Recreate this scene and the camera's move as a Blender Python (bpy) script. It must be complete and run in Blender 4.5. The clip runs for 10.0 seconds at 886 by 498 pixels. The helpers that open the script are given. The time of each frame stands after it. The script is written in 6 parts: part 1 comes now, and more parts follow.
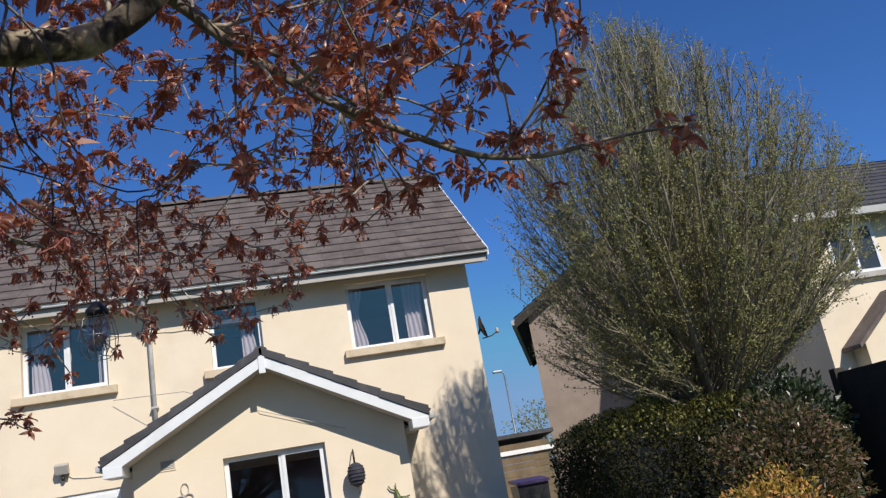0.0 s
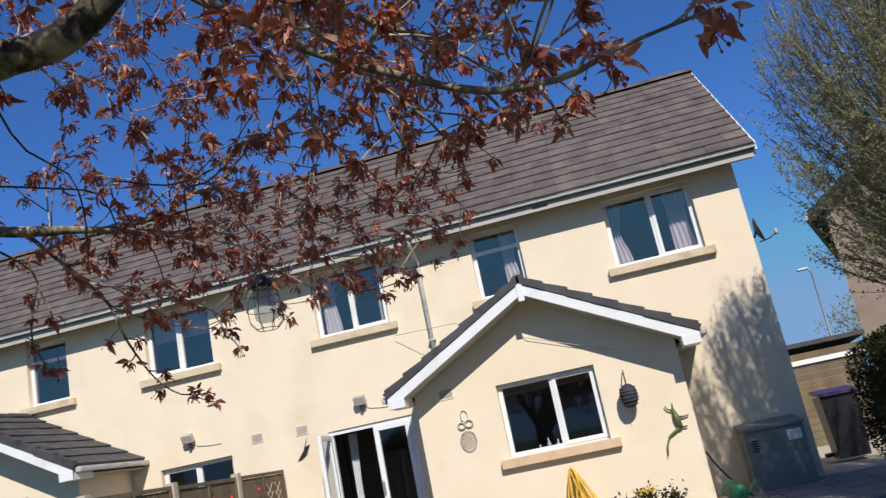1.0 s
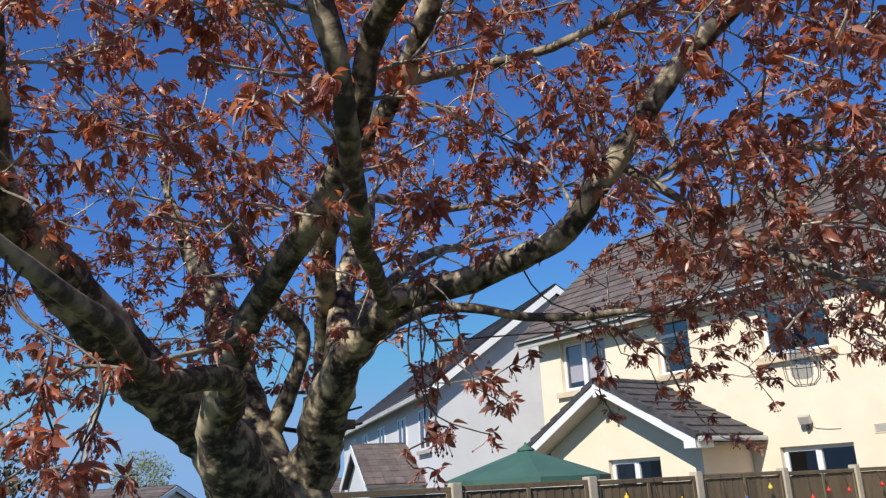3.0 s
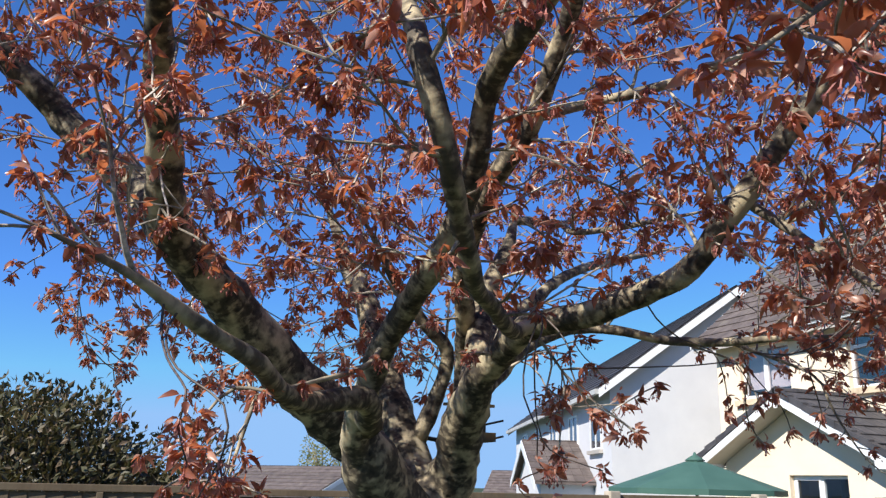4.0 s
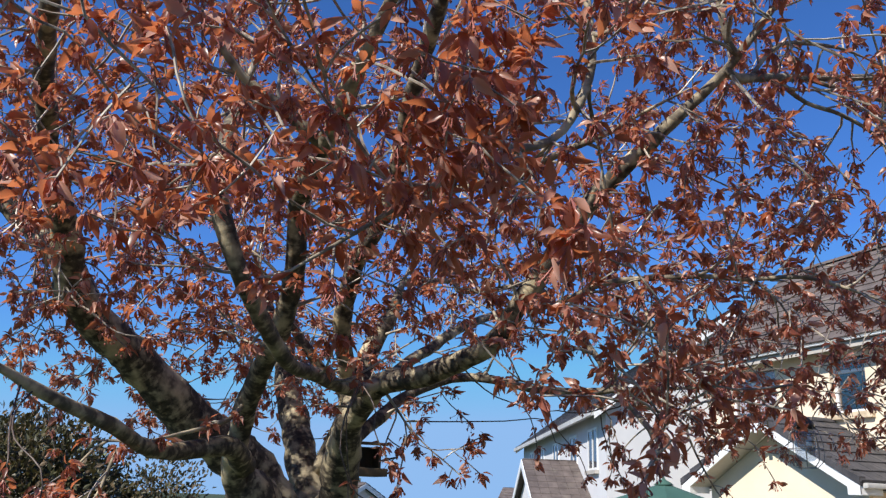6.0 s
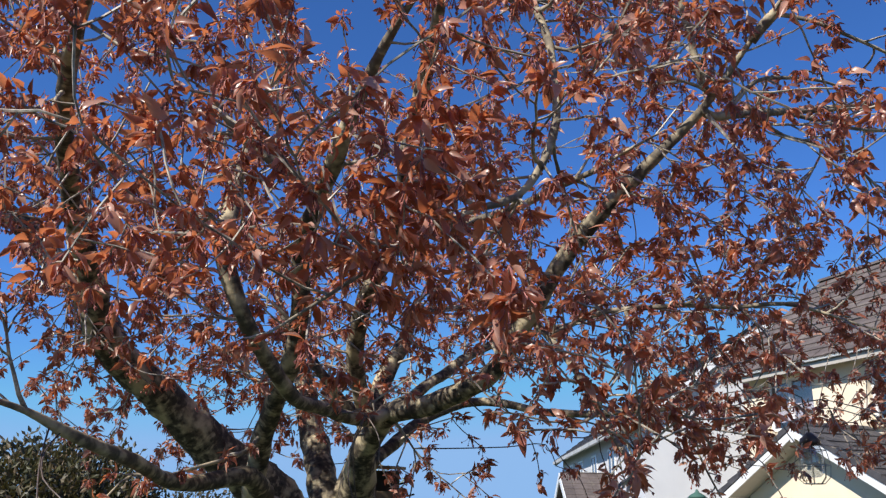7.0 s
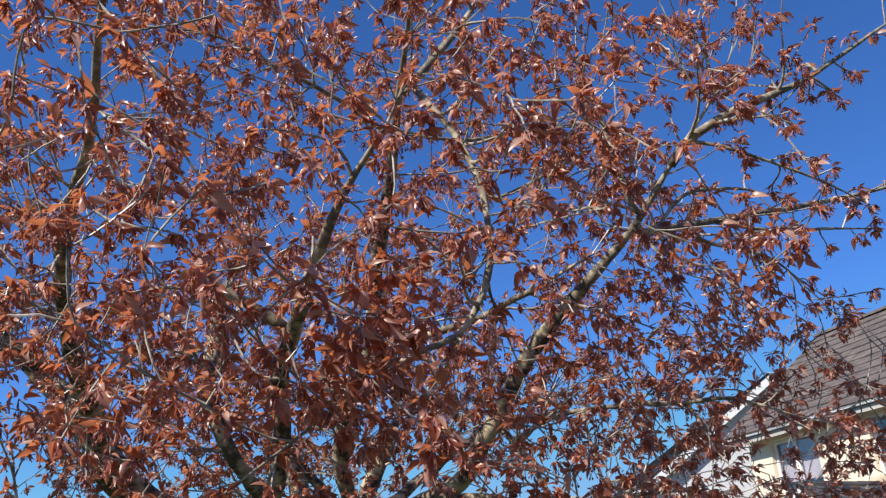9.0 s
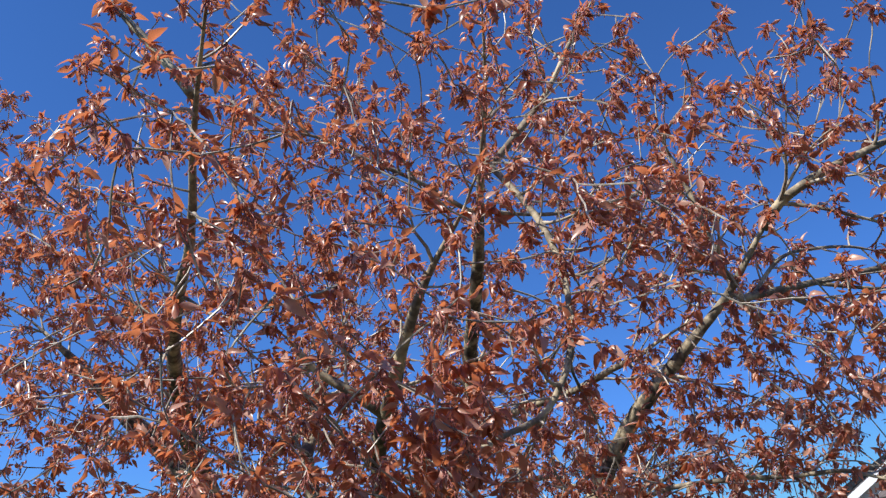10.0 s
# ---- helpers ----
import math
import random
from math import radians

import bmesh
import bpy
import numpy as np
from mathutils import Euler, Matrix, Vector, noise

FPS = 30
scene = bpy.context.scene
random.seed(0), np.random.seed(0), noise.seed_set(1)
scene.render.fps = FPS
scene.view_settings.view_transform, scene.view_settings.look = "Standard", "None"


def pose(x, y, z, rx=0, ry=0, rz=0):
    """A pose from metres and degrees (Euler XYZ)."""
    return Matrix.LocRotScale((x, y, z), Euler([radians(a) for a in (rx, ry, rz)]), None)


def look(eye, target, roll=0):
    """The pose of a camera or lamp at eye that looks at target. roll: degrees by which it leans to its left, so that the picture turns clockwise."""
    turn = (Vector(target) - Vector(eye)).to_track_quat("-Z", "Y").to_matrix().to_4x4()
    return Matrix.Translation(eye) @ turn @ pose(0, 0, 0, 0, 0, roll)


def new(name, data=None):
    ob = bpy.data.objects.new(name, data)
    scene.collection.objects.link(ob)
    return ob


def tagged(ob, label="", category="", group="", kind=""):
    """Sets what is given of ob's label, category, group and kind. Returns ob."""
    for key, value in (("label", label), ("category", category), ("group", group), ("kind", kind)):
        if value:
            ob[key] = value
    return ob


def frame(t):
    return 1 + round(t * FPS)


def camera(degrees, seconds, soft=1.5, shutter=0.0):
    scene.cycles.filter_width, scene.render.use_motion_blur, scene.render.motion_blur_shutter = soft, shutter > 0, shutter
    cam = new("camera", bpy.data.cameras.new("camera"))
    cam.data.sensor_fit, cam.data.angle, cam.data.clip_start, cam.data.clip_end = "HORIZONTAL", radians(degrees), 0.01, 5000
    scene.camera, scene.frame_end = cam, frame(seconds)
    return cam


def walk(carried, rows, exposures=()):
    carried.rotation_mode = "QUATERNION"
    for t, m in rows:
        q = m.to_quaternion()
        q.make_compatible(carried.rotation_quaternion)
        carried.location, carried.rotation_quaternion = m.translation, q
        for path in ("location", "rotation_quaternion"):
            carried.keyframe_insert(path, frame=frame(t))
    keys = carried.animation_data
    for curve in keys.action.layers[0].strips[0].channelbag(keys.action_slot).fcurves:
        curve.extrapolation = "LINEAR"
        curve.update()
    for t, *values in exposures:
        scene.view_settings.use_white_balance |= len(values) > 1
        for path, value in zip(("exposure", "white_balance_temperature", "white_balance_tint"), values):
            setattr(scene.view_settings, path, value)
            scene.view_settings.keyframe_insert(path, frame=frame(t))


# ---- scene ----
# path
LENS = 56.51
PATH = [
    (0, look((-3.332, -13.442, 1.308), (-2.950, -11.556, 1.853), -10.28)),
    (0.5, look((-3.033, -13.273, 1.343), (-2.802, -11.345, 1.825), -10.48)),
    (1, look((-2.741, -13.124, 1.400), (-3.079, -11.211, 1.876), -11.73)),
    (1.5, look((-2.571, -13.134, 1.522), (-3.371, -11.361, 1.991), -12.08)),
    (2, look((-2.399, -13.273, 1.575), (-3.550, -11.712, 2.063), -11.80)),
    (2.5, look((-2.187, -13.303, 1.658), (-3.609, -12.015, 2.223), -7.75)),
    (3, look((-2.046, -13.386, 1.686), (-3.591, -12.247, 2.245), -2.91)),
    (3.2, look((-1.999, -13.408, 1.700), (-3.589, -12.318, 2.233), -2.03)),
    (4.3, look((-1.731, -13.277, 1.797), (-3.512, -12.560, 2.355), 1.92)),
    (4.5, look((-1.648, -13.242, 1.814), (-3.404, -12.482, 2.396), 1.93)),
    (4.6, look((-1.615, -13.222, 1.817), (-3.354, -12.427, 2.404), 1.83)),
    (5, look((-1.432, -13.153, 1.856), (-3.135, -12.284, 2.441), 1.20)),
    (5.5, look((-1.251, -13.051, 1.869), (-3.008, -12.289, 2.443), 2.27)),
    (5.7, look((-1.176, -13.016, 1.856), (-2.949, -12.287, 2.427), 2.49)),
    (6.8, look((-0.916, -12.941, 1.878), (-2.698, -12.266, 2.485), 0.95)),
    (7, look((-0.868, -12.924, 1.895), (-2.666, -12.293, 2.502), 1.14)),
    (7.5, look((-0.725, -12.873, 1.894), (-2.512, -12.255, 2.547), 0.79)),
    (8, look((-0.608, -12.901, 1.921), (-2.344, -12.174, 2.599), -1.36)),
    (8.5, look((-0.544, -12.928, 1.943), (-2.258, -12.189, 2.660), -2.76)),
    (9, look((-0.506, -12.900, 1.963), (-2.247, -12.288, 2.734), -2.53)),
    (9.5, look((-0.461, -12.846, 1.974), (-2.235, -12.410, 2.789), -1.71)),
    (10, look((-0.405, -12.810, 2.011), (-2.159, -12.484, 2.915), -1.57)),
]
# path end
cam = camera(LENS, 10.0, soft=1.3, shutter=0.06)
EXPOSURES = [(0.0, 0.08), (1.0, 0.11), (1.5, -0.06), (2.0, -0.02), (2.5, 0.08), (3.0, 0.34), (4.5, 0.74), (5.5, 0.62), (7.0, 0.52), (7.5, 0.60), (8.0, 0.72), (9.0, 0.56), (10.0, 0.70)]
walk(cam, PATH, EXPOSURES)

# ---- world, sun ----
SKY_TINT = (0.43, 0.68, 1.01, 1)                       # a bluer white balance than the sky model
SUN_DIR = Vector((0.40, -1.0, 0.90)).normalized()      # towards the sun
world = bpy.data.worlds.new("sky")
scene.world = world
world.use_nodes = True
wn, wl = world.node_tree.nodes, world.node_tree.links
sky = wn.new("ShaderNodeTexSky")
sky.sky_type = 'NISHITA'
sky.sun_disc = False
sky.sun_elevation = math.asin(SUN_DIR.z)
sky.sun_rotation = math.atan2(SUN_DIR.x, SUN_DIR.y)
sky.altitude, sky.air_density, sky.dust_density, sky.ozone_density = 1500, 1.0, 0.0, 4.0
deep = wn.new("ShaderNodeHueSaturation")
deep.inputs["Saturation"].default_value = 1.05
wl.new(sky.outputs[0], deep.inputs["Color"])
tint = wn.new("ShaderNodeMix")
tint.data_type, tint.blend_type = 'RGBA', 'MULTIPLY'
tint.inputs["Factor"].default_value = 1.0
tint.inputs["B"].default_value = SKY_TINT
wl.new(deep.outputs[0], tint.inputs["A"])
haze = wn.new("ShaderNodeMix")                       # the horizon no paler than clear spring air
haze.data_type, haze.blend_type = 'RGBA', 'DARKEN'
haze.inputs["Factor"].default_value = 1.0
haze.inputs["B"].default_value = (1.6, 2.85, 4.9, 1)
wl.new(tint.outputs["Result"], haze.inputs["A"])
wl.new(haze.outputs["Result"], wn["Background"].inputs[0])
wn["Background"].inputs["Strength"].default_value = 0.12
sun_data = bpy.data.lights.new("sun", 'SUN')
sun_data.energy, sun_data.angle, sun_data.color = 4.2, radians(0.53), (1.0, 0.95, 0.87)
sun = new("sun", sun_data)
sun.matrix_world = look(SUN_DIR * 50, (0, 0, 0))

# ---- materials ----
def material(name, c1, c2, scale=6.0, rough=0.8, bump=0.3, fine=60.0, depth=0.004, metal=0.0, stain=None, stain_scale=1.2, vary=0.0, stretch=(1, 1, 1)):
    """A surface of two tones at a coarse and a fine scale, with relief; stain: a third tone in soft patches; vary: difference from piece to piece."""
    m = bpy.data.materials.new(name)
    m.use_nodes = True
    n, l = m.node_tree.nodes, m.node_tree.links
    b = n["Principled BSDF"]
    b.inputs["Metallic"].default_value = metal
    geo = n.new("ShaderNodeNewGeometry")
    mp = n.new("ShaderNodeMapping")
    mp.inputs["Scale"].default_value = stretch
    l.new(geo.outputs["Position"], mp.inputs["Vector"])
    def noise_node(sc, det=4.0):
        t = n.new("ShaderNodeTexNoise")
        t.inputs["Scale"].default_value, t.inputs["Detail"].default_value, t.inputs["Roughness"].default_value = sc, det, 0.6
        l.new(mp.outputs[0], t.inputs["Vector"])
        return t
    coarse, small = noise_node(scale), noise_node(fine)
    add = n.new("ShaderNodeMath")
    add.operation = 'MULTIPLY_ADD'
    add.inputs[1].default_value = 0.45
    l.new(small.outputs["Fac"], add.inputs[0])
    l.new(coarse.outputs["Fac"], add.inputs[2])
    ramp = n.new("ShaderNodeValToRGB")
    ramp.color_ramp.elements[0].position, ramp.color_ramp.elements[0].color = 0.52, (*c1, 1)
    ramp.color_ramp.elements[1].position, ramp.color_ramp.elements[1].color = 0.92, (*c2, 1)
    l.new(add.outputs[0], ramp.inputs[0])
    out = ramp.outputs[0]
    if stain:
        st = noise_node(stain_scale, 6.0)
        sr = n.new("ShaderNodeValToRGB")
        sr.color_ramp.elements[0].position, sr.color_ramp.elements[1].position = 0.55, 0.75
        l.new(st.outputs["Fac"], sr.inputs[0])
        mx = n.new("ShaderNodeMix")
        mx.data_type = 'RGBA'
        mx.inputs["B"].default_value = (*stain, 1)
        l.new(sr.outputs[0], mx.inputs["Factor"])
        l.new(out, mx.inputs["A"])
        out = mx.outputs["Result"]
    if vary:
        info = n.new("ShaderNodeObjectInfo")
        isl = n.new("ShaderNodeMath")
        isl.operation = 'ADD'
        l.new(info.outputs["Random"], isl.inputs[0])
        l.new(geo.outputs["Random Per Island"], isl.inputs[1])
        mr = n.new("ShaderNodeMapRange")
        mr.inputs["From Max"].default_value = 2.0
        mr.inputs["To Min"].default_value, mr.inputs["To Max"].default_value = 1 - vary, 1 + vary
        l.new(isl.outputs[0], mr.inputs["Value"])
        hs = n.new("ShaderNodeHueSaturation")
        l.new(mr.outputs[0], hs.inputs["Value"])
        l.new(out, hs.inputs["Color"])
        out = hs.outputs[0]
    l.new(out, b.inputs["Base Color"])
    rr = n.new("ShaderNodeMapRange")
    rr.inputs["To Min"].default_value, rr.inputs["To Max"].default_value = max(0.02, rough - 0.1), min(1.0, rough + 0.1)
    l.new(coarse.outputs["Fac"], rr.inputs["Value"])
    l.new(rr.outputs[0], b.inputs["Roughness"])
    if bump:
        bp = n.new("ShaderNodeBump")
        bp.inputs["Strength"].default_value, bp.inputs["Distance"].default_value = bump, depth
        l.new(add.outputs[0], bp.inputs["Height"])
        l.new(bp.outputs[0], b.inputs["Normal"])
    return m


def glass_material(name, gloss=0.16, tint=(0.9, 0.95, 1.0)):
    m = bpy.data.materials.new(name)
    m.use_nodes = True
    n, l = m.node_tree.nodes, m.node_tree.links
    n.remove(n["Principled BSDF"])
    tr, gl, mx = n.new("ShaderNodeBsdfTransparent"), n.new("ShaderNodeBsdfGlossy"), n.new("ShaderNodeMixShader")
    tr.inputs[0].default_value = (*[c * 0.85 for c in tint], 1)
    gl.inputs["Roughness"].default_value = 0.02
    mx.inputs[0].default_value = gloss
    l.new(tr.outputs[0], mx.inputs[1])
    l.new(gl.outputs[0], mx.inputs[2])
    l.new(mx.outputs[0], n["Material Output"].inputs[0])
    return m


def leaf_material(name, c1, c2, through_colour, share=0.35, rough=0.45, third=None):
    """Leaves: two or three tones from leaf to leaf, light shining through."""
    m = bpy.data.materials.new(name)
    m.use_nodes = True
    n, l = m.node_tree.nodes, m.node_tree.links
    b = n["Principled BSDF"]
    geo, info, add = n.new("ShaderNodeNewGeometry"), n.new("ShaderNodeObjectInfo"), n.new("ShaderNodeMath")
    add.operation = 'ADD'
    l.new(geo.outputs["Random Per Island"], add.inputs[0])
    l.new(info.outputs["Random"], add.inputs[1])
    fr = n.new("ShaderNodeMath")
    fr.operation = 'FRACT'
    l.new(add.outputs[0], fr.inputs[0])
    t = n.new("ShaderNodeTexNoise")
    t.inputs["Scale"].default_value = 40.0
    l.new(geo.outputs["Position"], t.inputs["Vector"])
    ma = n.new("ShaderNodeMath")
    ma.operation = 'MULTIPLY_ADD'
    ma.inputs[1].default_value = 0.3
    l.new(t.outputs["Fac"], ma.inputs[0])
    l.new(fr.outputs[0], ma.inputs[2])
    ramp = n.new("ShaderNodeValToRGB")
    ramp.color_ramp.elements[0].position, ramp.color_ramp.elements[0].color = 0.1, (*c1, 1)
    ramp.color_ramp.elements[1].position, ramp.color_ramp.elements[1].color = 0.95, (*c2, 1)
    if third:
        e = ramp.color_ramp.elements.new(0.99)
        ramp.color_ramp.elements[1].position = 0.68
        e.color = (*third, 1)
    l.new(ma.outputs[0], ramp.inputs[0])
    l.new(ramp.outputs[0], b.inputs["Base Color"])
    b.inputs["Roughness"].default_value = rough
    tl, mx = n.new("ShaderNodeBsdfTranslucent"), n.new("ShaderNodeMixShader")
    tl.inputs[0].default_value = (*through_colour, 1)
    mx.inputs[0].default_value = share
    l.new(b.outputs[0], mx.inputs[1])
    l.new(tl.outputs[0], mx.inputs[2])
    l.new(mx.outputs[0], n["Material Output"].inputs[0])
    return m


RENDER = material("cream_render", (0.80, 0.665, 0.485), (0.86, 0.73, 0.555), 1.5, 0.9, 0.35, 160.0, 0.003, stain=(0.73, 0.60, 0.44), stain_scale=0.7)
RENDER_GREY = material("grey_render", (0.60, 0.60, 0.615), (0.66, 0.66, 0.67), 1.2, 0.9, 0.3, 140.0, 0.003, stain=(0.55, 0.55, 0.56), stain_scale=0.5)
RENDER_BROWN = material("brown_dash", (0.27, 0.21, 0.172), (0.36, 0.285, 0.23), 2.0, 0.95, 0.6, 120.0, 0.006)
TILE = material("roof_tile", (0.085, 0.066, 0.060), (0.17, 0.135, 0.12), 3.0, 0.85, 0.5, 45.0, 0.004, stain=(0.20, 0.17, 0.14), stain_scale=2.5, vary=0.22)
SLATE = material("dark_tile", (0.035, 0.034, 0.038), (0.085, 0.08, 0.085), 4.0, 0.7, 0.4, 60.0, 0.003, stain=(0.11, 0.10, 0.10), stain_scale=3.0, vary=0.25)
PVC = material("white_plastic", (0.78, 0.78, 0.77), (0.84, 0.84, 0.83), 3.0, 0.35, 0.05, 80.0, 0.001, stain=(0.68, 0.67, 0.63), stain_scale=2.0)
GUTTER = material("grey_white_gutter", (0.42, 0.41, 0.39), (0.56, 0.55, 0.52), 3.0, 0.5, 0.1, 60.0, 0.001, stain=(0.30, 0.29, 0.26), stain_scale=2.0)
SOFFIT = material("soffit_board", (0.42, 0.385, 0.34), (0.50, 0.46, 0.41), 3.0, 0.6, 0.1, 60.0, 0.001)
SILL = material("sand_sill", (0.62, 0.49, 0.33), (0.70, 0.57, 0.40), 5.0, 0.85, 0.3, 90.0, 0.002, stain=(0.38, 0.28, 0.17), stain_scale=3.0)
SILL_ORANGE = material("painted_sill", (0.64, 0.44, 0.27), (0.72, 0.52, 0.34), 5.0, 0.6, 0.2, 80.0, 0.002, stain=(0.56, 0.36, 0.20), stain_scale=3.0)
GLASS = glass_material("window_glass", 0.045)
GLASS_HIGH = glass_material("upper_window_glass", 0.14, (1.0, 0.93, 0.95))
CURTAIN = material("pale_curtain", (0.55, 0.58, 0.62), (0.68, 0.70, 0.73), 8.0, 0.9, 0.2, 120.0, 0.002)
ROOM = material("dim_room", (0.20, 0.18, 0.175), (0.27, 0.245, 0.235), 2.0, 0.9, 0.1, 40.0, 0.002)
FENCE = material("weathered_fence", (0.115, 0.082, 0.048), (0.21, 0.155, 0.095), 3.0, 0.9, 0.5, 50.0, 0.004, stain=(0.13, 0.12, 0.075), stain_scale=2.5, vary=0.2, stretch=(1, 1, 0.25))
# near-black: the shade on the side fence is put into this colour
FENCE_DARK = material("dark_wood", (0.028, 0.022, 0.018), (0.055, 0.045, 0.035), 3.0, 0.9, 0.4, 50.0, 0.004, vary=0.2)
POST = material("concrete_post", (0.42, 0.36, 0.27), (0.55, 0.48, 0.38), 8.0, 0.9, 0.5, 90.0, 0.004)
PAVING = material("paving_slab", (0.20, 0.185, 0.16), (0.31, 0.29, 0.26), 4.0, 0.9, 0.5, 60.0, 0.004, stain=(0.14, 0.135, 0.11), stain_scale=2.0, vary=0.15)
GRASS = material("lawn", (0.024, 0.042, 0.012), (0.055, 0.075, 0.022), 3.0, 0.95, 0.9, 90.0, 0.03, stain=(0.075, 0.07, 0.032), stain_scale=0.8)
METAL = material("dark_metal", (0.03, 0.03, 0.032), (0.06, 0.06, 0.062), 20.0, 0.45, 0.1, 120.0, 0.001, metal=0.6)
WIRE = material("pale_wire", (0.30, 0.29, 0.27), (0.45, 0.43, 0.40), 30.0, 0.4, 0.1, 150.0, 0.001, metal=0.7)
GREYBOX = material("grey_green_steel", (0.16, 0.185, 0.175), (0.22, 0.245, 0.235), 3.0, 0.55, 0.1, 90.0, 0.001, stain=(0.27, 0.28, 0.26), stain_scale=3.0)
HOSE = material("yellow_hose", (0.72, 0.42, 0.05), (0.82, 0.52, 0.09), 10.0, 0.45, 0.1, 100.0, 0.001)
TERRACOTTA = material("terracotta", (0.42, 0.15, 0.07), (0.52, 0.21, 0.10), 10.0, 0.85, 0.3, 90.0, 0.002)
CANVAS = material("green_canvas", (0.040, 0.105, 0.080), (0.060, 0.140, 0.108), 2.0, 0.8, 0.2, 200.0, 0.001)
WOODPOLE = material("varnished_pole", (0.20, 0.12, 0.06), (0.28, 0.17, 0.09), 10.0, 0.5, 0.2, 90.0, 0.001)
PURPLE = material("purple_plastic", (0.04, 0.024, 0.08), (0.06, 0.034, 0.11), 10.0, 0.45, 0.1, 90.0, 0.001)
GREENP = material("green_plastic", (0.05, 0.28, 0.12), (0.09, 0.36, 0.17), 10.0, 0.4, 0.1, 90.0, 0.001)
REDB = material("red_bauble", (0.55, 0.03, 0.02), (0.65, 0.05, 0.03), 10.0, 0.3, 0.05, 90.0, 0.001)
YELLOWB = material("yellow_bauble", (0.75, 0.5, 0.04), (0.82, 0.58, 0.07), 10.0, 0.3, 0.05, 90.0, 0.001)
BLUEB = material("blue_bauble", (0.05, 0.10, 0.4), (0.08, 0.14, 0.5), 10.0, 0.3, 0.05, 90.0, 0.001)
DARKFAB = material("charcoal_basket", (0.025, 0.024, 0.035), (0.06, 0.058, 0.075), 25.0, 0.8, 0.5, 90.0, 0.003)
BLACKP = material("black_plastic", (0.016, 0.016, 0.018), (0.03, 0.03, 0.033), 15.0, 0.4, 0.1, 120.0, 0.001)
STEELG = material("galvanised_steel", (0.30, 0.31, 0.32), (0.40, 0.41, 0.42), 12.0, 0.45, 0.1, 120.0, 0.001, metal=0.7)
PLUM = leaf_material("plum_leaf", (0.058, 0.018, 0.016), (0.34, 0.115, 0.072), (0.82, 0.262, 0.105), 0.42, 0.32, third=(0.62, 0.36, 0.27))
PLUMSTALK = material("red_stalk", (0.22, 0.06, 0.05), (0.42, 0.15, 0.12), 30.0, 0.6, 0.1, 100.0, 0.001)
# the pale tone of the twigs carries their sunlit glints
TWIG = material("plum_twig", (0.09, 0.072, 0.057), (0.60, 0.53, 0.43), 14.0, 0.42, 0.4, 120.0, 0.002, stain=(0.15, 0.12, 0.09), stain_scale=9.0)
BRANCH = material("plum_branch", (0.10, 0.078, 0.058), (0.62, 0.54, 0.41), 14.0, 0.6, 0.4, 120.0, 0.002, stain=(0.18, 0.14, 0.095), stain_scale=9.0)
# darker twig colour for the hanging sprays
DARKTWIG = material("dark_plum_twig", (0.045, 0.030, 0.026), (0.17, 0.13, 0.105), 14.0, 0.5, 0.3, 120.0, 0.001)
HORNTWIG = material("hornbeam_twig", (0.16, 0.135, 0.10), (0.34, 0.29, 0.21), 9.0, 0.85, 0.4, 100.0, 0.002)
HORNLEAF = leaf_material("hornbeam_leaf", (0.16, 0.165, 0.062), (0.35, 0.345, 0.13), (0.48, 0.455, 0.145), 0.42, 0.55)
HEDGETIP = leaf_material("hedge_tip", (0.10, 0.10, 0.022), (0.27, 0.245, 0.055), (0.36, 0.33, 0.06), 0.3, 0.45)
# body leaves darkened and dulled to carry the shade on the hedge's faces
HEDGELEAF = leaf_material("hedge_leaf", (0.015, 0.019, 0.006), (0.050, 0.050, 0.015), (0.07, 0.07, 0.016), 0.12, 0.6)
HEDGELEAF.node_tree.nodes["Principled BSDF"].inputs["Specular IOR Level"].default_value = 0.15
PHOTLEAF = leaf_material("shrub_leaf", (0.030, 0.034, 0.014), (0.12, 0.112, 0.045), (0.20, 0.17, 0.05), 0.26, 0.22, third=(0.26, 0.15, 0.10))
GOLDLEAF = leaf_material("golden_leaf", (0.13, 0.13, 0.022), (0.54, 0.37, 0.075), (0.60, 0.42, 0.07), 0.3, 0.42, third=(0.66, 0.28, 0.10))
OLIVELEAF = leaf_material("olive_leaf", (0.025, 0.027, 0.010), (0.085, 0.080, 0.030), (0.12, 0.10, 0.03), 0.2, 0.5, third=(0.17, 0.12, 0.07))
EVERLEAF = leaf_material("evergreen_leaf", (0.016, 0.030, 0.012), (0.045, 0.062, 0.024), (0.07, 0.09, 0.025), 0.16, 0.4)


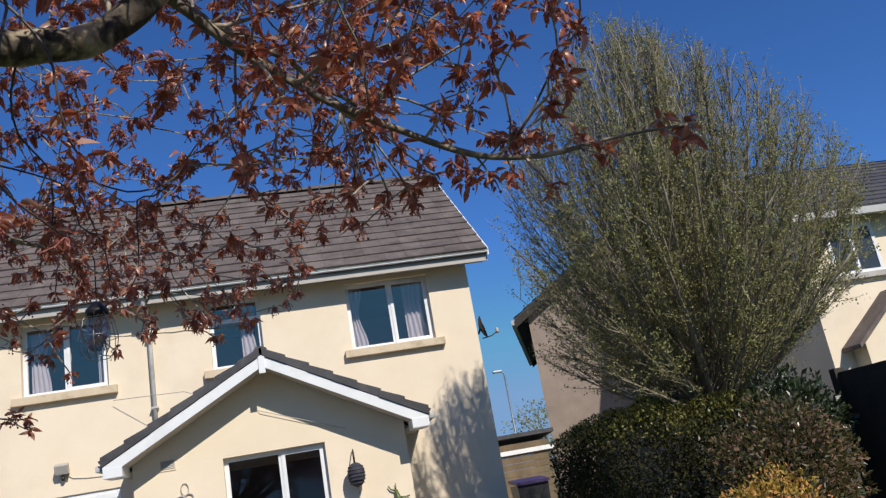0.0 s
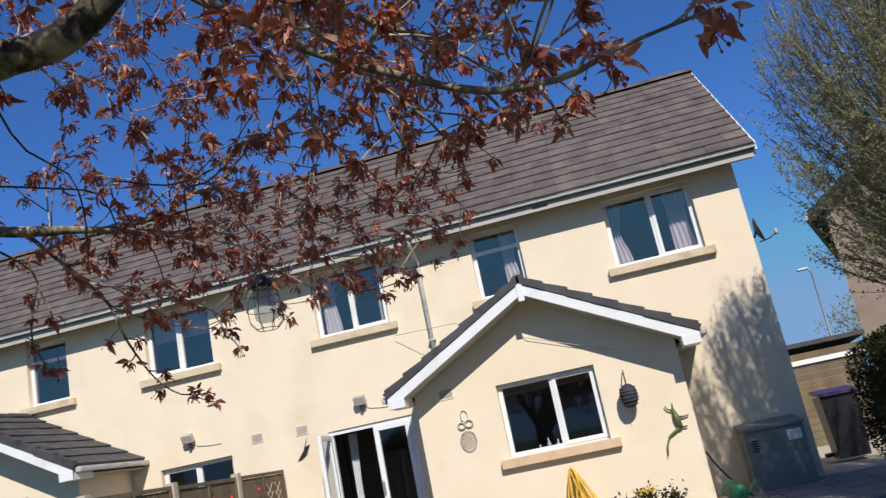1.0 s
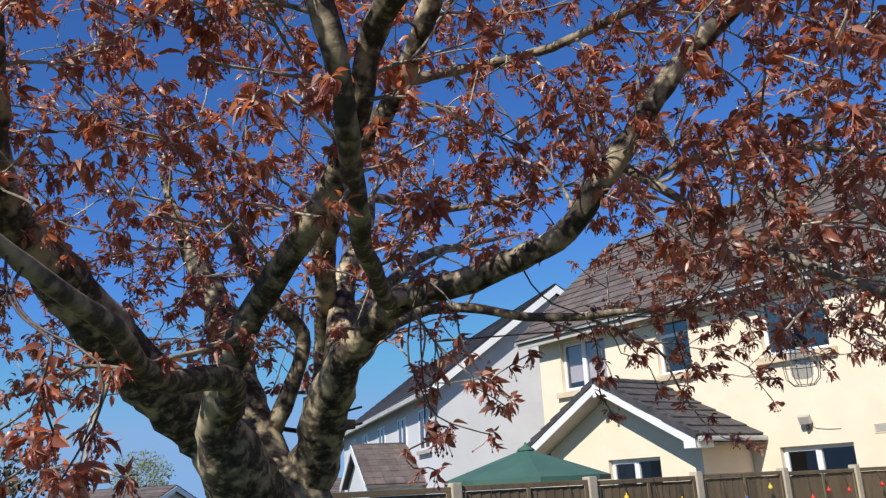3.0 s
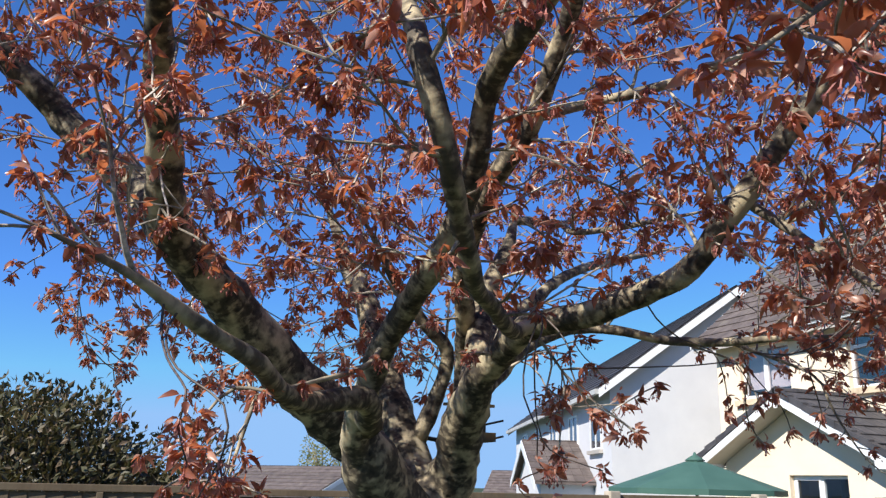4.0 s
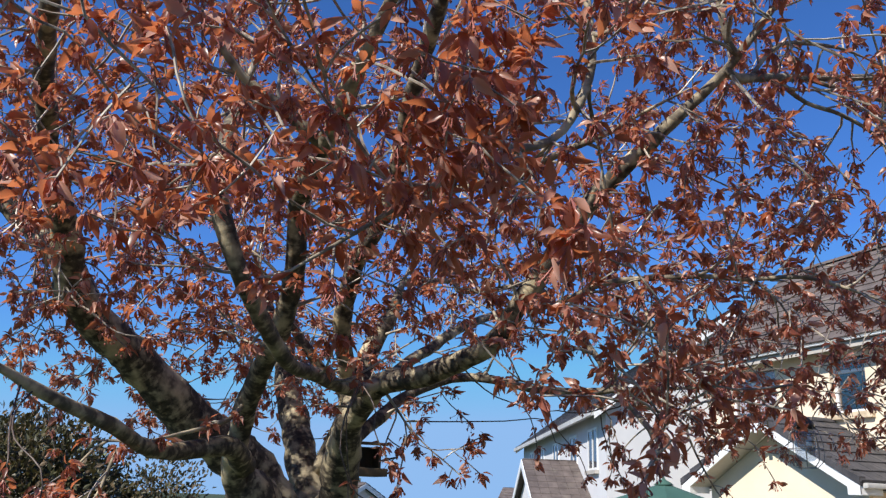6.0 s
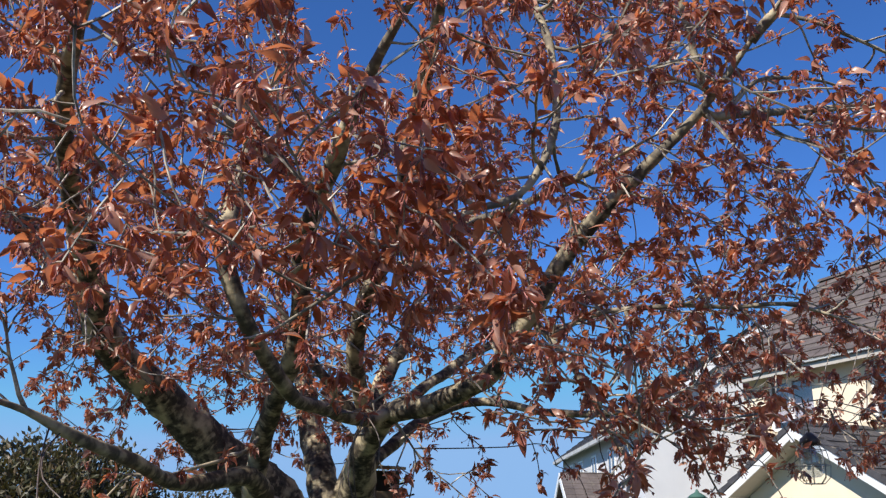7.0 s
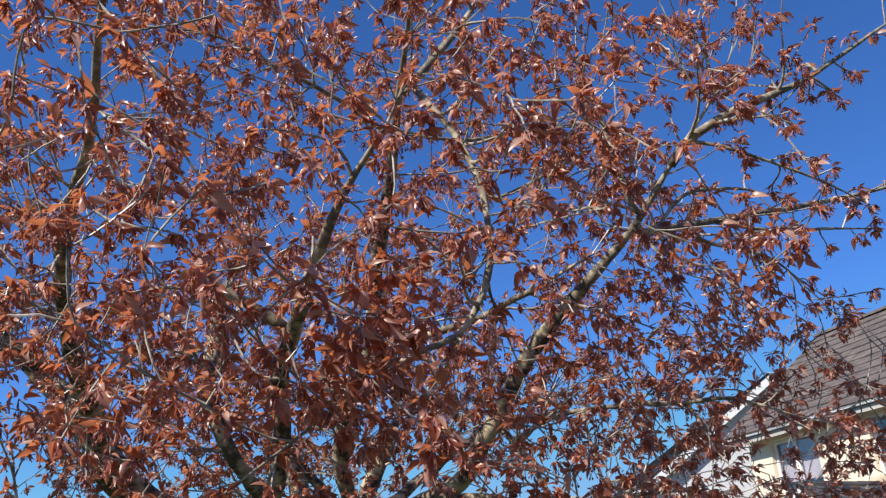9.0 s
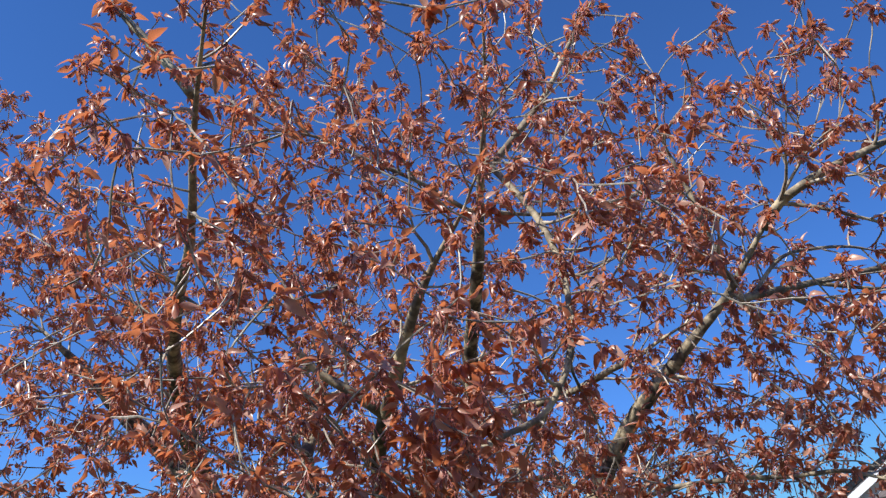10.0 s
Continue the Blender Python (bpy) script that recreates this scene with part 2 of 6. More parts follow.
def bark_material():
    """Plum bark: dark grey-brown with pale bands round the limb, ochre patches for lichen and sun dapples, and cracks.
    """
    m = bpy.data.materials.new("plum_bark")
    m.use_nodes = True
    n, l = m.node_tree.nodes, m.node_tree.links
    b = n["Principled BSDF"]
    b.inputs["Roughness"].default_value = 0.8
    uv = n.new("ShaderNodeAttribute")
    uv.attribute_name = "along"                      # x: round the limb, y: along it, in metres
    mp = n.new("ShaderNodeMapping")
    mp.inputs["Scale"].default_value = (12.0, 44.0, 1.0)
    l.new(uv.outputs["Vector"], mp.inputs["Vector"])
    band = n.new("ShaderNodeTexNoise")
    band.inputs["Scale"].default_value, band.inputs["Detail"].default_value, band.inputs["Distortion"].default_value = 1.0, 8.0, 0.7
    l.new(mp.outputs[0], band.inputs["Vector"])
    geo = n.new("ShaderNodeNewGeometry")
    big = n.new("ShaderNodeTexNoise")
    big.inputs["Scale"].default_value, big.inputs["Detail"].default_value = 11.0, 8.0
    l.new(geo.outputs["Position"], big.inputs["Vector"])
    fine = n.new("ShaderNodeTexNoise")
    fine.inputs["Scale"].default_value, fine.inputs["Detail"].default_value = 140.0, 4.0
    l.new(geo.outputs["Position"], fine.inputs["Vector"])
    rough = n.new("ShaderNodeTexNoise")
    rough.inputs["Scale"].default_value, rough.inputs["Detail"].default_value = 34.0, 6.0
    l.new(geo.outputs["Position"], rough.inputs["Vector"])
    both = n.new("ShaderNodeMix")
    both.inputs["Factor"].default_value = 0.62
    l.new(band.outputs["Fac"], both.inputs["A"])
    l.new(rough.outputs["Fac"], both.inputs["B"])
    ramp = n.new("ShaderNodeValToRGB")
    cr = ramp.color_ramp
    cr.elements[0].position, cr.elements[0].color = 0.36, (0.018, 0.014, 0.011, 1)
    cr.elements[1].position, cr.elements[1].color = 0.64, (0.42, 0.345, 0.225, 1)
    e = cr.elements.new(0.52)
    e.color = (0.090, 0.071, 0.048, 1)
    l.new(both.outputs["Result"], ramp.inputs[0])
    # pale patches: lichen, with sun dapples put into the bark colour
    lit_lich = n.new("ShaderNodeValToRGB")
    lit_lich.color_ramp.elements[0].position, lit_lich.color_ramp.elements[1].position = 0.50, 0.64
    l.new(big.outputs["Fac"], lit_lich.inputs[0])
    mx = n.new("ShaderNodeMix")
    mx.data_type = 'RGBA'
    mx.inputs["B"].default_value = (0.68, 0.57, 0.36, 1)
    sc = n.new("ShaderNodeMath")
    sc.operation = 'MULTIPLY'
    sc.inputs[1].default_value = 0.72
    l.new(lit_lich.outputs[0], sc.inputs[0])
    l.new(sc.outputs[0], mx.inputs["Factor"])
    # young, thin wood paler and smoother than the old trunk, its sunlit look included
    sep = n.new("ShaderNodeSeparateXYZ")
    l.new(uv.outputs["Vector"], sep.inputs[0])
    age = n.new("ShaderNodeMapRange")
    for k, q in zip(("From Min", "From Max", "To Min", "To Max"), (0.006, 0.030, 0.35, 0.0)):
        age.inputs[k].default_value = q
    l.new(sep.outputs["Z"], age.inputs["Value"])
    pale = n.new("ShaderNodeMix")
    pale.data_type = 'RGBA'
    pale.inputs["B"].default_value = (0.46, 0.39, 0.29, 1)
    l.new(age.outputs[0], pale.inputs["Factor"])
    l.new(ramp.outputs[0], mx.inputs["A"])
    l.new(mx.outputs["Result"], pale.inputs["A"])
    l.new(pale.outputs["Result"], b.inputs["Base Color"])
    ad = n.new("ShaderNodeMath")
    ad.operation = 'MULTIPLY_ADD'
    ad.inputs[1].default_value = 0.35
    l.new(fine.outputs["Fac"], ad.inputs[0])
    l.new(band.outputs["Fac"], ad.inputs[2])
    bp = n.new("ShaderNodeBump")
    bp.inputs["Strength"].default_value, bp.inputs["Distance"].default_value = 0.6, 0.004
    l.new(ad.outputs[0], bp.inputs["Height"])
    l.new(bp.outputs[0], b.inputs["Normal"])
    return m


BARK = bark_material()


# ---- mesh helpers ----
def mesh_object(name, verts, faces, mat, smooth=False):
    me = bpy.data.meshes.new(name)
    me.from_pydata([tuple(v) for v in verts], [], faces)
    me.update()
    if mat:
        me.materials.append(mat)
    if smooth:
        me.polygons.foreach_set("use_smooth", [True] * len(me.polygons))
    return new(name, me)


def under(ob, parent):
    ob.parent = parent
    return ob


def thing(name, at, label, category, group="", kind=""):
    ob = new(name)
    ob.location = at
    bpy.context.view_layer.update()
    return tagged(ob, label, category, group, kind)


def part(name, bm, mat, parent, label="", smooth=False):
    """Links a bmesh, given in world metres, as one mesh under its thing or part."""
    me = bpy.data.meshes.new(name)
    bm.to_mesh(me)
    bm.free()
    me.materials.append(mat)
    if smooth:
        me.polygons.foreach_set("use_smooth", [True] * len(me.polygons))
    ob = new(name, me)
    if parent is not None:
        p, loc = parent, Vector((0, 0, 0))
        while p is not None:
            loc += p.location
            p = p.parent
        me.transform(Matrix.Translation(-loc))
        ob.parent = parent
    return tagged(ob, label)


def add_box(bm, x0, x1, y0, y1, z0, z1, bevel=0.0):
    r = bmesh.ops.create_cube(bm, size=1)
    c = Vector(((x0 + x1) / 2, (y0 + y1) / 2, (z0 + z1) / 2))
    for v in r["verts"]:
        v.co = c + Vector((v.co.x * (x1 - x0), v.co.y * (y1 - y0), v.co.z * (z1 - z0)))
    if bevel:
        edges = list({e for v in r["verts"] for e in v.link_edges})
        bmesh.ops.bevel(bm, geom=edges, offset=bevel, segments=2, affect='EDGES', profile=0.7)
    return bm


def boxes(*dims, bevel=0.0):
    bm = bmesh.new()
    for d in dims:
        add_box(bm, *d, bevel=bevel)
    return bm


def add_poly(bm, pts, thick=None):
    """A flat face; thick: a vector by which it is extruded into a slab."""
    vs = [bm.verts.new(p) for p in pts]
    f = bm.faces.new(vs)
    if thick is not None:
        r = bmesh.ops.extrude_face_region(bm, geom=[f])
        for v in r["geom"]:
            if isinstance(v, bmesh.types.BMVert):
                v.co += Vector(thick)
    bmesh.ops.recalc_face_normals(bm, faces=bm.faces)
    return bm


def slab(pts, thick):
    return add_poly(bmesh.new(), pts, thick)


def sweep(points, radii, sides=6, closed=False, cap=True):
    """A tube along points: vertices, faces, and for each vertex the way round and along it."""
    pts = [Vector(p) for p in points]
    n = len(pts)
    verts, faces, uv = [], [], []
    ref = Vector((0.31, 0.17, 0.93))
    length = 0.0
    last_n = None
    for i, p in enumerate(pts):
        if closed:
            t = (pts[(i + 1) % n] - pts[i - 1]).normalized()
        else:
            t = (pts[min(i + 1, n - 1)] - pts[max(i - 1, 0)]).normalized()
        a = last_n if last_n is not None else ref
        a = a - t * a.dot(t)
        if a.length < 1e-4:
            a = t.orthogonal()
        a.normalize()
        last_n = a.copy()
        bvec = t.cross(a)
        if i:
            length += (p - pts[i - 1]).length
        r = radii[i] if hasattr(radii, "__len__") else radii
        for k in range(sides):
            ang = 2 * math.pi * k / sides
            verts.append(p + a * (math.cos(ang) * r) + bvec * (math.sin(ang) * r))
            uv.append((abs(ang - math.pi) * max(r, 0.01), length, 0.0))
    m = n if closed else n - 1
    for i in range(m):
        for k in range(sides):
            j = (i + 1) % n
            faces.append((i * sides + k, i * sides + (k + 1) % sides, j * sides + (k + 1) % sides, j * sides + k))
    if cap and not closed:
        faces.append(tuple(range(sides - 1, -1, -1)))
        faces.append(tuple((n - 1) * sides + k for k in range(sides)))
    return verts, faces, uv


def tube_part(name, points, radii, mat, parent, sides=6, label="", closed=False):
    v, f, _ = sweep(points, radii, sides, closed)
    bm = bmesh.new()
    bv = [bm.verts.new(p) for p in v]
    for q in f:
        bm.faces.new([bv[i] for i in q])
    return part(name, bm, mat, parent, label, smooth=True)


def lathe(profile, centre, sides=20):
    """A turned shape from (radius, height) pairs about an upright axis."""
    bm = bmesh.new()
    rings = []
    for r, z in profile:
        rings.append([bm.verts.new((centre[0] + r * math.cos(2 * math.pi * k / sides), centre[1] + r * math.sin(2 * math.pi * k / sides), centre[2] + z)) for k in range(sides)])
    for a, b in zip(rings, rings[1:]):
        for k in range(sides):
            bm.faces.new((a[k], a[(k + 1) % sides], b[(k + 1) % sides], b[k]))
    bm.faces.new(rings[0][::-1])
    bm.faces.new(rings[-1])
    bmesh.ops.remove_doubles(bm, verts=bm.verts, dist=1e-5)
    return bm


def smooth_path(nodes, step=0.05):
    """Points along a curve through nodes (any number of values each)."""
    p = [np.array(q, float) for q in nodes]
    p = [2 * p[0] - p[1]] + p + [2 * p[-1] - p[-2]]
    out = []
    for i in range(1, len(p) - 2):
        k = max(2, int(np.linalg.norm(p[i + 1][:3] - p[i][:3]) / step))
        for s in range(k):
            t = s / k
            out.append(0.5 * (2 * p[i] + (p[i + 1] - p[i - 1]) * t + (2 * p[i - 1] - 5 * p[i] + 4 * p[i + 1] - p[i + 2]) * t * t + (3 * p[i] - p[i - 1] - 3 * p[i + 1] + p[i + 2]) * t ** 3))
    out.append(p[-2])
    return out

# ---- ground ----
def make_ground():
    v = [(-400, -400, 0), (400, -400, 0), (400, 400, 0), (-400, 400, 0)]
    ob = mesh_object("ground", v, [(0, 1, 2, 3)], GRASS)
    tagged(ob, "short green lawn and open ground", "ground", kind="structure")


make_ground()


def make_pavement():
    """Paved strip behind the house and down its side, single slabs with open joints."""
    base = part("pavement", boxes((-8.35, 2.1, -3.05, -0.0, -0.08, 0.012), (-0.25, 2.1, 0.0, 9.0, -0.08, 0.012)), POST, None)
    tagged(base, "grey concrete paving behind the house", "pavement", kind="structure")
    me = bpy.data.meshes.new("slab")
    bm = boxes((-0.292, 0.292, -0.292, 0.292, -0.015, 0.022), bevel=0.008)
    bm.to_mesh(me)
    bm.free()
    me.materials.append(PAVING)
    rnd = random.Random(4)
    for i in range(17):
        for j in range(5):
            ob = new("slab", me)
            ob.parent = base
            ob.location = (-8.0 + i * 0.6, -2.72 + j * 0.6, 0.022 + rnd.uniform(-0.003, 0.004))
            ob.rotation_euler = (0, 0, rnd.choice((0, math.pi / 2)) + rnd.uniform(-0.01, 0.01))


# ---- building parts ----
def wall_with_openings(x0, x1, z0, z1, y0, y1, openings):
    """A wall along x, front at y0 and back at y1, with rectangular openings (xa, xb, za, zb) right through it."""
    xs = sorted({x0, x1, *[v for o in openings for v in o[:2]]})
    zs = sorted({z0, z1, *[v for o in openings for v in o[2:]]})
    bm = bmesh.new()
    grid = {}
    def solid(i, k):
        if i < 0 or k < 0 or i >= len(xs) - 1 or k >= len(zs) - 1:
            return False
        cx, cz = (xs[i] + xs[i + 1]) / 2, (zs[k] + zs[k + 1]) / 2
        return not any(o[0] < cx < o[1] and o[2] < cz < o[3] for o in openings)
    def vert(i, k, y):
        key = (i, k, y)
        if key not in grid:
            grid[key] = bm.verts.new((xs[i], y, zs[k]))
        return grid[key]
    for i in range(len(xs) - 1):
        for k in range(len(zs) - 1):
            if not solid(i, k):
                continue
            for y in (y0, y1):
                bm.faces.new((vert(i, k, y), vert(i + 1, k, y), vert(i + 1, k + 1, y), vert(i, k + 1, y)))
            for di, dk, a, b in ((-1, 0, (i, k), (i, k + 1)), (1, 0, (i + 1, k), (i + 1, k + 1)), (0, -1, (i, k), (i + 1, k)), (0, 1, (i, k + 1), (i + 1, k + 1))):
                if not solid(i + di, k + dk):
                    bm.faces.new((vert(*a, y0), vert(*b, y0), vert(*b, y1), vert(*a, y1)))
    bmesh.ops.recalc_face_normals(bm, faces=bm.faces)
    return bm


def frame_bars(x0, x1, z0, z1, y0, y1, w, uprights=(), rails=()):
    dims = [(x0, x1, y0, y1, z0, z0 + w), (x0, x1, y0, y1, z1 - w, z1), (x0, x0 + w, y0, y1, z0 + w, z1 - w), (x1 - w, x1, y0, y1, z0 + w, z1 - w)]
    dims += [(u - w / 2, u + w / 2, y0, y1, z0 + w, z1 - w) for u in uprights]
    dims += [(a, b, y0, y1, r - w / 2, r + w / 2) for a, b, r in rails]
    return boxes(*dims, bevel=0.006)


def curtain_bm(x0, x1, z0, z1, y, folds=5, amp=0.03, gather=0.0):
    """A hanging cloth with folds, drawn in towards one side by gather."""
    bm = bmesh.new()
    n, m = folds * 6, 8
    rows = []
    for k in range(m + 1):
        t = k / m
        width = (x1 - x0) * (1 - gather * math.sin(math.pi * min(1, (1 - t) * 1.1)) ** 2)
        rows.append([bm.verts.new((x0 + width * i / n, y + amp * math.sin(i / n * folds * 2 * math.pi + t), z0 + (z1 - z0) * t)) for i in range(n + 1)])
    for a, b in zip(rows, rows[1:]):
        for i in range(n):
            bm.faces.new((a[i], a[i + 1], b[i + 1], b[i]))
    return bm


def window_part(parent, x0, x1, z0, z1, y, split, sill=SILL, curtains=(), transom=None, sash_side=1, sill_out=0.10, blind=None):
    """A white plastic window in an opening whose front face is at y."""
    face, y = y, y + 0.06
    ups = [x0 + (x1 - x0) * split] if split else []
    glass = GLASS_HIGH if z0 > 3 else GLASS
    rails = [(x0 + 0.05, x1 - 0.05, transom)] if transom else []
    w = part("window", frame_bars(x0, x1, z0, z1, y + 0.045, y + 0.105, 0.062, ups, rails), PVC, parent, "white plastic window frame")
    cuts = [x0 + 0.06] + ups + [x1 - 0.06]
    for a, b in zip(cuts, cuts[1:]):
        pa, pb = a + (0.03 if a in ups else 0), b - (0.03 if b in ups else 0)
        if transom:
            for za, zb in ((z0 + 0.06, transom - 0.03), (transom + 0.03, z1 - 0.06)):
                part("pane", boxes((pa, pb, y + 0.07, y + 0.078, za, zb)), glass, w).visible_shadow = False
        else:
            part("pane", boxes((pa, pb, y + 0.07, y + 0.078, z0 + 0.06, z1 - 0.06)), glass, w).visible_shadow = False
    if split:
        sa, sb = ((ups[0] + 0.01, x1 - 0.03) if sash_side > 0 else (x0 + 0.03, ups[0] - 0.01))
        part("sash", frame_bars(sa, sb, z0 + 0.03, z1 - 0.03, y + 0.028, y + 0.064, 0.055), PVC, w)
        hx = sa + 0.03 if sash_side > 0 else sb - 0.05
        part("handle", boxes((hx, hx + 0.02, y + 0.1, y + 0.13, (z0 + z1) / 2 - 0.06, (z0 + z1) / 2 + 0.06), bevel=0.004), PVC, w)
    part("sill", boxes((x0 - 0.13, x1 + 0.13, face - sill_out, y + 0.05, z0 - 0.125, z0 - 0.003), bevel=0.01), sill, w, "projecting painted sill")
    for a, b, g in curtains:
        part("curtain", curtain_bm(a, b, z0 + 0.02, z1 - 0.02, y + 0.22, max(3, int((b - a) / 0.07)), 0.022, g), CURTAIN, w, "pale hanging curtain", smooth=True)
    if blind:
        part("blind", boxes((x0 + 0.07, x1 - 0.07, y + 0.16, y + 0.165, z1 - blind, z1 - 0.04)), CURTAIN, w, "half-lowered pale blind")
    return w


def tile_mesh(name, width, length, mat):
    """One interlocking roof tile, its lower edge at the origin, thicker there, with a side roll."""
    bm = bmesh.new()
    prof = [(0.0, 0.012), (width * 0.46, 0.012), (width * 0.5, 0.010), (width * 0.54, 0.012), (width * 0.93, 0.012), (width * 0.965, 0.017), (width * 0.997, 0.012)]
    rows = []
    for y, lift, th in ((0.0, 0.034, 0.0), (0.0, 0.034, 1.0), (length, 0.006, 1.0)):
        rows.append([bm.verts.new((x, y, (lift + z) * th + (0.008 if th == 0 else 0))) for x, z in prof])
    for a, b in zip(rows, rows[1:]):
        for i in range(len(prof) - 1):
            bm.faces.new((a[i], a[i + 1], b[i + 1], b[i]))
    for i in (0, len(prof) - 1):
        bm.faces.new((rows[0][i], rows[1][i], rows[2][i]))
    bmesh.ops.recalc_face_normals(bm, faces=bm.faces)
    me = bpy.data.meshes.new(name)
    bm.to_mesh(me)
    bm.free()
    me.materials.append(mat)
    return me


def tile_roof(parent, corner, along, up, across, length, width, gauge, mat, limit, seed, hip=None):
    """Courses of single tiles on a slope from its lower left corner; what goes past the limit is joined."""
    along, up = Vector(along).normalized(), Vector(up).normalized()
    nrm = along.cross(up).normalized()
    cols, rows = int(round(across / width)), int(round(length / gauge))
    cw, g = across / cols, length / rows
    me = tile_mesh("roof_tile", cw, g * 1.18, mat)
    rnd = random.Random(seed)
    base = Vector((0, 0, 0))
    p = parent
    while p is not None:
        base += p.location
        p = p.parent
    rot = Matrix((along, up, nrm)).transposed().to_4x4()
    made = 0
    rest_v, rest_f = [], []
    for r in range(rows):
        for c in range(cols):
            if hip and hip(c / cols, r / rows):
                continue
            pos = Vector(corner) + along * (c * cw) + up * (r * g) + nrm * rnd.uniform(0.0, 0.006)
            m = Matrix.Translation(pos) @ rot @ Matrix.Rotation(rnd.uniform(-0.006, 0.006), 4, 'Z') @ Matrix.Rotation(rnd.uniform(-0.012, 0.012), 4, 'X')
            if made < limit:
                ob = new("roof_tile", me)
                ob.parent = parent
                ob.matrix_basis = Matrix.Translation(-base) @ m
                made += 1
            else:
                k = len(rest_v)
                rest_v += [m @ v.co - base for v in me.vertices]
                rest_f += [tuple(k + i for i in q.vertices) for q in me.polygons]
    if rest_v:
        ob = mesh_object("roof_tiles", rest_v, rest_f, mat)
        ob.parent = parent
        tagged(ob, kind="stuff")


def ridge_caps(parent, a, b, mat, seed, r=0.12, step=0.44):
    a, b = Vector(a), Vector(b)
    n = max(1, int(round((b - a).length / step)))
    d = (b - a) / n
    rnd = random.Random(seed)
    for i in range(n):
        p0, p1 = a + d * i, a + d * (i + 1.06)
        v, f = [], []
        side = d.cross(Vector((0, 0, 1))).normalized()
        lift = rnd.uniform(0, 0.008)
        for p, rr in ((p0, r), (p1, r * 0.94)):
            for k in range(7):
                an = math.pi * k / 6
                v.append(p + side * (math.cos(an) * rr) + Vector((0, 0, math.sin(an) * rr * 0.8 - 0.03 + lift)))
        for k in range(6):
            f.append((k, k + 1, 8 + k, 7 + k))
        f.append(tuple(range(7)))
        f.append(tuple(range(13, 6, -1)))
        bm = bmesh.new()
        bv = [bm.verts.new(q) for q in v]
        for q in f:
            bm.faces.new([bv[j] for j in q])
        part("ridge_tile", bm, mat, parent)


AXIS = -8.42          # the party wall of the pair
EAVE, RIDGE_Y, RIDGE_Z = 4.87, 3.0, 7.66


def make_house(side):
    """One half of the pair; side +1 is the half towards +x, -1 its mirror image."""
    def X(x):
        return x if side > 0 else 2 * AXIS - x
    def span(a, b):
        return tuple(sorted((X(a), X(b))))
    outer = -0.28
    lab = "cream rendered two-storey semi-detached house with brown tiled roof"
    house = thing("semi_detached_house", (X(-4.35), 3.0, 0), lab if side > 0 else lab + ", adjoining half", "house", "pair of houses")
    ups = [(-2.39, -0.99), (-4.62, -3.80), (-7.45, -6.19)]
    op = [(*span(*u), 3.67, 4.79) for u in ups]
    if side > 0:
        op.append((-7.57, -6.12, 0.02, 2.13))
        op.append((-4.9, -2.6, 0.02, 2.1))
    else:
        op.append((*span(-7.55, -6.22), 1.0, 2.1))
        op.append((*span(-4.9, -2.6), 0.02, 2.1))
    xa, xb = span(AXIS, outer)
    part("rear_wall", wall_with_openings(xa, xb, 0, EAVE, 0, 0.28, op), RENDER, house, "smooth cream render, lightly weathered")
    ga, gb = span(outer, outer - 0.28)
    gable = bmesh.new()
    add_poly(gable, [(ga, 0.281, 0), (ga, 6.0, 0), (ga, 6.0, EAVE), (ga, RIDGE_Y, RIDGE_Z - 0.12), (ga, 0.281, EAVE)], (gb - ga, 0, 0))
    part("gable_wall", gable, RENDER, house)
    part("front_wall", boxes((xa, xb, 6.001, 6.28, 0, EAVE)), RENDER, house)
    fa, fb = span(AXIS + 0.02, outer - 0.281)
    part("upper_floor", boxes((fa, fb, 0.281, 6.0, 2.45, 2.6)), ROOM, house)
    part("loft_floor", boxes((fa, fb, 0.281, 6.0, EAVE - 0.04, EAVE - 0.002)), ROOM, house)
    part("partition", boxes((fa, fb, 3.2, 3.3, 0.0, 2.449), (fa, fb, 3.2, 3.3, 2.601, EAVE - 0.041), (*span(-5.35, -5.45), 0.281, 3.199, 2.601, EAVE - 0.041), (*span(-3.2, -3.3), 0.281, 3.199, 2.601, EAVE - 0.041)), ROOM, house)
    # roof
    ra, rb = span(AXIS, 0.04)
    y0, z0 = -0.43, 4.965
    deck = bmesh.new()
    add_poly(deck, [(ra, y0, z0), (rb, y0, z0), (rb, RIDGE_Y, RIDGE_Z), (ra, RIDGE_Y, RIDGE_Z)], (0, 0.03, -0.06))
    add_poly(deck, [(ra, 6.43, z0), (rb, 6.43, z0), (rb, RIDGE_Y + 0.001, RIDGE_Z), (ra, RIDGE_Y + 0.001, RIDGE_Z)], (0, -0.03, -0.06))
    roof = part("roof", deck, TILE, house, "brown concrete interlocking tiles in straight courses")
    slope = Vector((0, RIDGE_Y - y0, RIDGE_Z - z0))
    tile_roof(roof, (ra, y0 - 0.03, z0 - 0.01), (1, 0, 0), slope, rb - ra, slope.length, 0.335, 0.345, TILE, 300, 11 + side)
    ridge_caps(roof, (ra, RIDGE_Y, RIDGE_Z + 0.05), (rb, RIDGE_Y, RIDGE_Z + 0.05), TILE, 5 + side)
    va, vb = span(0.04, 0.065)
    part("verge_board", slab([(va, y0 - 0.02, z0 - 0.09), (va, RIDGE_Y, RIDGE_Z - 0.09), (va, RIDGE_Y, RIDGE_Z + 0.03), (va, y0 - 0.02, z0 + 0.03)], (vb - va, 0, 0)), PVC, house)
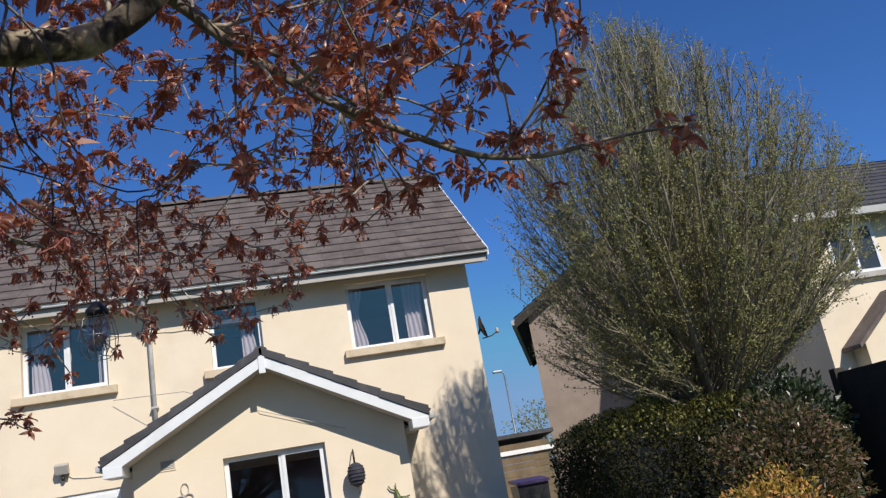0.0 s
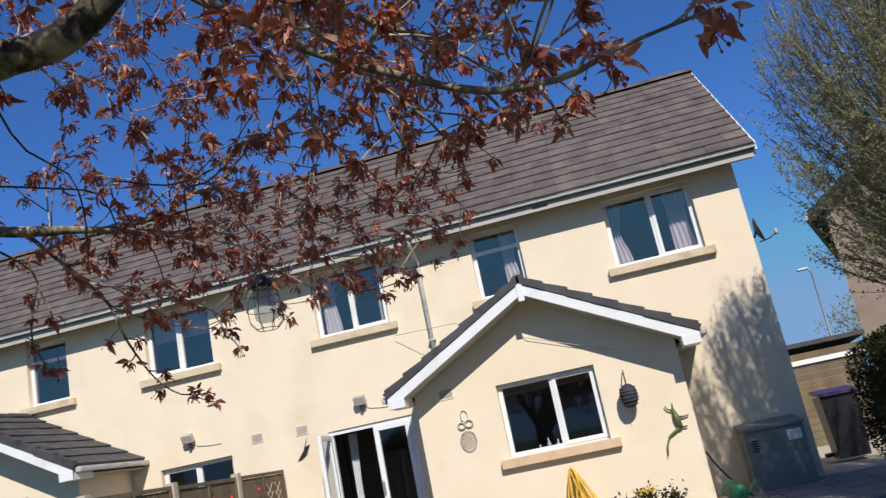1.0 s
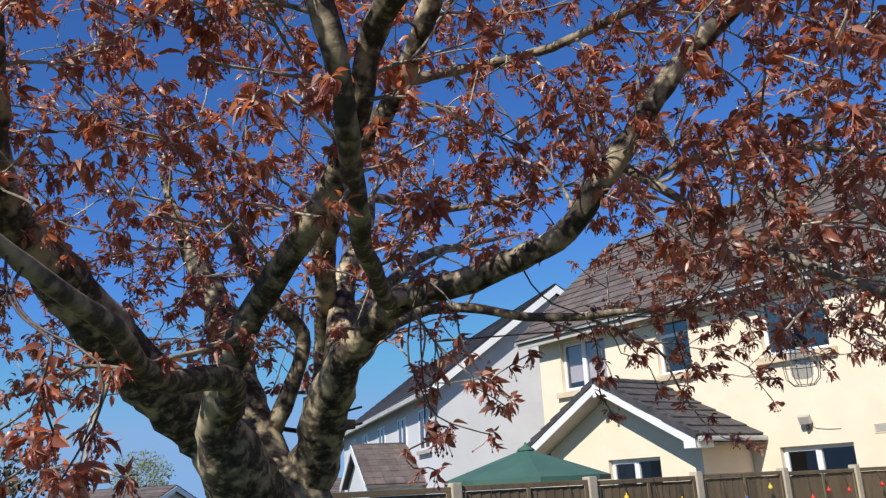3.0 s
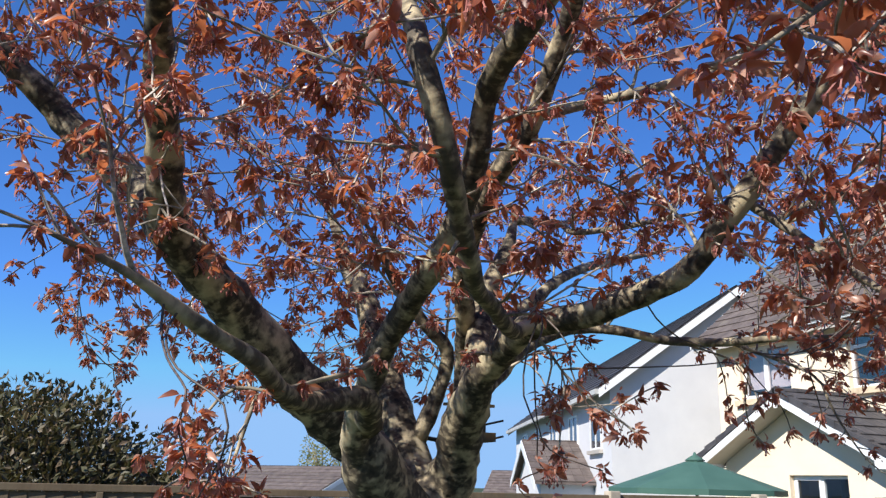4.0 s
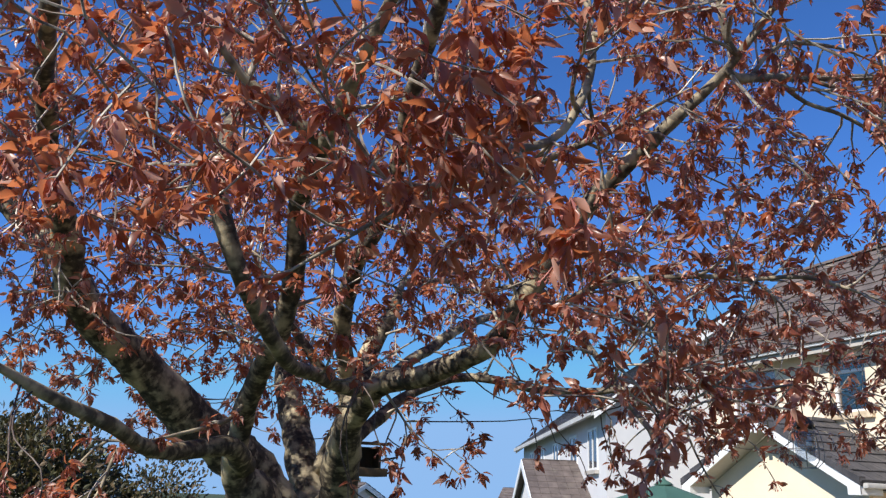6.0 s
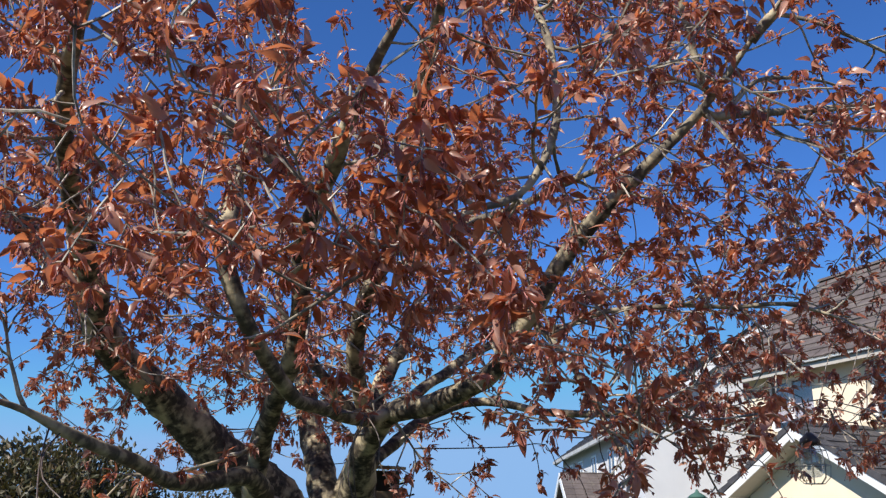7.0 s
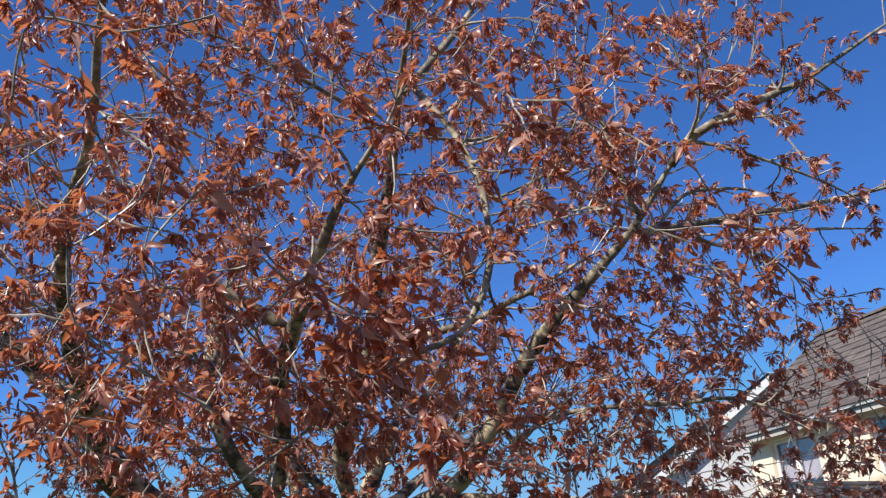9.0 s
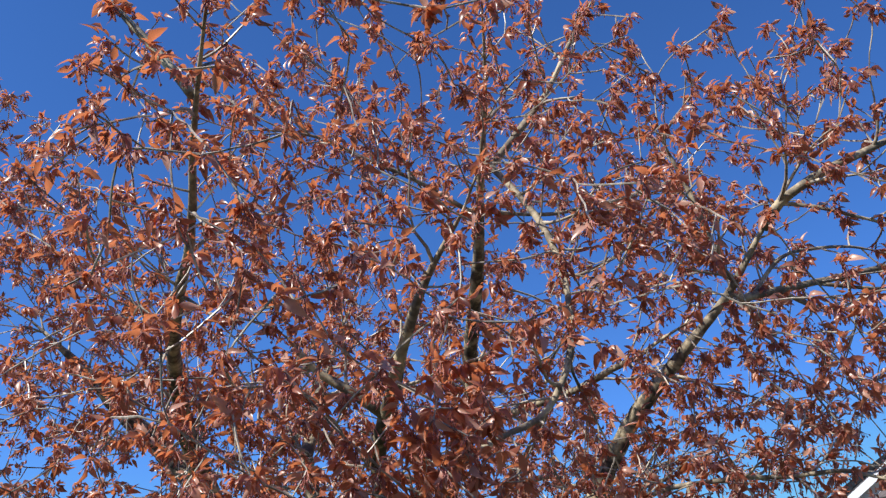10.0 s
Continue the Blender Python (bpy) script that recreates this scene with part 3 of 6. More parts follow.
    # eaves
    # fascia in soffit grey: its shade under the gutter is put into the colour
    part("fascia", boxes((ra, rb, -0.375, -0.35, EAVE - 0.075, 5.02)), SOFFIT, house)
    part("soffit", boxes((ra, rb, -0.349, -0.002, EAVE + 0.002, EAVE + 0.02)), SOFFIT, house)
    prof = [(-0.376, 4.985), (-0.376, 4.920), (-0.445, 4.918), (-0.458, 4.928), (-0.458, 4.938), (-0.436, 4.942), (-0.436, 4.966), (-0.470, 4.970), (-0.470, 4.984), (-0.425, 4.984), (-0.423, 4.930), (-0.390, 4.930), (-0.388, 4.985)]
    gut = bmesh.new()
    add_poly(gut, [(ra, y, z) for y, z in prof], (rb - ra + 0.02, 0, 0))
    part("gutter", gut, PVC, house, "white gutter with a moulded rim")
    if side > 0:
        px = -5.53
        path = smooth_path([(px, -0.45, 4.88), (px, -0.44, 4.80), (px, -0.36, 4.70), (px, -0.14, 4.58), (px, -0.07, 4.50), (px, -0.065, 4.2)], 0.04) + [np.array((px, -0.065, 2.63))]
        pipe = tube_part("downpipe", path, 0.036, GUTTER, house, 10, "pale grey downpipe")
        for z in (4.3, 3.2):
            part("bracket", boxes((px - 0.055, px + 0.055, -0.11, 0.0, z, z + 0.03), bevel=0.004), GUTTER, pipe)
        part("pipe_outlet", boxes((px - 0.07, px + 0.07, -0.53, -0.385, 4.86, 4.99), bevel=0.012), GUTTER, pipe)
        part("eaves_vent", boxes((-3.45, -3.2, -0.38, -0.376, 4.84, 4.88)), BLACKP, house)
    # windows
    for i, u in enumerate(ups):
        a, b = span(*u)
        if i == 0:
            window_part(house, a, b, 3.67, 4.79, 0.0, 0.52 if side > 0 else 0.48, curtains=((a + 0.07, a + 0.3, 0.45), (b - 0.42, b - 0.07, 0.15)) if side > 0 else (), sash_side=side, blind=None if side > 0 else 0.9)
        elif i == 1:
            window_part(house, a, b, 3.67, 4.79, 0.0, None, curtains=((b - 0.35, b - 0.07, 0.3),) if side > 0 else (), transom=4.46)
        else:
            window_part(house, a, b, 3.67, 4.79, 0.0, 0.5, curtains=((a + 0.07, a + 0.36, 0.2), (b - 0.2, b - 0.07, 0.4)) if side > 0 else (), sash_side=side, blind=None if side > 0 else 0.5)
    if side < 0:
        window_part(house, *span(-7.55, -6.22), 1.0, 2.1, 0.0, 0.5, sash_side=-1)
    if side > 0:
        make_patio_door(house)
    return house


def make_patio_door(house):
    """French door: one leaf open against the wall, the other shut, a curtain inside."""
    x0, x1, z0, z1 = -7.57, -6.12, 0.02, 2.13
    fr = part("patio_door", frame_bars(x0, x1, z0, z1, 0.03, 0.10, 0.07), PVC, house, "white plastic French door, one leaf standing open")
    mid = -6.80
    leaf = part("shut_leaf", frame_bars(mid, x1 - 0.06, z0 + 0.06, z1 - 0.06, 0.02, 0.075, 0.085), PVC, fr)
    part("pane", boxes((mid + 0.08, x1 - 0.14, 0.045, 0.053, z0 + 0.14, z1 - 0.14)), GLASS, fr).visible_shadow = False
    bm = frame_bars(0.0, 0.70, z0 + 0.06, z1 - 0.06, -0.03, 0.03, 0.085)
    gl = boxes((0.08, 0.62, -0.004, 0.004, z0 + 0.14, z1 - 0.14))
    turn = Matrix.Translation((x0 + 0.03, 0.0, 0)) @ Matrix.Rotation(radians(-84), 4, 'Z')
    for b in (bm, gl):
        bmesh.ops.transform(b, matrix=turn, verts=b.verts)
    part("open_leaf", bm, PVC, fr)
    part("pane", gl, GLASS, fr).visible_shadow = False
    part("door_handle", boxes((mid + 0.02, mid + 0.045, -0.02, 0.02, 1.0, 1.2), bevel=0.006), STEELG, fr)
    part("curtain", curtain_bm(x0 + 0.14, x0 + 0.30, 0.06, 2.05, 0.55, 4, 0.03, 0.3), CURTAIN, fr, "white curtain tied back", smooth=True)
    part("threshold", boxes((x0 - 0.05, x1 + 0.05, -0.12, 0.10, -0.02, 0.019)), POST, fr)


def make_extension(side):
    """The single-storey gabled extension behind each house."""
    def X(x):
        return x if side > 0 else 2 * AXIS - x
    def span(a, b):
        return tuple(sorted((X(a), X(b))))
    ext = thing("rear_extension", (X(-3.79), -0.7, 0), "single-storey cream extension with a tiled gable roof" + (" and white bargeboards" if side > 0 else " behind the fence"), "extension", "rear extensions")
    x0, x1 = span(-5.66, -1.92)
    xc, yw, yb = X(-3.79), -1.42, -1.88
    wz, az = 2.22, 3.30
    if side > 0:
        win = (-4.47, -3.07, 1.17, 2.19)
    else:
        win = (*span(-4.75, -3.50), 1.0, 2.06)
    fw = part("gable_wall", wall_with_openings(x0, x1, 0, wz, yw, yw + 0.26, [win]), RENDER, ext, "smooth cream render")
    gb = bmesh.new()
    add_poly(gb, [(x0, yw, wz + 0.0005), (x1, yw, wz + 0.0005), (x1, yw, 2.315), (xc, yw, az + 0.02), (x0, yw, 2.315)], (0, 0.26, 0))
    part("gable_top", gb, RENDER, ext)
    part("side_wall", boxes((x0, x0 + 0.26, yw + 0.2605, -0.001, 0, wz)), RENDER, ext)
    part("side_wall", boxes((x1 - 0.26, x1, yw + 0.2605, -0.001, 0, wz)), RENDER, ext)
    part("ceiling_board", boxes((x0 + 0.27, x1 - 0.27, yw + 0.27, -0.001, 2.24, 2.3)), ROOM, ext)
    ea, eb = X(-5.93), X(-1.62)
    for ex in (ea, eb):
        sgn = 1 if ex > xc else -1
        ez, top = 2.34, 3.50
        up = Vector((xc - ex, 0, top - ez))
        deck = slab([(ex, yb, ez), (ex, -0.004, ez), (xc, -0.004, top), (xc, yb, top)], (0, 0, -0.05))
        slope = part("roof_slope", deck, SLATE, ext, "dark grey-brown roof tiles")
        if sgn > 0:
            tile_roof(slope, (ex + 0.03, yb - 0.03, ez - 0.012), (0, 1, 0), up, -0.02 - yb, up.length, 0.31, 0.34, SLATE, 300, 31 + side)
        else:
            tile_roof(slope, (ex - 0.03, -0.04, ez - 0.012), (0, -1, 0), up, -0.04 - (yb - 0.03), up.length, 0.31, 0.34, SLATE, 300, 37 + side)
        # white bargeboard with a boxed end
        n = 7
        for i in range(n):
            p, q = Vector((ex, 0, ez)).lerp(Vector((xc, 0, top)), i / n), Vector((ex, 0, ez)).lerp(Vector((xc, 0, top)), (i + 1.06) / n)
            y0 = yb - 0.045 - 0.006 * math.sin(i * 2.3)
            part("verge_tile", slab([(p.x - sgn * -0.02, y0, p.z - 0.052), (q.x, y0, q.z - 0.046), (q.x, y0, q.z + 0.052), (p.x - sgn * -0.02, y0, p.z + 0.078 + 0.006 * math.sin(i * 1.7))], (0, 0.13, 0)), SLATE, slope)
        w = 0.205
        part("bargeboard", slab([(ex, yb - 0.002, ez - w + 0.0), (xc, yb - 0.002, top - w), (xc, yb - 0.002, top - 0.054), (ex, yb - 0.002, ez - 0.054)], (0, -0.025, 0)), PVC, ext, "white bargeboard")
        bx0, bx1 = sorted((ex, ex - sgn * 0.24))
        part("boxed_end", boxes((bx0, bx1, yb - 0.03, yw - 0.003, ez - 0.20, ez - 0.065), bevel=0.008), PVC, ext)
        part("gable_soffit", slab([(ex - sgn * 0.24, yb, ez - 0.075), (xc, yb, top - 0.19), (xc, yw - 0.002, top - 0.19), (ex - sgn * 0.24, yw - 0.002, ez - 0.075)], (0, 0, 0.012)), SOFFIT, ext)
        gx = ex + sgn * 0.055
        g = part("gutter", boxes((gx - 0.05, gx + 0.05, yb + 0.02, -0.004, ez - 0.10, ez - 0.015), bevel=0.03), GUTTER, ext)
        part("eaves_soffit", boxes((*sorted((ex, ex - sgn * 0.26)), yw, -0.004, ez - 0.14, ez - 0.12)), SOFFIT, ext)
    ridge_caps(ext, (xc, yb - 0.02, 3.53), (xc, -0.06, 3.53), SLATE, 9 + side, 0.1)
    part("finial_block", boxes((xc - 0.045, xc + 0.045, yb - 0.045, yb - 0.02, 3.20, 3.46), bevel=0.01), PVC, ext)
    if side > 0:
        window_part(ext, *win, yw, 0.55, sill=SILL_ORANGE, sash_side=1)
        part("lead_flashing", slab([(X(-5.93), -0.012, 2.42), (xc, -0.012, 3.60), (xc, -0.012, 3.70), (X(-5.93), -0.012, 2.52)], (0, 0.008, 0)), SLATE, ext)
    else:
        window_part(ext, *win, yw, 0.5, sash_side=-1)
        part("lead_flashing", slab([(X(-1.62), -0.012, 2.42), (xc, -0.012, 3.60), (xc, -0.012, 3.70), (X(-1.62), -0.012, 2.52)], (0, 0.008, 0)), GUTTER, ext)
    return ext


# ---- further houses ----
def simple_window(parent, o, u, n, w, h, out=0.03):
    """A small white window on a distant wall: o its lower corner, u along the wall, n outwards."""
    o, u, n = Vector(o), Vector(u).normalized(), Vector(n).normalized()
    z = Vector((0, 0, 1))
    bm = bmesh.new()
    def bar(a0, a1, z0, z1, d0=-0.02, d1=out):
        pts = [o + u * a0 + z * z0 + n * d0, o + u * a1 + z * z0 + n * d0, o + u * a1 + z * z1 + n * d0, o + u * a0 + z * z1 + n * d0]
        add_poly(bm, pts, n * (d1 - d0))
    t = 0.07
    for a in ((0, w, 0, t), (0, w, h - t, h), (0, t, t, h - t), (w - t, w, t, h - t), (w / 2 - t / 2, w / 2 + t / 2, t, h - t)):
        bar(*a)
    win = part("window", bm, PVC, parent, "white framed window")
    for a0, a1 in ((t, w / 2 - t / 2), (w / 2 + t / 2, w - t)):
        p = bmesh.new()
        add_poly(p, [o + u * a0 + z * t, o + u * a1 + z * t, o + u * a1 + z * (h - t), o + u * a0 + z * (h - t)], n * 0.01)
        part("pane", p, DARKGLASS, win)
    s = bmesh.new()
    add_poly(s, [o + u * -0.1 + z * -0.1 - n * 0.01, o + u * (w + 0.1) + z * -0.1 - n * 0.01, o + u * (w + 0.1) + z * 0.0 - n * 0.01, o + u * -0.1 + z * 0.0 - n * 0.01], n * 0.12)
    part("sill", s, SOFFIT, win)


DARKGLASS = material("dark_pane", (0.03, 0.04, 0.055), (0.05, 0.06, 0.08), 2.0, 0.06, 0.0, 30.0)


def gabled_block(name, corner, u, v, length, depth, eave, ridge, wall_mat, roof_mat, label, group="", barge=PVC):
    """A plain gabled house: corner, u along the eaves, v across; the ridge runs along u."""
    c, u, v = Vector(corner), Vector(u).normalized(), Vector(v).normalized()
    h = thing(name, c + u * (length / 2) + v * (depth / 2), label, "house", group)
    z = Vector((0, 0, 1))
    bm = bmesh.new()
    add_poly(bm, [c, c + v * depth, c + v * depth + z * eave, c + v * (depth / 2) + z * (ridge - 0.08), c + z * eave], u * 0.28)
    part("gable_wall", bm, wall_mat, h)
    bm = bmesh.new()
    e = c + u * (length - 0.28)
    add_poly(bm, [e, e + v * depth, e + v * depth + z * eave, e + v * (depth / 2) + z * (ridge - 0.08), e + z * eave], u * 0.28)
    part("gable_wall", bm, wall_mat, h)
    for k in (0, 1):
        o = c + u * 0.2805 + v * (depth - 0.28 if k else 0)
        bm = bmesh.new()
        add_poly(bm, [o, o + u * (length - 0.561), o + u * (length - 0.561) + z * eave, o + z * eave], v * 0.28)
        part("long_wall", bm, wall_mat, h)
    over, lift = 0.35, 0.0
    slope = (ridge - eave) / (depth / 2)
    a, b = c - u * 0.25, c + u * (length + 0.25)
    for k in (0, 1):
        s = 1 if k == 0 else -1
        base = a + (v * depth if k else Vector())
        e0 = base - v * (s * over) + z * (eave - slope * over + 0.06)
        r0 = a + v * (depth / 2) + z * (ridge + 0.06)
        L = u * (length + 0.5)
        bm = bmesh.new()
        add_poly(bm, [e0, e0 + L, r0 + L, r0], z * 0.07)
        roof = part("roof_slope", bm, roof_mat, h)
        up = r0 - e0
        # courses, each with its own lower edge
        n = int(up.length / 0.34)
        vv, ff = [], []
        nr = L.cross(up).normalized()
        if nr.z < 0:
            nr = -nr
        for i in range(n):
            p0 = e0 + up * (i / n) + z * 0.07
            q0 = e0 + up * ((i + 1.1) / n) + z * 0.07
            kk = len(vv)
            vv += [p0, p0 + L, p0 + L + nr * 0.035, p0 + nr * 0.035, q0 + nr * 0.006, q0 + L + nr * 0.006]
            ff += [(kk, kk + 1, kk + 2, kk + 3), (kk + 3, kk + 2, kk + 5, kk + 4)]
        base_loc = h.location
        ob = mesh_object("roof_course", [p - base_loc for p in vv], ff, roof_mat)
        ob.parent = roof
        tagged(ob, kind="stuff")
        g = bmesh.new()
        add_poly(g, [e0 - z * 0.10, e0 + L - z * 0.10, e0 + L + z * 0.03, e0 + z * 0.03], v * (-s * 0.1))
        part("gutter", g, GUTTER, h)
        for end, du in ((a, -0.03), (b, 0.03)):
            e1 = end + (v * depth if k else Vector()) - v * (s * over) + z * (eave - slope * over + 0.03)
            r1 = end + v * (depth / 2) + z * (ridge + 0.03)
            vb = bmesh.new()
            add_poly(vb, [e1 - z * 0.16, r1 - z * 0.16, r1 + z * 0.06, e1 + z * 0.06], u * du)
            part("bargeboard", vb, barge, h)
    return h


def make_far_houses():
    # grey house set at an angle beyond the neighbour
    u, v = Vector((-0.934, 0.357, 0)), Vector((0.357, 0.934, 0))
    c = Vector((-20.0, -0.9, 0)) + v * 0.3
    g = gabled_block("grey_house", c, u, v, 17.6, 7.0, 4.38, 6.95, RENDER_GREY, SLATE, "pale grey rendered house with a dark tiled gable roof", "far houses")
    for d in (1.0, 4.0, 7.5, 11.0, 14.0):
        simple_window(g, c + u * d + Vector((0, 0, 2.75)), u, -v, 1.3, 1.15)
    # low tiled outshot on its garden side, its ridge square to the long wall
    z = Vector((0, 0, 1))
    e = c + u * 2.0
    o = thing("rear_outshot", e + u * 2.2 - v * 0.9, "low grey outshot with brown tiled roof behind the fence", "extension", "rear extensions")
    bm = bmesh.new()
    add_poly(bm, [e - v * 1.5, e + u * 4.4 - v * 1.5, e + u * 4.4 - v * 1.5 + z * 1.86, e + u * 2.2 - v * 1.5 + z * 2.9, e - v * 1.5 + z * 1.86], v * 0.25)
    part("gable_wall", bm, RENDER_GREY, o)
    for k in (0.0, 4.15):
        bm = bmesh.new()
        add_poly(bm, [e + u * k - v * 1.245, e + u * k - v * 0.003, e + u * k - v * 0.003 + z * 1.86, e + u * k - v * 1.245 + z * 1.86], u * 0.25)
        part("side_wall", bm, RENDER_GREY, o)
    for k, du in ((-0.25, 2.45), (4.65, -2.45)):
        r0, r1 = e + u * k + z * 1.82, e + u * (k + du) + z * 3.02
        bm = bmesh.new()
        add_poly(bm, [r0 - v * 1.68, r0 - v * 0.003, r1 - v * 0.003, r1 - v * 1.68], z * 0.06)
        roof = part("roof_slope", bm, TILE, o)
        for i in range(7):
            for j in range(6):
                p, q = r0.lerp(r1, i / 7), r0.lerp(r1, (i + 1.12) / 7)
                s0, s1 = -v * (1.68 - j * 0.279), -v * (1.68 - (j + 0.97) * 0.279)
                bm = bmesh.new()
                add_poly(bm, [p + s0 + z * 0.085, p + s1 + z * 0.085, q + s1 + z * 0.064, q + s0 + z * 0.064], z * 0.025)
                part("tile", bm, TILE, roof)
        bm = bmesh.new()
        add_poly(bm, [r0 - v * 1.70 - z * 0.14, r1 - v * 1.70 - z * 0.14, r1 - v * 1.70 + z * 0.08, r0 - v * 1.70 + z * 0.08], -v * 0.03)
        part("bargeboard", bm, PVC, o)
    # next pair of houses in the row, beyond the side garden
    r = gabled_block("end_house", (6.26, 0.35, 0), (1, 0, 0), (0, 1, 0), 8.64, 6.6, 5.08, 6.95, RENDER, SLATE, "cream rendered two-storey house with dark roof", "far houses")
    simple_window(r, (6.85, 0.35, 3.78), (1, 0, 0), (0, -1, 0), 1.05, 0.98)
    simple_window(r, (11.5, 0.35, 3.45), (1, 0, 0), (0, -1, 0), 1.4, 1.2)
    x = thing("rear_porch", (7.65, 0.1, 0), "small tiled porch with a gable against a cream house", "extension", "rear extensions")
    bm = bmesh.new()
    add_poly(bm, [Vector((6.72, -0.05, 0)), Vector((8.58, -0.05, 0)), Vector((8.58, -0.05, 2.45)), Vector((7.65, -0.05, 3.2)), Vector((6.72, -0.05, 2.45))], Vector((0, 0.2, 0)))
    part("gable_wall", bm, RENDER, x)
    for x0 in (6.72, 8.38):
        part("side_wall", boxes((x0, x0 + 0.2, 0.153, 0.349, 0, 2.45)), RENDER, x)
    for x0, x1 in ((6.50, 7.65), (8.80, 7.65)):
        part("roof_slope", slab([(x0, -0.2, 2.36), (x0, 0.34, 2.36), (x1, 0.34, 3.30), (x1, -0.2, 3.30)], (0, 0, 0.08)), TILE, x)
    # brown house behind
    b = gabled_block("brown_house", (2.9, 7.7, 0), (0.30, 0.954, 0), (0.954, -0.30, 0), 9.0, 7.4, 5.3, 7.6, RENDER_BROWN, SLATE, "brown pebble-dashed house gable with dark roof", "far houses", FENCE_DARK)
    # roofs on the skyline
    for px, py, w, hh, rot in ((-44.0, -7.2, 7.0, 1.9, 0.5), (-60.0, -18.0, 9.0, 2.2, 0.2), (-46.0, 9.0, 8.0, 2.1, 0.9)):
        uu = Vector((math.cos(rot), math.sin(rot), 0))
        vv = Vector((-math.sin(rot), math.cos(rot), 0))
        gabled_block("distant_bungalow", (px, py, -0.6), uu, vv, w, 6.0, hh - 0.4, hh + 1.0, RENDER_GREY, TILE, "distant bungalow with low tiled roof", "far houses")


# ---- fences ----
def board_mesh(w, h, mat):
    me = bpy.data.meshes.new("board")
    bm = bmesh.new()
    prof = [(0, 0), (w, 0), (w, 0.007), (0, 0.016)]
    add_poly(bm, [(x, y, 0) for x, y in prof], (0, 0, h))
    bm.to_mesh(me)
    bm.free()
    me.materials.append(mat)
    return me


def make_fence():
    x = AXIS
    ys = [-0.06, -1.72, -3.46, -5.2, -6.94, -8.7, -10.46, -12.2, -13.95, -15.7, -17.45]
    f = thing("garden_fence", (x, -8.7, 0), "weathered brown timber panel fence between concrete posts", "fence")
    bw, bh = 0.118, 1.52
    me = board_mesh(bw + 0.015, bh, FENCE)
    rnd = random.Random(8)
    loc = f.location
    for y in ys[1:]:
        bm = boxes((x - 0.055, x + 0.055, y - 0.055, y + 0.055, -0.05, 1.74), bevel=0.012)
        part("post", bm, POST, f, "pale concrete post")
    for k, (a, b) in enumerate(zip(ys, ys[1:])):
        top = 1.70 + rnd.uniform(-0.012, 0.012)
        a2, b2 = a - (0.06 if k else 0.02), b + 0.06
        pn = part("panel", boxes((x - 0.025, x + 0.03, b2, a2, top - 0.05, top), bevel=0.006), FENCE, f)
        part("rail", boxes((x - 0.02, x - 0.003, b2, a2, 0.13, 0.17)), FENCE, pn)
        part("rail", boxes((x - 0.028, x - 0.003, b2, a2, 0.85, 0.90)), FENCE, pn)
        mid = (a2 + b2) / 2
        for yy in (a2 - 0.03, mid, b2 + 0.03):
            part("batten", boxes((x + 0.019, x + 0.036, yy - 0.022, yy + 0.022, 0.13, top - 0.051), bevel=0.004), FENCE, pn)
        n = int(round((a2 - b2) / bw))
        for i in range(n):
            ob = new("board", me)
            ob.parent = pn
            ob.matrix_basis = Matrix.Translation(Vector((x + 0.0, b2 + (i + 1) * (a2 - b2) / n, 0.125)) - loc) @ Matrix.Rotation(radians(-90) + rnd.uniform(-0.01, 0.01), 4, 'Z') @ Matrix.Scale((top - 0.18) / bh, 4, (0, 0, 1))
    # gravel boards
    for a, b in zip(ys, ys[1:]):
        part("gravel_board", boxes((x - 0.02, x + 0.02, b + 0.057, a - 0.057, -0.03, 0.115)), POST, f)
    return f


def make_trellis():
    """Two narrow strips of open lattice fixed to the last fence panel."""
    for y0 in (-0.78, -0.48):
        t = thing("trellis_strip", (AXIS + 0.07, y0, 0.5), "narrow pale lattice strip fixed to the fence", "trellis", "trellis strips")
        for s in (-1, 1):
            for i in range(8):
                z = 0.42 + i * 0.13
                x = AXIS + 0.058 + (0.009 if s > 0 else 0)
                part("lath", slab([(x, y0 - 0.10 * s, z), (x, y0 - 0.10 * s, z + 0.018), (x, y0 + 0.10 * s, z + 0.198), (x, y0 + 0.10 * s, z + 0.18)], (0.008, 0, 0)), POST, t)


def make_baubles():
    """Coloured glass balls hung along the fence."""
    rnd = random.Random(3)
    mats = (YELLOWB, REDB, GREENP, BLUEB, REDB, YELLOWB)
    words = ("yellow", "red", "green", "blue", "red", "yellow")
    for i, y in enumerate((-1.2, -2.1, -2.6, -3.0, -3.9, -4.4, -4.8, -5.6, -6.0, -6.5, -7.3, -7.9, -8.3)):
        k = rnd.randrange(6)
        z = 1.45 + rnd.uniform(-0.12, 0.08)
        b = thing("hanging_bauble", (AXIS + 0.085, y, z), words[k] + " plastic ball hanging on a fence", "ornament", "balls along the fence")
        part("ball", lathe([(0.001, -0.032), (0.018, -0.025), (0.030, 0.0), (0.02, 0.024), (0.006, 0.036), (0.005, 0.056)], (AXIS + 0.085, y, z), 10), mats[k], b, smooth=True)
        tube_part("string", [(AXIS + 0.085, y, z + 0.055), (AXIS + 0.06, y, z + 0.12), (AXIS + 0.04, y, 1.70)], 0.003, BLACKP, b, 4)


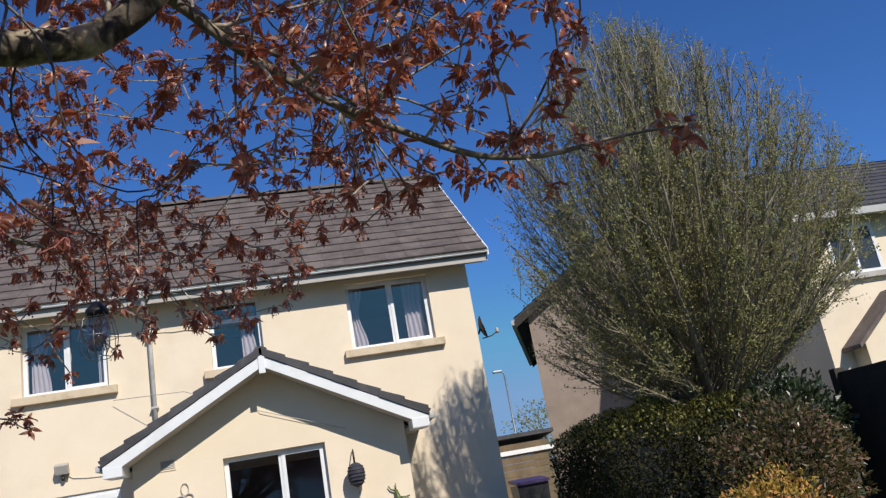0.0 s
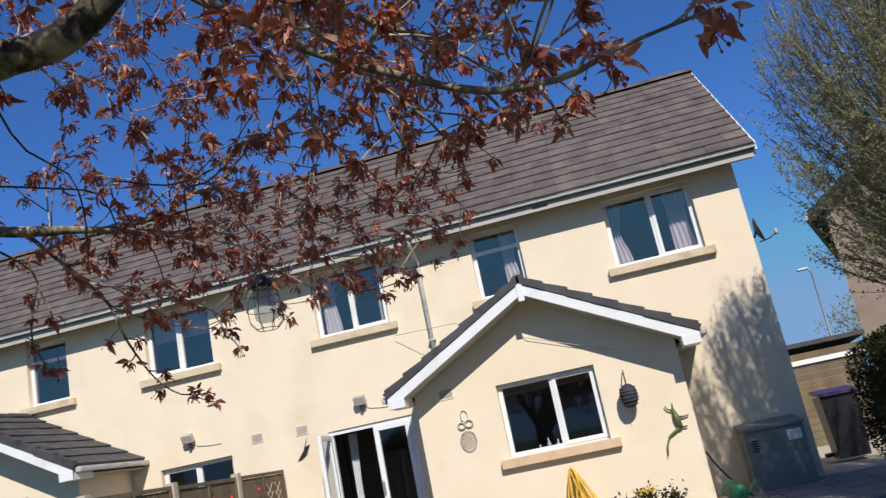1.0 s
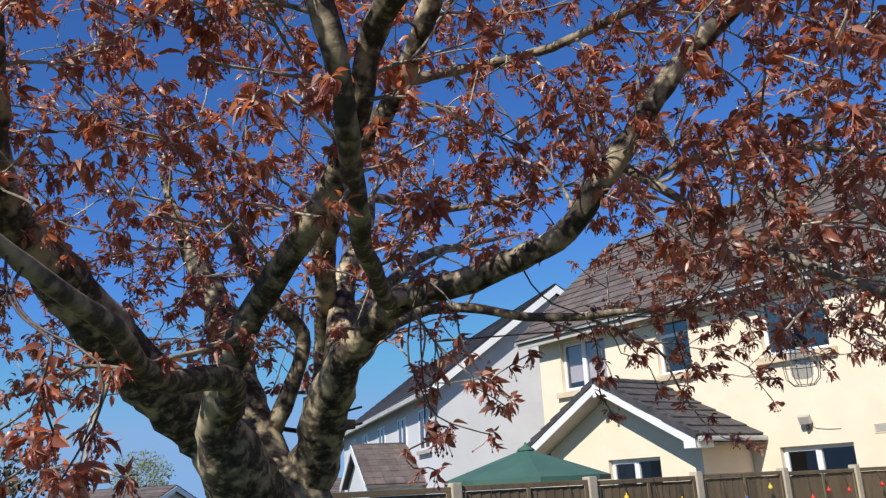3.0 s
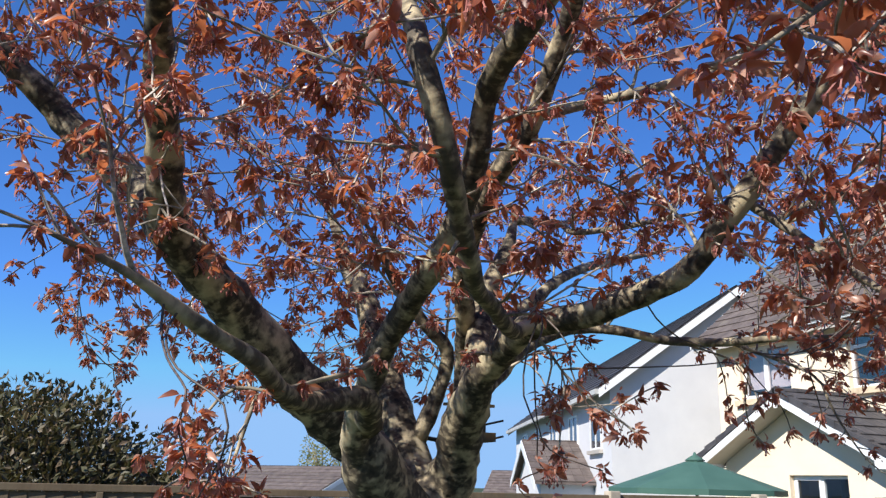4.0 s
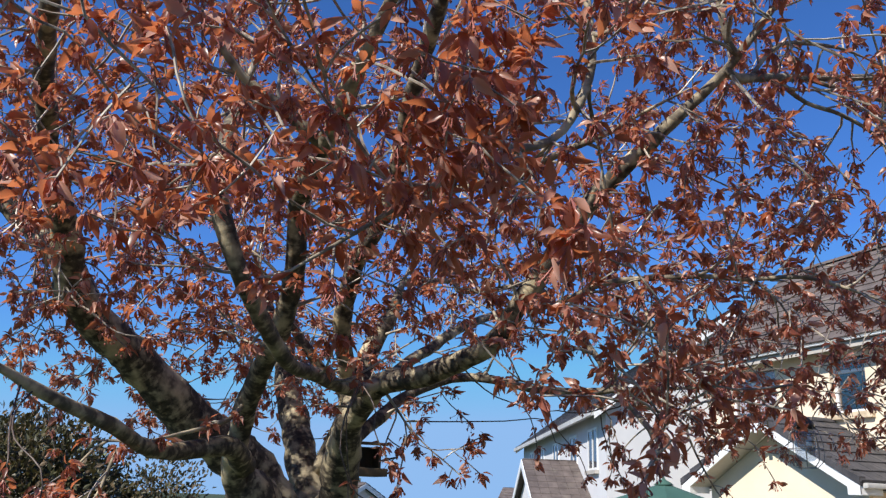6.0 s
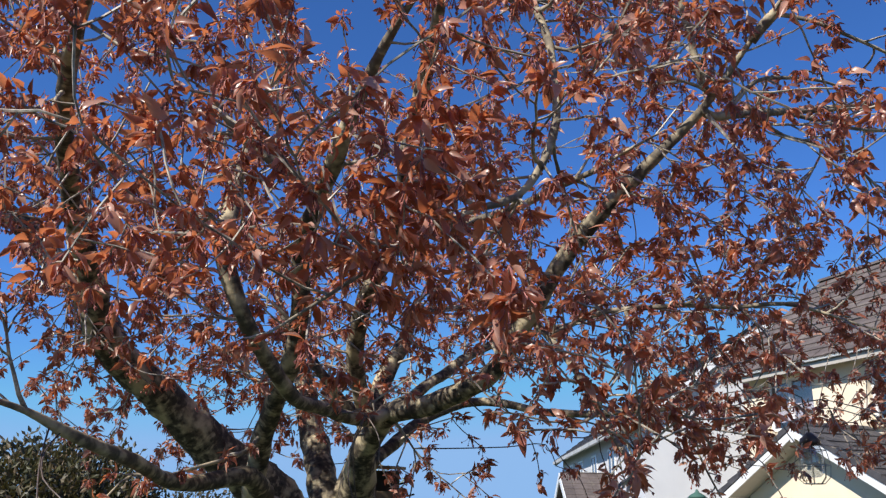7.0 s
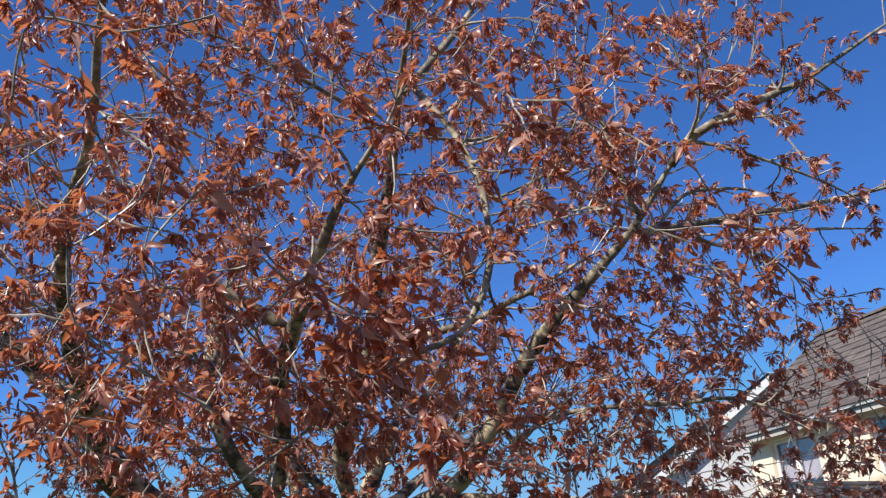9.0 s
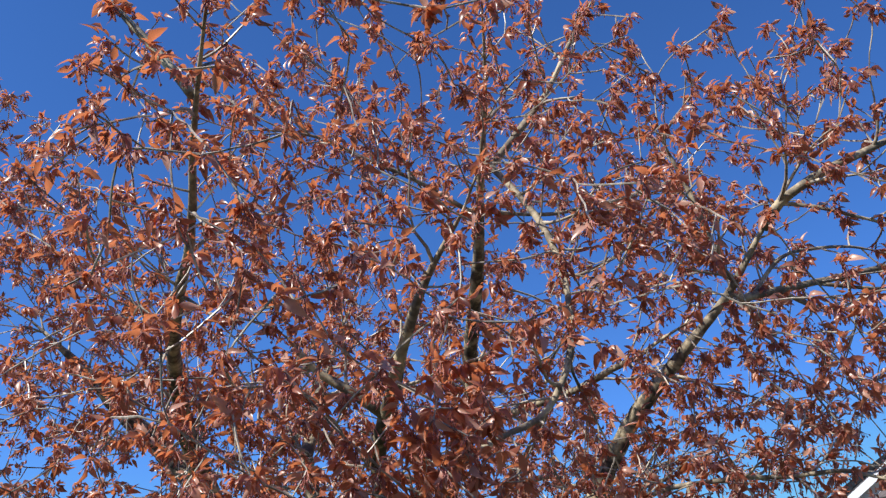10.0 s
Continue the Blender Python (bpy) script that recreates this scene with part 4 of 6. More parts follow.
def make_side_fence():
    """Dark fence on the other boundary, its own shade deepened by the board colour."""
    x = 2.25
    f = thing("dark_fence", (x, -11.5, 0), "dark close-boarded timber fence", "fence")
    me = board_mesh(0.135, 1.70, FENCE_DARK)
    for i in range(80):
        ob = new("board", me)
        ob.parent = f
        ob.matrix_basis = Matrix.Translation((0.0, 6.15 - i * 0.125, 0.03)) @ Matrix.Rotation(radians(-90), 4, 'Z')
    for z in (0.35, 0.9, 1.5):
        part("rail", boxes((x + 0.02, x + 0.07, -15.4, -5.4, z, z + 0.08)), FENCE_DARK, f)
    for y in (-5.38, -7.6, -9.6, -11.6, -13.5, -15.3):
        part("post", boxes((x - 0.03, x + 0.09, y - 0.05, y + 0.05, -0.05, 1.78), bevel=0.008), FENCE_DARK, f)

# ---- small things on and by the house ----
def make_flood_lamp(x):
    y, z = 0.0, 2.47
    t = thing("flood_lamp", (x, y, z), "grey security flood lamp with sensor on cream wall", "wall lamp", "wall lamps")
    part("back_plate", boxes((x - 0.05, x + 0.05, -0.03, -0.001, z - 0.06, z + 0.05), bevel=0.006), SOFFIT, t)
    bm = boxes((-0.095, 0.095, -0.05, 0.05, -0.07, 0.07), bevel=0.012)
    bmesh.ops.transform(bm, matrix=Matrix.Translation((x, -0.11, z + 0.05)) @ Matrix.Rotation(radians(25), 4, 'X'), verts=bm.verts)
    part("head", bm, SOFFIT, t, "grey metal lamp head")
    part("sensor", lathe([(0.02, -0.06), (0.032, -0.045), (0.03, 0.0), (0.012, 0.02)], (x, -0.06, z - 0.06), 10), BLACKP, t, smooth=True)
    tube_part("cable", [(x + 0.03, -0.012, z - 0.03), (x + 0.12, -0.01, z - 0.10), (x + 0.32, -0.01, z - 0.13), (x + 0.55, -0.01, z - 0.14)], 0.006, SOFFIT, t, 5)


def make_vent(x, y, z, w=0.22, h=0.15):
    t = thing("wall_vent", (x, y, z), "cream louvred air vent in the wall", "vent", "air vents")
    part("vent_frame", frame_bars(x - w / 2, x + w / 2, z - h / 2, z + h / 2, y - 0.012, y - 0.001, 0.012), RENDER, t)
    for i in range(5):
        zz = z - h / 2 + 0.028 + i * (h - 0.04) / 5
        bm = slab([(x - w / 2 + 0.02, y - 0.011, zz), (x + w / 2 - 0.02, y - 0.011, zz), (x + w / 2 - 0.02, y - 0.002, zz + 0.016), (x - w / 2 + 0.02, y - 0.002, zz + 0.016)], (0, 0, 0.004))
        part("slat", bm, SOFFIT, t)


def make_wall_ornaments():
    yw = -1.42
    # round wire face with two rings over a hatched oval
    t = thing("wire_wall_ornament", (-5.0, yw, 1.66), "pale wire ornament with two rings and an oval", "ornament")
    def ring(cx, cz, rx, rz, r, name, mat):
        pts = [(cx + rx * math.cos(a * math.pi / 9), yw - 0.02, cz + rz * math.sin(a * math.pi / 9)) for a in range(18)]
        tube_part(name, pts, r, mat, t, 5, closed=True)
    ring(-5.06, 1.74, 0.05, 0.045, 0.011, "ring", SOFFIT)
    ring(-4.95, 1.755, 0.055, 0.05, 0.012, "ring", SOFFIT)
    ring(-5.0, 1.52, 0.115, 0.14, 0.006, "oval", SOFFIT)
    ring(-5.0, 1.87, 0.05, 0.08, 0.006, "loop", SOFFIT)
    for k in range(-4, 5):
        z = 1.52 + k * 0.027
        hw = 0.113 * math.sqrt(max(0.05, 1 - (k * 0.027 / 0.14) ** 2))
        tube_part("wire", [(-5.0 - hw, yw - 0.02, z), (-5.0 + hw, yw - 0.02, z + 0.02)], 0.004, SOFFIT, t, 4)
    # bent green metal figure as one plain shape
    v, f = [], []
    for pts, r in (([(-2.18, 1.38), (-2.16, 1.25), (-2.14, 1.12)], (0.02, 0.05, 0.035)), ([(-2.16, 1.13), (-2.24, 1.08), (-2.31, 1.04), (-2.37, 0.92), (-2.39, 0.80)], (0.022, 0.018, 0.014, 0.012, 0.008)),
                   ([(-2.15, 1.27), (-2.06, 1.26), (-2.0, 1.27)], (0.014, 0.012, 0.01)), ([(-2.13, 1.13), (-2.05, 1.13)], (0.014, 0.01)), ([(-2.18, 1.36), (-2.25, 1.39), (-2.28, 1.44)], (0.014, 0.011, 0.008)), ([(-2.18, 1.38), (-2.17, 1.47)], (0.008, 0.005))):
        a, b, _ = sweep([(x, yw - 0.035, z) for x, z in pts], r, 6)
        k = len(v)
        v += a
        f += [tuple(k + i for i in q) for q in b]
    o = mesh_object("wall_figure", v, f, material("dull_green_metal", (0.09, 0.12, 0.04), (0.16, 0.18, 0.07), 20.0, 0.5, 0.1, 90.0, 0.001, metal=0.3), True)
    tagged(o, "dull green metal wall figure with bent rods", "ornament")
    # bird-like cut-out on the main wall as one plain shape
    bm = slab([(-8.14, -0.012, 1.78), (-8.02, -0.012, 1.92), (-7.93, -0.012, 2.12), (-7.98, -0.012, 1.98), (-7.90, -0.012, 2.0), (-7.97, -0.012, 1.86), (-8.06, -0.012, 1.80)], (0, -0.015, 0))
    o = part("wall_cutout", bm, METAL, None)
    tagged(o, "grey metal cut-out fixed to the cream wall", "ornament")
    # small glass bottles on the inner sill of the extension window
    for k, (bx, bh) in enumerate(((-4.06, 0.10), (-3.93, 0.17), (-3.80, 0.13), (-3.52, 0.09), (-3.36, 0.07))):
        o = part("sill_bottle", lathe([(0.001, 0.0), (0.026, 0.002), (0.028, bh * 0.55), (0.012, bh * 0.72), (0.011, bh), (0.001, bh + 0.001)], (bx, yw + 0.245, 1.172), 10), CURTAIN, None, smooth=True)
        tagged(o, "small pale glass bottle on the window sill", "bottle", "sill bottles")
    # hanging basket
    x, z = -2.70, 1.70
    t = thing("hanging_basket", (x, yw - 0.2, z), "dark woven hanging basket on a wall bracket", "basket")
    part("bowl", lathe([(0.012, -0.20), (0.075, -0.17), (0.115, -0.09), (0.12, 0.0), (0.105, 0.07), (0.06, 0.115), (0.02, 0.13)], (x, yw - 0.17, z), 16), DARKFAB, t, smooth=True)
    for k in range(6):
        zz = z - 0.15 + k * 0.045
        rr = 0.122 * math.sqrt(max(0.1, 1 - ((zz - z + 0.03) / 0.19) ** 2))
        tube_part("woven_band", [(x + rr * math.cos(a * math.pi / 8), yw - 0.17 + rr * math.sin(a * math.pi / 8), zz) for a in range(16)], 0.008, DARKFAB, t, 5, closed=True)
    tube_part("bracket", [(x, yw - 0.004, z + 0.12), (x, yw - 0.004, z + 0.30), (x, yw - 0.05, z + 0.32), (x, yw - 0.17, z + 0.27), (x, yw - 0.17, z + 0.13)], 0.008, METAL, t, 6)
    tube_part("cord", [(x, yw - 0.17, z - 0.19), (x + 0.004, yw - 0.17, z - 0.30)], 0.003, METAL, t, 4)


def make_hose():
    x, y = -3.68, -1.55
    t = thing("garden_hose", (x, y, 0.5), "yellow garden hose hung in loops on the wall", "hose")
    tube_part("hook", [(x, -1.424, 0.86), (x, -1.50, 0.86), (x, -1.56, 0.89)], 0.012, METAL, t, 6)
    rnd = random.Random(2)
    for k in range(8):
        lean = (-0.10, 0.36, -0.06, 0.30, 0.33, -0.13, 0.27, -0.02)[k] + rnd.uniform(-0.02, 0.02)
        w, h = rnd.uniform(0.035, 0.07), rnd.uniform(0.66, 0.82)
        pts = []
        for i in range(22):
            a = 2 * math.pi * i / 22
            drop = (1 - math.cos(a)) / 2
            pts.append((x + lean * drop ** 1.2 + w * math.sin(a), -1.50 - 0.014 * k + rnd.uniform(-0.005, 0.005), 0.89 - h * drop + 0.012 * rnd.uniform(-1, 1)))
        tube_part("loop", pts, 0.013, HOSE, t, 6, closed=True)


def make_pot(x, y, r, h, mat, label, flowers=None, seed=0):
    t = thing("plant_pot", (x, y, 0), label, "plant pot", "pots by the wall")
    part("pot", lathe([(r * 0.68, 0.025), (r * 0.72, 0.06), (r * 0.95, h * 0.8), (r * 1.08, h * 0.82), (r * 1.08, h), (r * 0.94, h), (r * 0.9, h * 0.9)], (x, y, 0), 20), mat, t, smooth=True)
    part("soil", lathe([(r * 0.5, h * 0.84), (r * 0.88, h * 0.85), (r * 0.88, h * 0.88)], (x, y, 0), 14), DARKFAB, t)
    rnd = random.Random(seed)
    v, f = [], []
    for _ in range(130):
        c = Vector((x + rnd.gauss(0, r * 0.5), y + rnd.gauss(0, r * 0.5), h + abs(rnd.gauss(0.04, 0.07))))
        add_leaf(v, f, c, random_dir(rnd, 0.4), rnd.uniform(0.04, 0.08), 0.5, rnd)
    stuff(t, "foliage", v, f, HEDGELEAF)
    if flowers:
        v, f = [], []
        for _ in range(40):
            c = Vector((x + rnd.gauss(0, r * 0.45), y + rnd.gauss(0, r * 0.45), h + 0.1 + abs(rnd.gauss(0, 0.04))))
            for _p in range(5):
                add_leaf(v, f, c, random_dir(rnd, 0.5), 0.028, 0.8, rnd)
        stuff(t, "flowers", v, f, flowers)


def random_dir(rnd, up=0.0):
    d = Vector((rnd.gauss(0, 1), rnd.gauss(0, 1), rnd.gauss(0, 1) + up))
    return d.normalized()


def add_leaf(v, f, base, d, length, ratio, rnd, fold=0.35):
    """A small pointed leaf folded on its midrib: two halves."""
    side = d.cross(Vector((rnd.uniform(-1, 1), rnd.uniform(-1, 1), rnd.uniform(-1, 1))))
    if side.length < 1e-3:
        side = d.orthogonal()
    side.normalize()
    nrm = d.cross(side)
    w = length * ratio * 0.5
    m = base + d * (length * 0.45)
    k = len(v)
    v += [base, m + side * w + nrm * (w * fold), base + d * length, m - side * w + nrm * (w * fold)]
    f += [(k, k + 1, k + 2), (k, k + 2, k + 3)]


def stuff(parent, name, v, f, mat):
    loc = parent.location if parent is not None else Vector()
    ob = mesh_object(name, [p - loc for p in v], f, mat)
    ob.parent = parent
    return tagged(ob, kind="stuff")


def make_yard_things():
    # boiler housing at the corner of the house
    x0, x1, y0, y1 = -1.31, -0.50, -0.72, -0.02
    t = thing("boiler_housing", (-0.9, -0.4, 0.02), "grey-green steel boiler housing at the house corner", "boiler")
    part("cabinet", boxes((x0, x1, y0, y1, 0.05, 0.86), bevel=0.012), GREYBOX, t)
    part("lid", slab([(x0 - 0.02, y0 - 0.03, 0.862), (x1 + 0.02, y0 - 0.03, 0.862), (x1 + 0.02, y1, 0.94), (x0 - 0.02, y1, 0.94)], (0, 0, 0.03)), GREYBOX, t)
    part("label_plate", boxes((x1 - 0.24, x1 - 0.05, y0 - 0.008, y0 - 0.001, 0.66, 0.80)), PVC, t, "small white label plate")
    part("vent_grille", boxes(*[(x0 + 0.08, x0 + 0.16, y0 - 0.006, y0 - 0.001, 0.58 + k * 0.035, 0.60 + k * 0.035) for k in range(5)]), BLACKP, t)
    part("plinth", boxes((x0 - 0.05, x1 + 0.05, y0 - 0.05, y1, 0.02, 0.049)), POST, t)
    # cable by the extension corner
    c = thing("black_pipe", (-1.85, -0.7, 0), "black flexible pipe leaning from extension wall to ground", "pipe")
    tube_part("pipe", smooth_path([(-1.9, -1.40, 0.75), (-1.8, -1.2, 0.55), (-1.6, -1.0, 0.25), (-1.4, -0.9, 0.03)], 0.06), 0.014, BLACKP, c, 6)
    # watering can
    wx, wy = -1.62, -1.15
    w = thing("watering_can", (wx, wy, 0.04), "bright green plastic watering can on the paving", "watering can")
    part("body", lathe([(0.10, 0.045), (0.115, 0.06), (0.11, 0.2), (0.085, 0.25), (0.05, 0.255)], (wx, wy, 0), 16), GREENP, w, smooth=True)
    tube_part("spout", [(wx + 0.09, wy, 0.09), (wx + 0.2, wy, 0.2), (wx + 0.26, wy, 0.28)], (0.022, 0.015, 0.013), GREENP, w, 8)
    tube_part("handle", smooth_path([(wx - 0.10, wy, 0.1), (wx - 0.19, wy, 0.2), (wx - 0.08, wy, 0.33), (wx + 0.02, wy, 0.25)], 0.03), 0.012, GREENP, w, 8)
    # pots along the extension
    make_pot(-2.80, -1.85, 0.19, 0.32, TERRACOTTA, "terracotta pot of yellow flowers by the wall", YELLOWB, 1)
    make_pot(-3.15, -1.75, 0.13, 0.24, TERRACOTTA, "small terracotta pot of leafy plants", None, 2)
    make_pot(-2.45, -1.8, 0.14, 0.26, PURPLE, "purple plastic pot of leafy plants", None, 3)
    make_pot(-4.3, -1.85, 0.16, 0.26, TERRACOTTA, "terracotta pot of green plants", None, 4)
    # white churn
    t = thing("white_churn", (-4.0, -1.85, 0.04), "small white metal churn by the wall", "churn")
    part("body", lathe([(0.075, 0.045), (0.08, 0.06), (0.08, 0.34), (0.055, 0.40), (0.055, 0.45), (0.07, 0.47), (0.07, 0.485), (0.02, 0.50)], (-4.0, -1.85, 0), 18), PVC, t, smooth=True)
    for s in (-1, 1):
        tube_part("handle", smooth_path([(-4.0 + s * 0.055, -1.85, 0.45), (-4.0 + s * 0.11, -1.85, 0.42), (-4.0 + s * 0.08, -1.85, 0.33)], 0.03), 0.007, PVC, t, 6)
    # gas barbecue
    bx, by = -5.25, -3.25
    t = thing("barbecue", (bx, by, 0), "black gas barbecue with steel side shelves on the patio", "barbecue")
    hood = bmesh.new()
    prof = [(-0.24, 0.58), (-0.25, 0.70), (-0.18, 0.80), (0.0, 0.84), (0.18, 0.80), (0.25, 0.70), (0.24, 0.58)]
    add_poly(hood, [(bx - 0.36, by + y, z) for y, z in prof], (0.72, 0, 0))
    part("hood", hood, BLACKP, t)
    part("firebox", boxes((bx - 0.35, bx + 0.35, by - 0.23, by + 0.23, 0.44, 0.578), bevel=0.01), BLACKP, t)
    for s in (-1, 1):
        part("side_shelf", boxes((*sorted((bx + s * 0.37, bx + s * 0.68)), by - 0.22, by + 0.22, 0.545, 0.575), bevel=0.006), STEELG, t)
        for yy in (-0.2, 0.2):
            tube_part("leg", [(bx + s * 0.33, by + yy, 0.035), (bx + s * 0.33, by + yy, 0.45)], 0.018, METAL, t, 6)
    tube_part("handle", [(bx - 0.28, by - 0.26, 0.68), (bx - 0.28, by - 0.31, 0.69), (bx + 0.28, by - 0.31, 0.69), (bx + 0.28, by - 0.26, 0.68)], 0.012, STEELG, t, 6)
    for k in range(3):
        part("knob", boxes((bx - 0.2 + k * 0.18, bx - 0.15 + k * 0.18, by - 0.26, by - 0.231, 0.48, 0.53), bevel=0.01), STEELG, t)
    part("grate_shelf", boxes((bx - 0.32, bx + 0.32, by - 0.2, by + 0.2, 0.14, 0.16)), METAL, t)
    # folding garden chair
    cx, cy = -6.2, -2.4
    t = thing("folding_chair", (cx, cy, 0), "dark metal folding garden chair on the patio", "chair")
    for s in (-0.2, 0.2):
        tube_part("leg", [(cx + s, cy - 0.25, 0.035), (cx + s, cy + 0.18, 0.46), (cx + s, cy + 0.28, 0.84)], 0.012, METAL, t, 6)
        tube_part("leg", [(cx + s * 0.9, cy + 0.25, 0.035), (cx + s * 0.9, cy - 0.2, 0.46)], 0.012, METAL, t, 6)
    for k in range(5):
        part("seat_slat", boxes((cx - 0.2, cx + 0.2, cy - 0.2 + k * 0.08, cy - 0.14 + k * 0.08, 0.455, 0.47)), FENCE, t)
    for k in range(3):
        part("back_slat", boxes((cx - 0.2, cx + 0.2, cy + 0.20 + k * 0.03, cy + 0.215 + k * 0.03, 0.58 + k * 0.1, 0.64 + k * 0.1)), FENCE, t)
    # washing line from the house to the extension
    t = thing("washing_line", (-4.4, -0.7, 3.0), "thin pale line strung along the wall", "line")
    tube_part("line", [(-6.12, -0.09, 3.42), (-5.0, -0.7, 2.98 + 0.32), (-3.9, -1.46, 2.75), (-2.75, -1.47, 2.32)], 0.005, SOFFIT, t, 4)
    # satellite dish on the gable
    d = thing("satellite_dish", (-0.25, 0.35, 3.73), "grey satellite dish on a bracket at the gable", "satellite dish")
    bm = lathe([(0.004, 0.0), (0.08, 0.014), (0.15, 0.04), (0.20, 0.075), (0.205, 0.075), (0.15, 0.032), (0.08, 0.006), (0.004, -0.01)], (0, 0, 0), 20)
    bmesh.ops.transform(bm, matrix=Matrix.Translation((-0.22, 0.06, 3.74)) @ Matrix.Rotation(radians(78), 4, (0.22, 0.97, 0)), verts=bm.verts)
    part("reflector", bm, METAL, d, smooth=True)
    tube_part("mount", [(-0.281, 0.12, 3.66), (-0.24, 0.1, 3.66), (-0.215, 0.07, 3.72)], 0.018, METAL, d, 6)
    tube_part("arm", [(-0.2, 0.06, 3.56), (-0.05, 0.03, 3.58), (0.05, 0.0, 3.63)], 0.011, METAL, d, 6)
    part("receiver", lathe([(0.025, -0.04), (0.03, 0.0), (0.02, 0.05)], (0.06, 0.0, 3.65), 10), SOFFIT, d, smooth=True)


def make_parasol():
    x, y, z = -10.97, -5.55, 2.18
    t = thing("garden_parasol", (x, y, 0), "open dark green canvas garden parasol on a wooden pole", "parasol")
    n, r = 8, 1.16
    v, f = [(x, y, z)], []
    for k in range(n):
        a = 2 * math.pi * k / n + 0.2
        v.append((x + r * math.cos(a), y + r * math.sin(a), z - 0.40))
        a += math.pi / n
        v.append((x + r * 0.93 * math.cos(a), y + r * 0.93 * math.sin(a), z - 0.405))
    bm = bmesh.new()
    bv = [bm.verts.new(p) for p in v]
    m = 2 * n
    for k in range(m):
        bm.faces.new((bv[0], bv[1 + k], bv[1 + (k + 1) % m]))
    r2 = bmesh.ops.extrude_edge_only(bm, edges=[e for e in bm.edges if len(e.link_faces) == 1])
    for q in r2["geom"]:
        if isinstance(q, bmesh.types.BMVert):
            q.co.z -= 0.07
    bmesh.ops.solidify(bm, geom=bm.faces[:], thickness=0.006)
    can = part("canopy", bm, CANVAS, t, "dark green canvas")
    part("cap", lathe([(0.14, -0.055), (0.10, -0.02), (0.03, 0.02), (0.012, 0.06)], (x, y, z + 0.02), 12), CANVAS, can, smooth=True)
    tube_part("pole", [(x, y, 0.02), (x, y, z + 0.02)], 0.022, WOODPOLE, t, 10)
    for k in range(n):
        a = 2 * math.pi * k / n + 0.2
        tube_part("rib", [(x, y, z - 0.03), (x + r * 0.98 * math.cos(a), y + r * 0.98 * math.sin(a), z - 0.415)], 0.008, WOODPOLE, t, 4)
    part("base", lathe([(0.24, 0.0), (0.25, 0.03), (0.22, 0.07), (0.05, 0.09), (0.045, 0.25)], (x, y, 0), 18), POST, t)


def make_lantern():
    """Wire cage lantern hanging from a bough."""
    x, y, z = -4.12, -9.88, 2.16
    t = thing("wire_lantern", (x, y, z), "small wire cage lantern with a glass jar hanging from a bough", "lantern")
    part("cap", lathe([(0.05, 0.075), (0.046, 0.10), (0.022, 0.125), (0.01, 0.135)], (x, y, z), 14), BLACKP, t, smooth=True)
    part("jar", lathe([(0.03, -0.075), (0.046, -0.06), (0.05, 0.0), (0.045, 0.05), (0.034, 0.074)], (x, y, z), 14), glass_material("jar_glass", 0.2), t, smooth=True)
    for k in range(8):
        a = 2 * math.pi * k / 8
        pts = [(x + q * math.cos(a), y + q * math.sin(a), z + h) for q, h in ((0.045, 0.085), (0.066, 0.05), (0.08, -0.02), (0.074, -0.075), (0.045, -0.105))]
        tube_part("rib", pts, 0.0019, WIRE, t, 4)
    for q, h in ((0.08, -0.02), (0.045, -0.105), (0.066, 0.05)):
        tube_part("hoop", [(x + q * math.cos(a * math.pi / 9), y + q * math.sin(a * math.pi / 9), z + h) for a in range(18)], 0.0019, WIRE, t, 4, closed=True)
    tube_part("cord", [(x, y, z + 0.13), (x + 0.01, y - 0.03, z + 0.3), (x + 0.03, y - 0.25, 2.52)], 0.003, BLACKP, t, 4)


def make_bird_feeder():
    """Small open wooden feeder on a bracket at the back stem of the plum tree."""
    x, y, z = -5.26, -11.68, 1.95
    t = thing("bird_feeder", (x, y, z), "small open wooden bird feeder fixed to the tree stem", "bird feeder")
    part("tray", boxes((x - 0.09, x + 0.09, y - 0.08, y + 0.08, z, z + 0.018), bevel=0.004), FENCE, t)
    part("lip", boxes((x + 0.091, x + 0.103, y - 0.08, y + 0.08, z, z + 0.04), bevel=0.003), FENCE, t)
    part("back", boxes((x - 0.09, x - 0.078, y - 0.07, y + 0.07, z + 0.019, z + 0.15)), FENCE, t)
    for s in (-1, 1):
        part("side", boxes((x - 0.077, x + 0.02, y + s * 0.065 - 0.006, y + s * 0.065 + 0.006, z + 0.019, z + 0.15)), FENCE, t)
    part("roof", slab([(x - 0.10, y - 0.09, z + 0.165), (x + 0.07, y - 0.09, z + 0.152), (x + 0.07, y + 0.09, z + 0.152), (x - 0.10, y + 0.09, z + 0.165)], (0, 0, 0.014)), FENCE, t)
    for dz in (0.01, 0.08):
        tube_part("perch", [(x + 0.02, y + 0.07, z + dz), (x + 0.04, y + 0.15, z + dz + 0.02)], 0.005, FENCE_DARK, t, 6)
    tube_part("bracket", [(-5.27, -11.96, z + 0.02), (x - 0.02, y - 0.06, z - 0.008)], 0.010, METAL, t, 6)


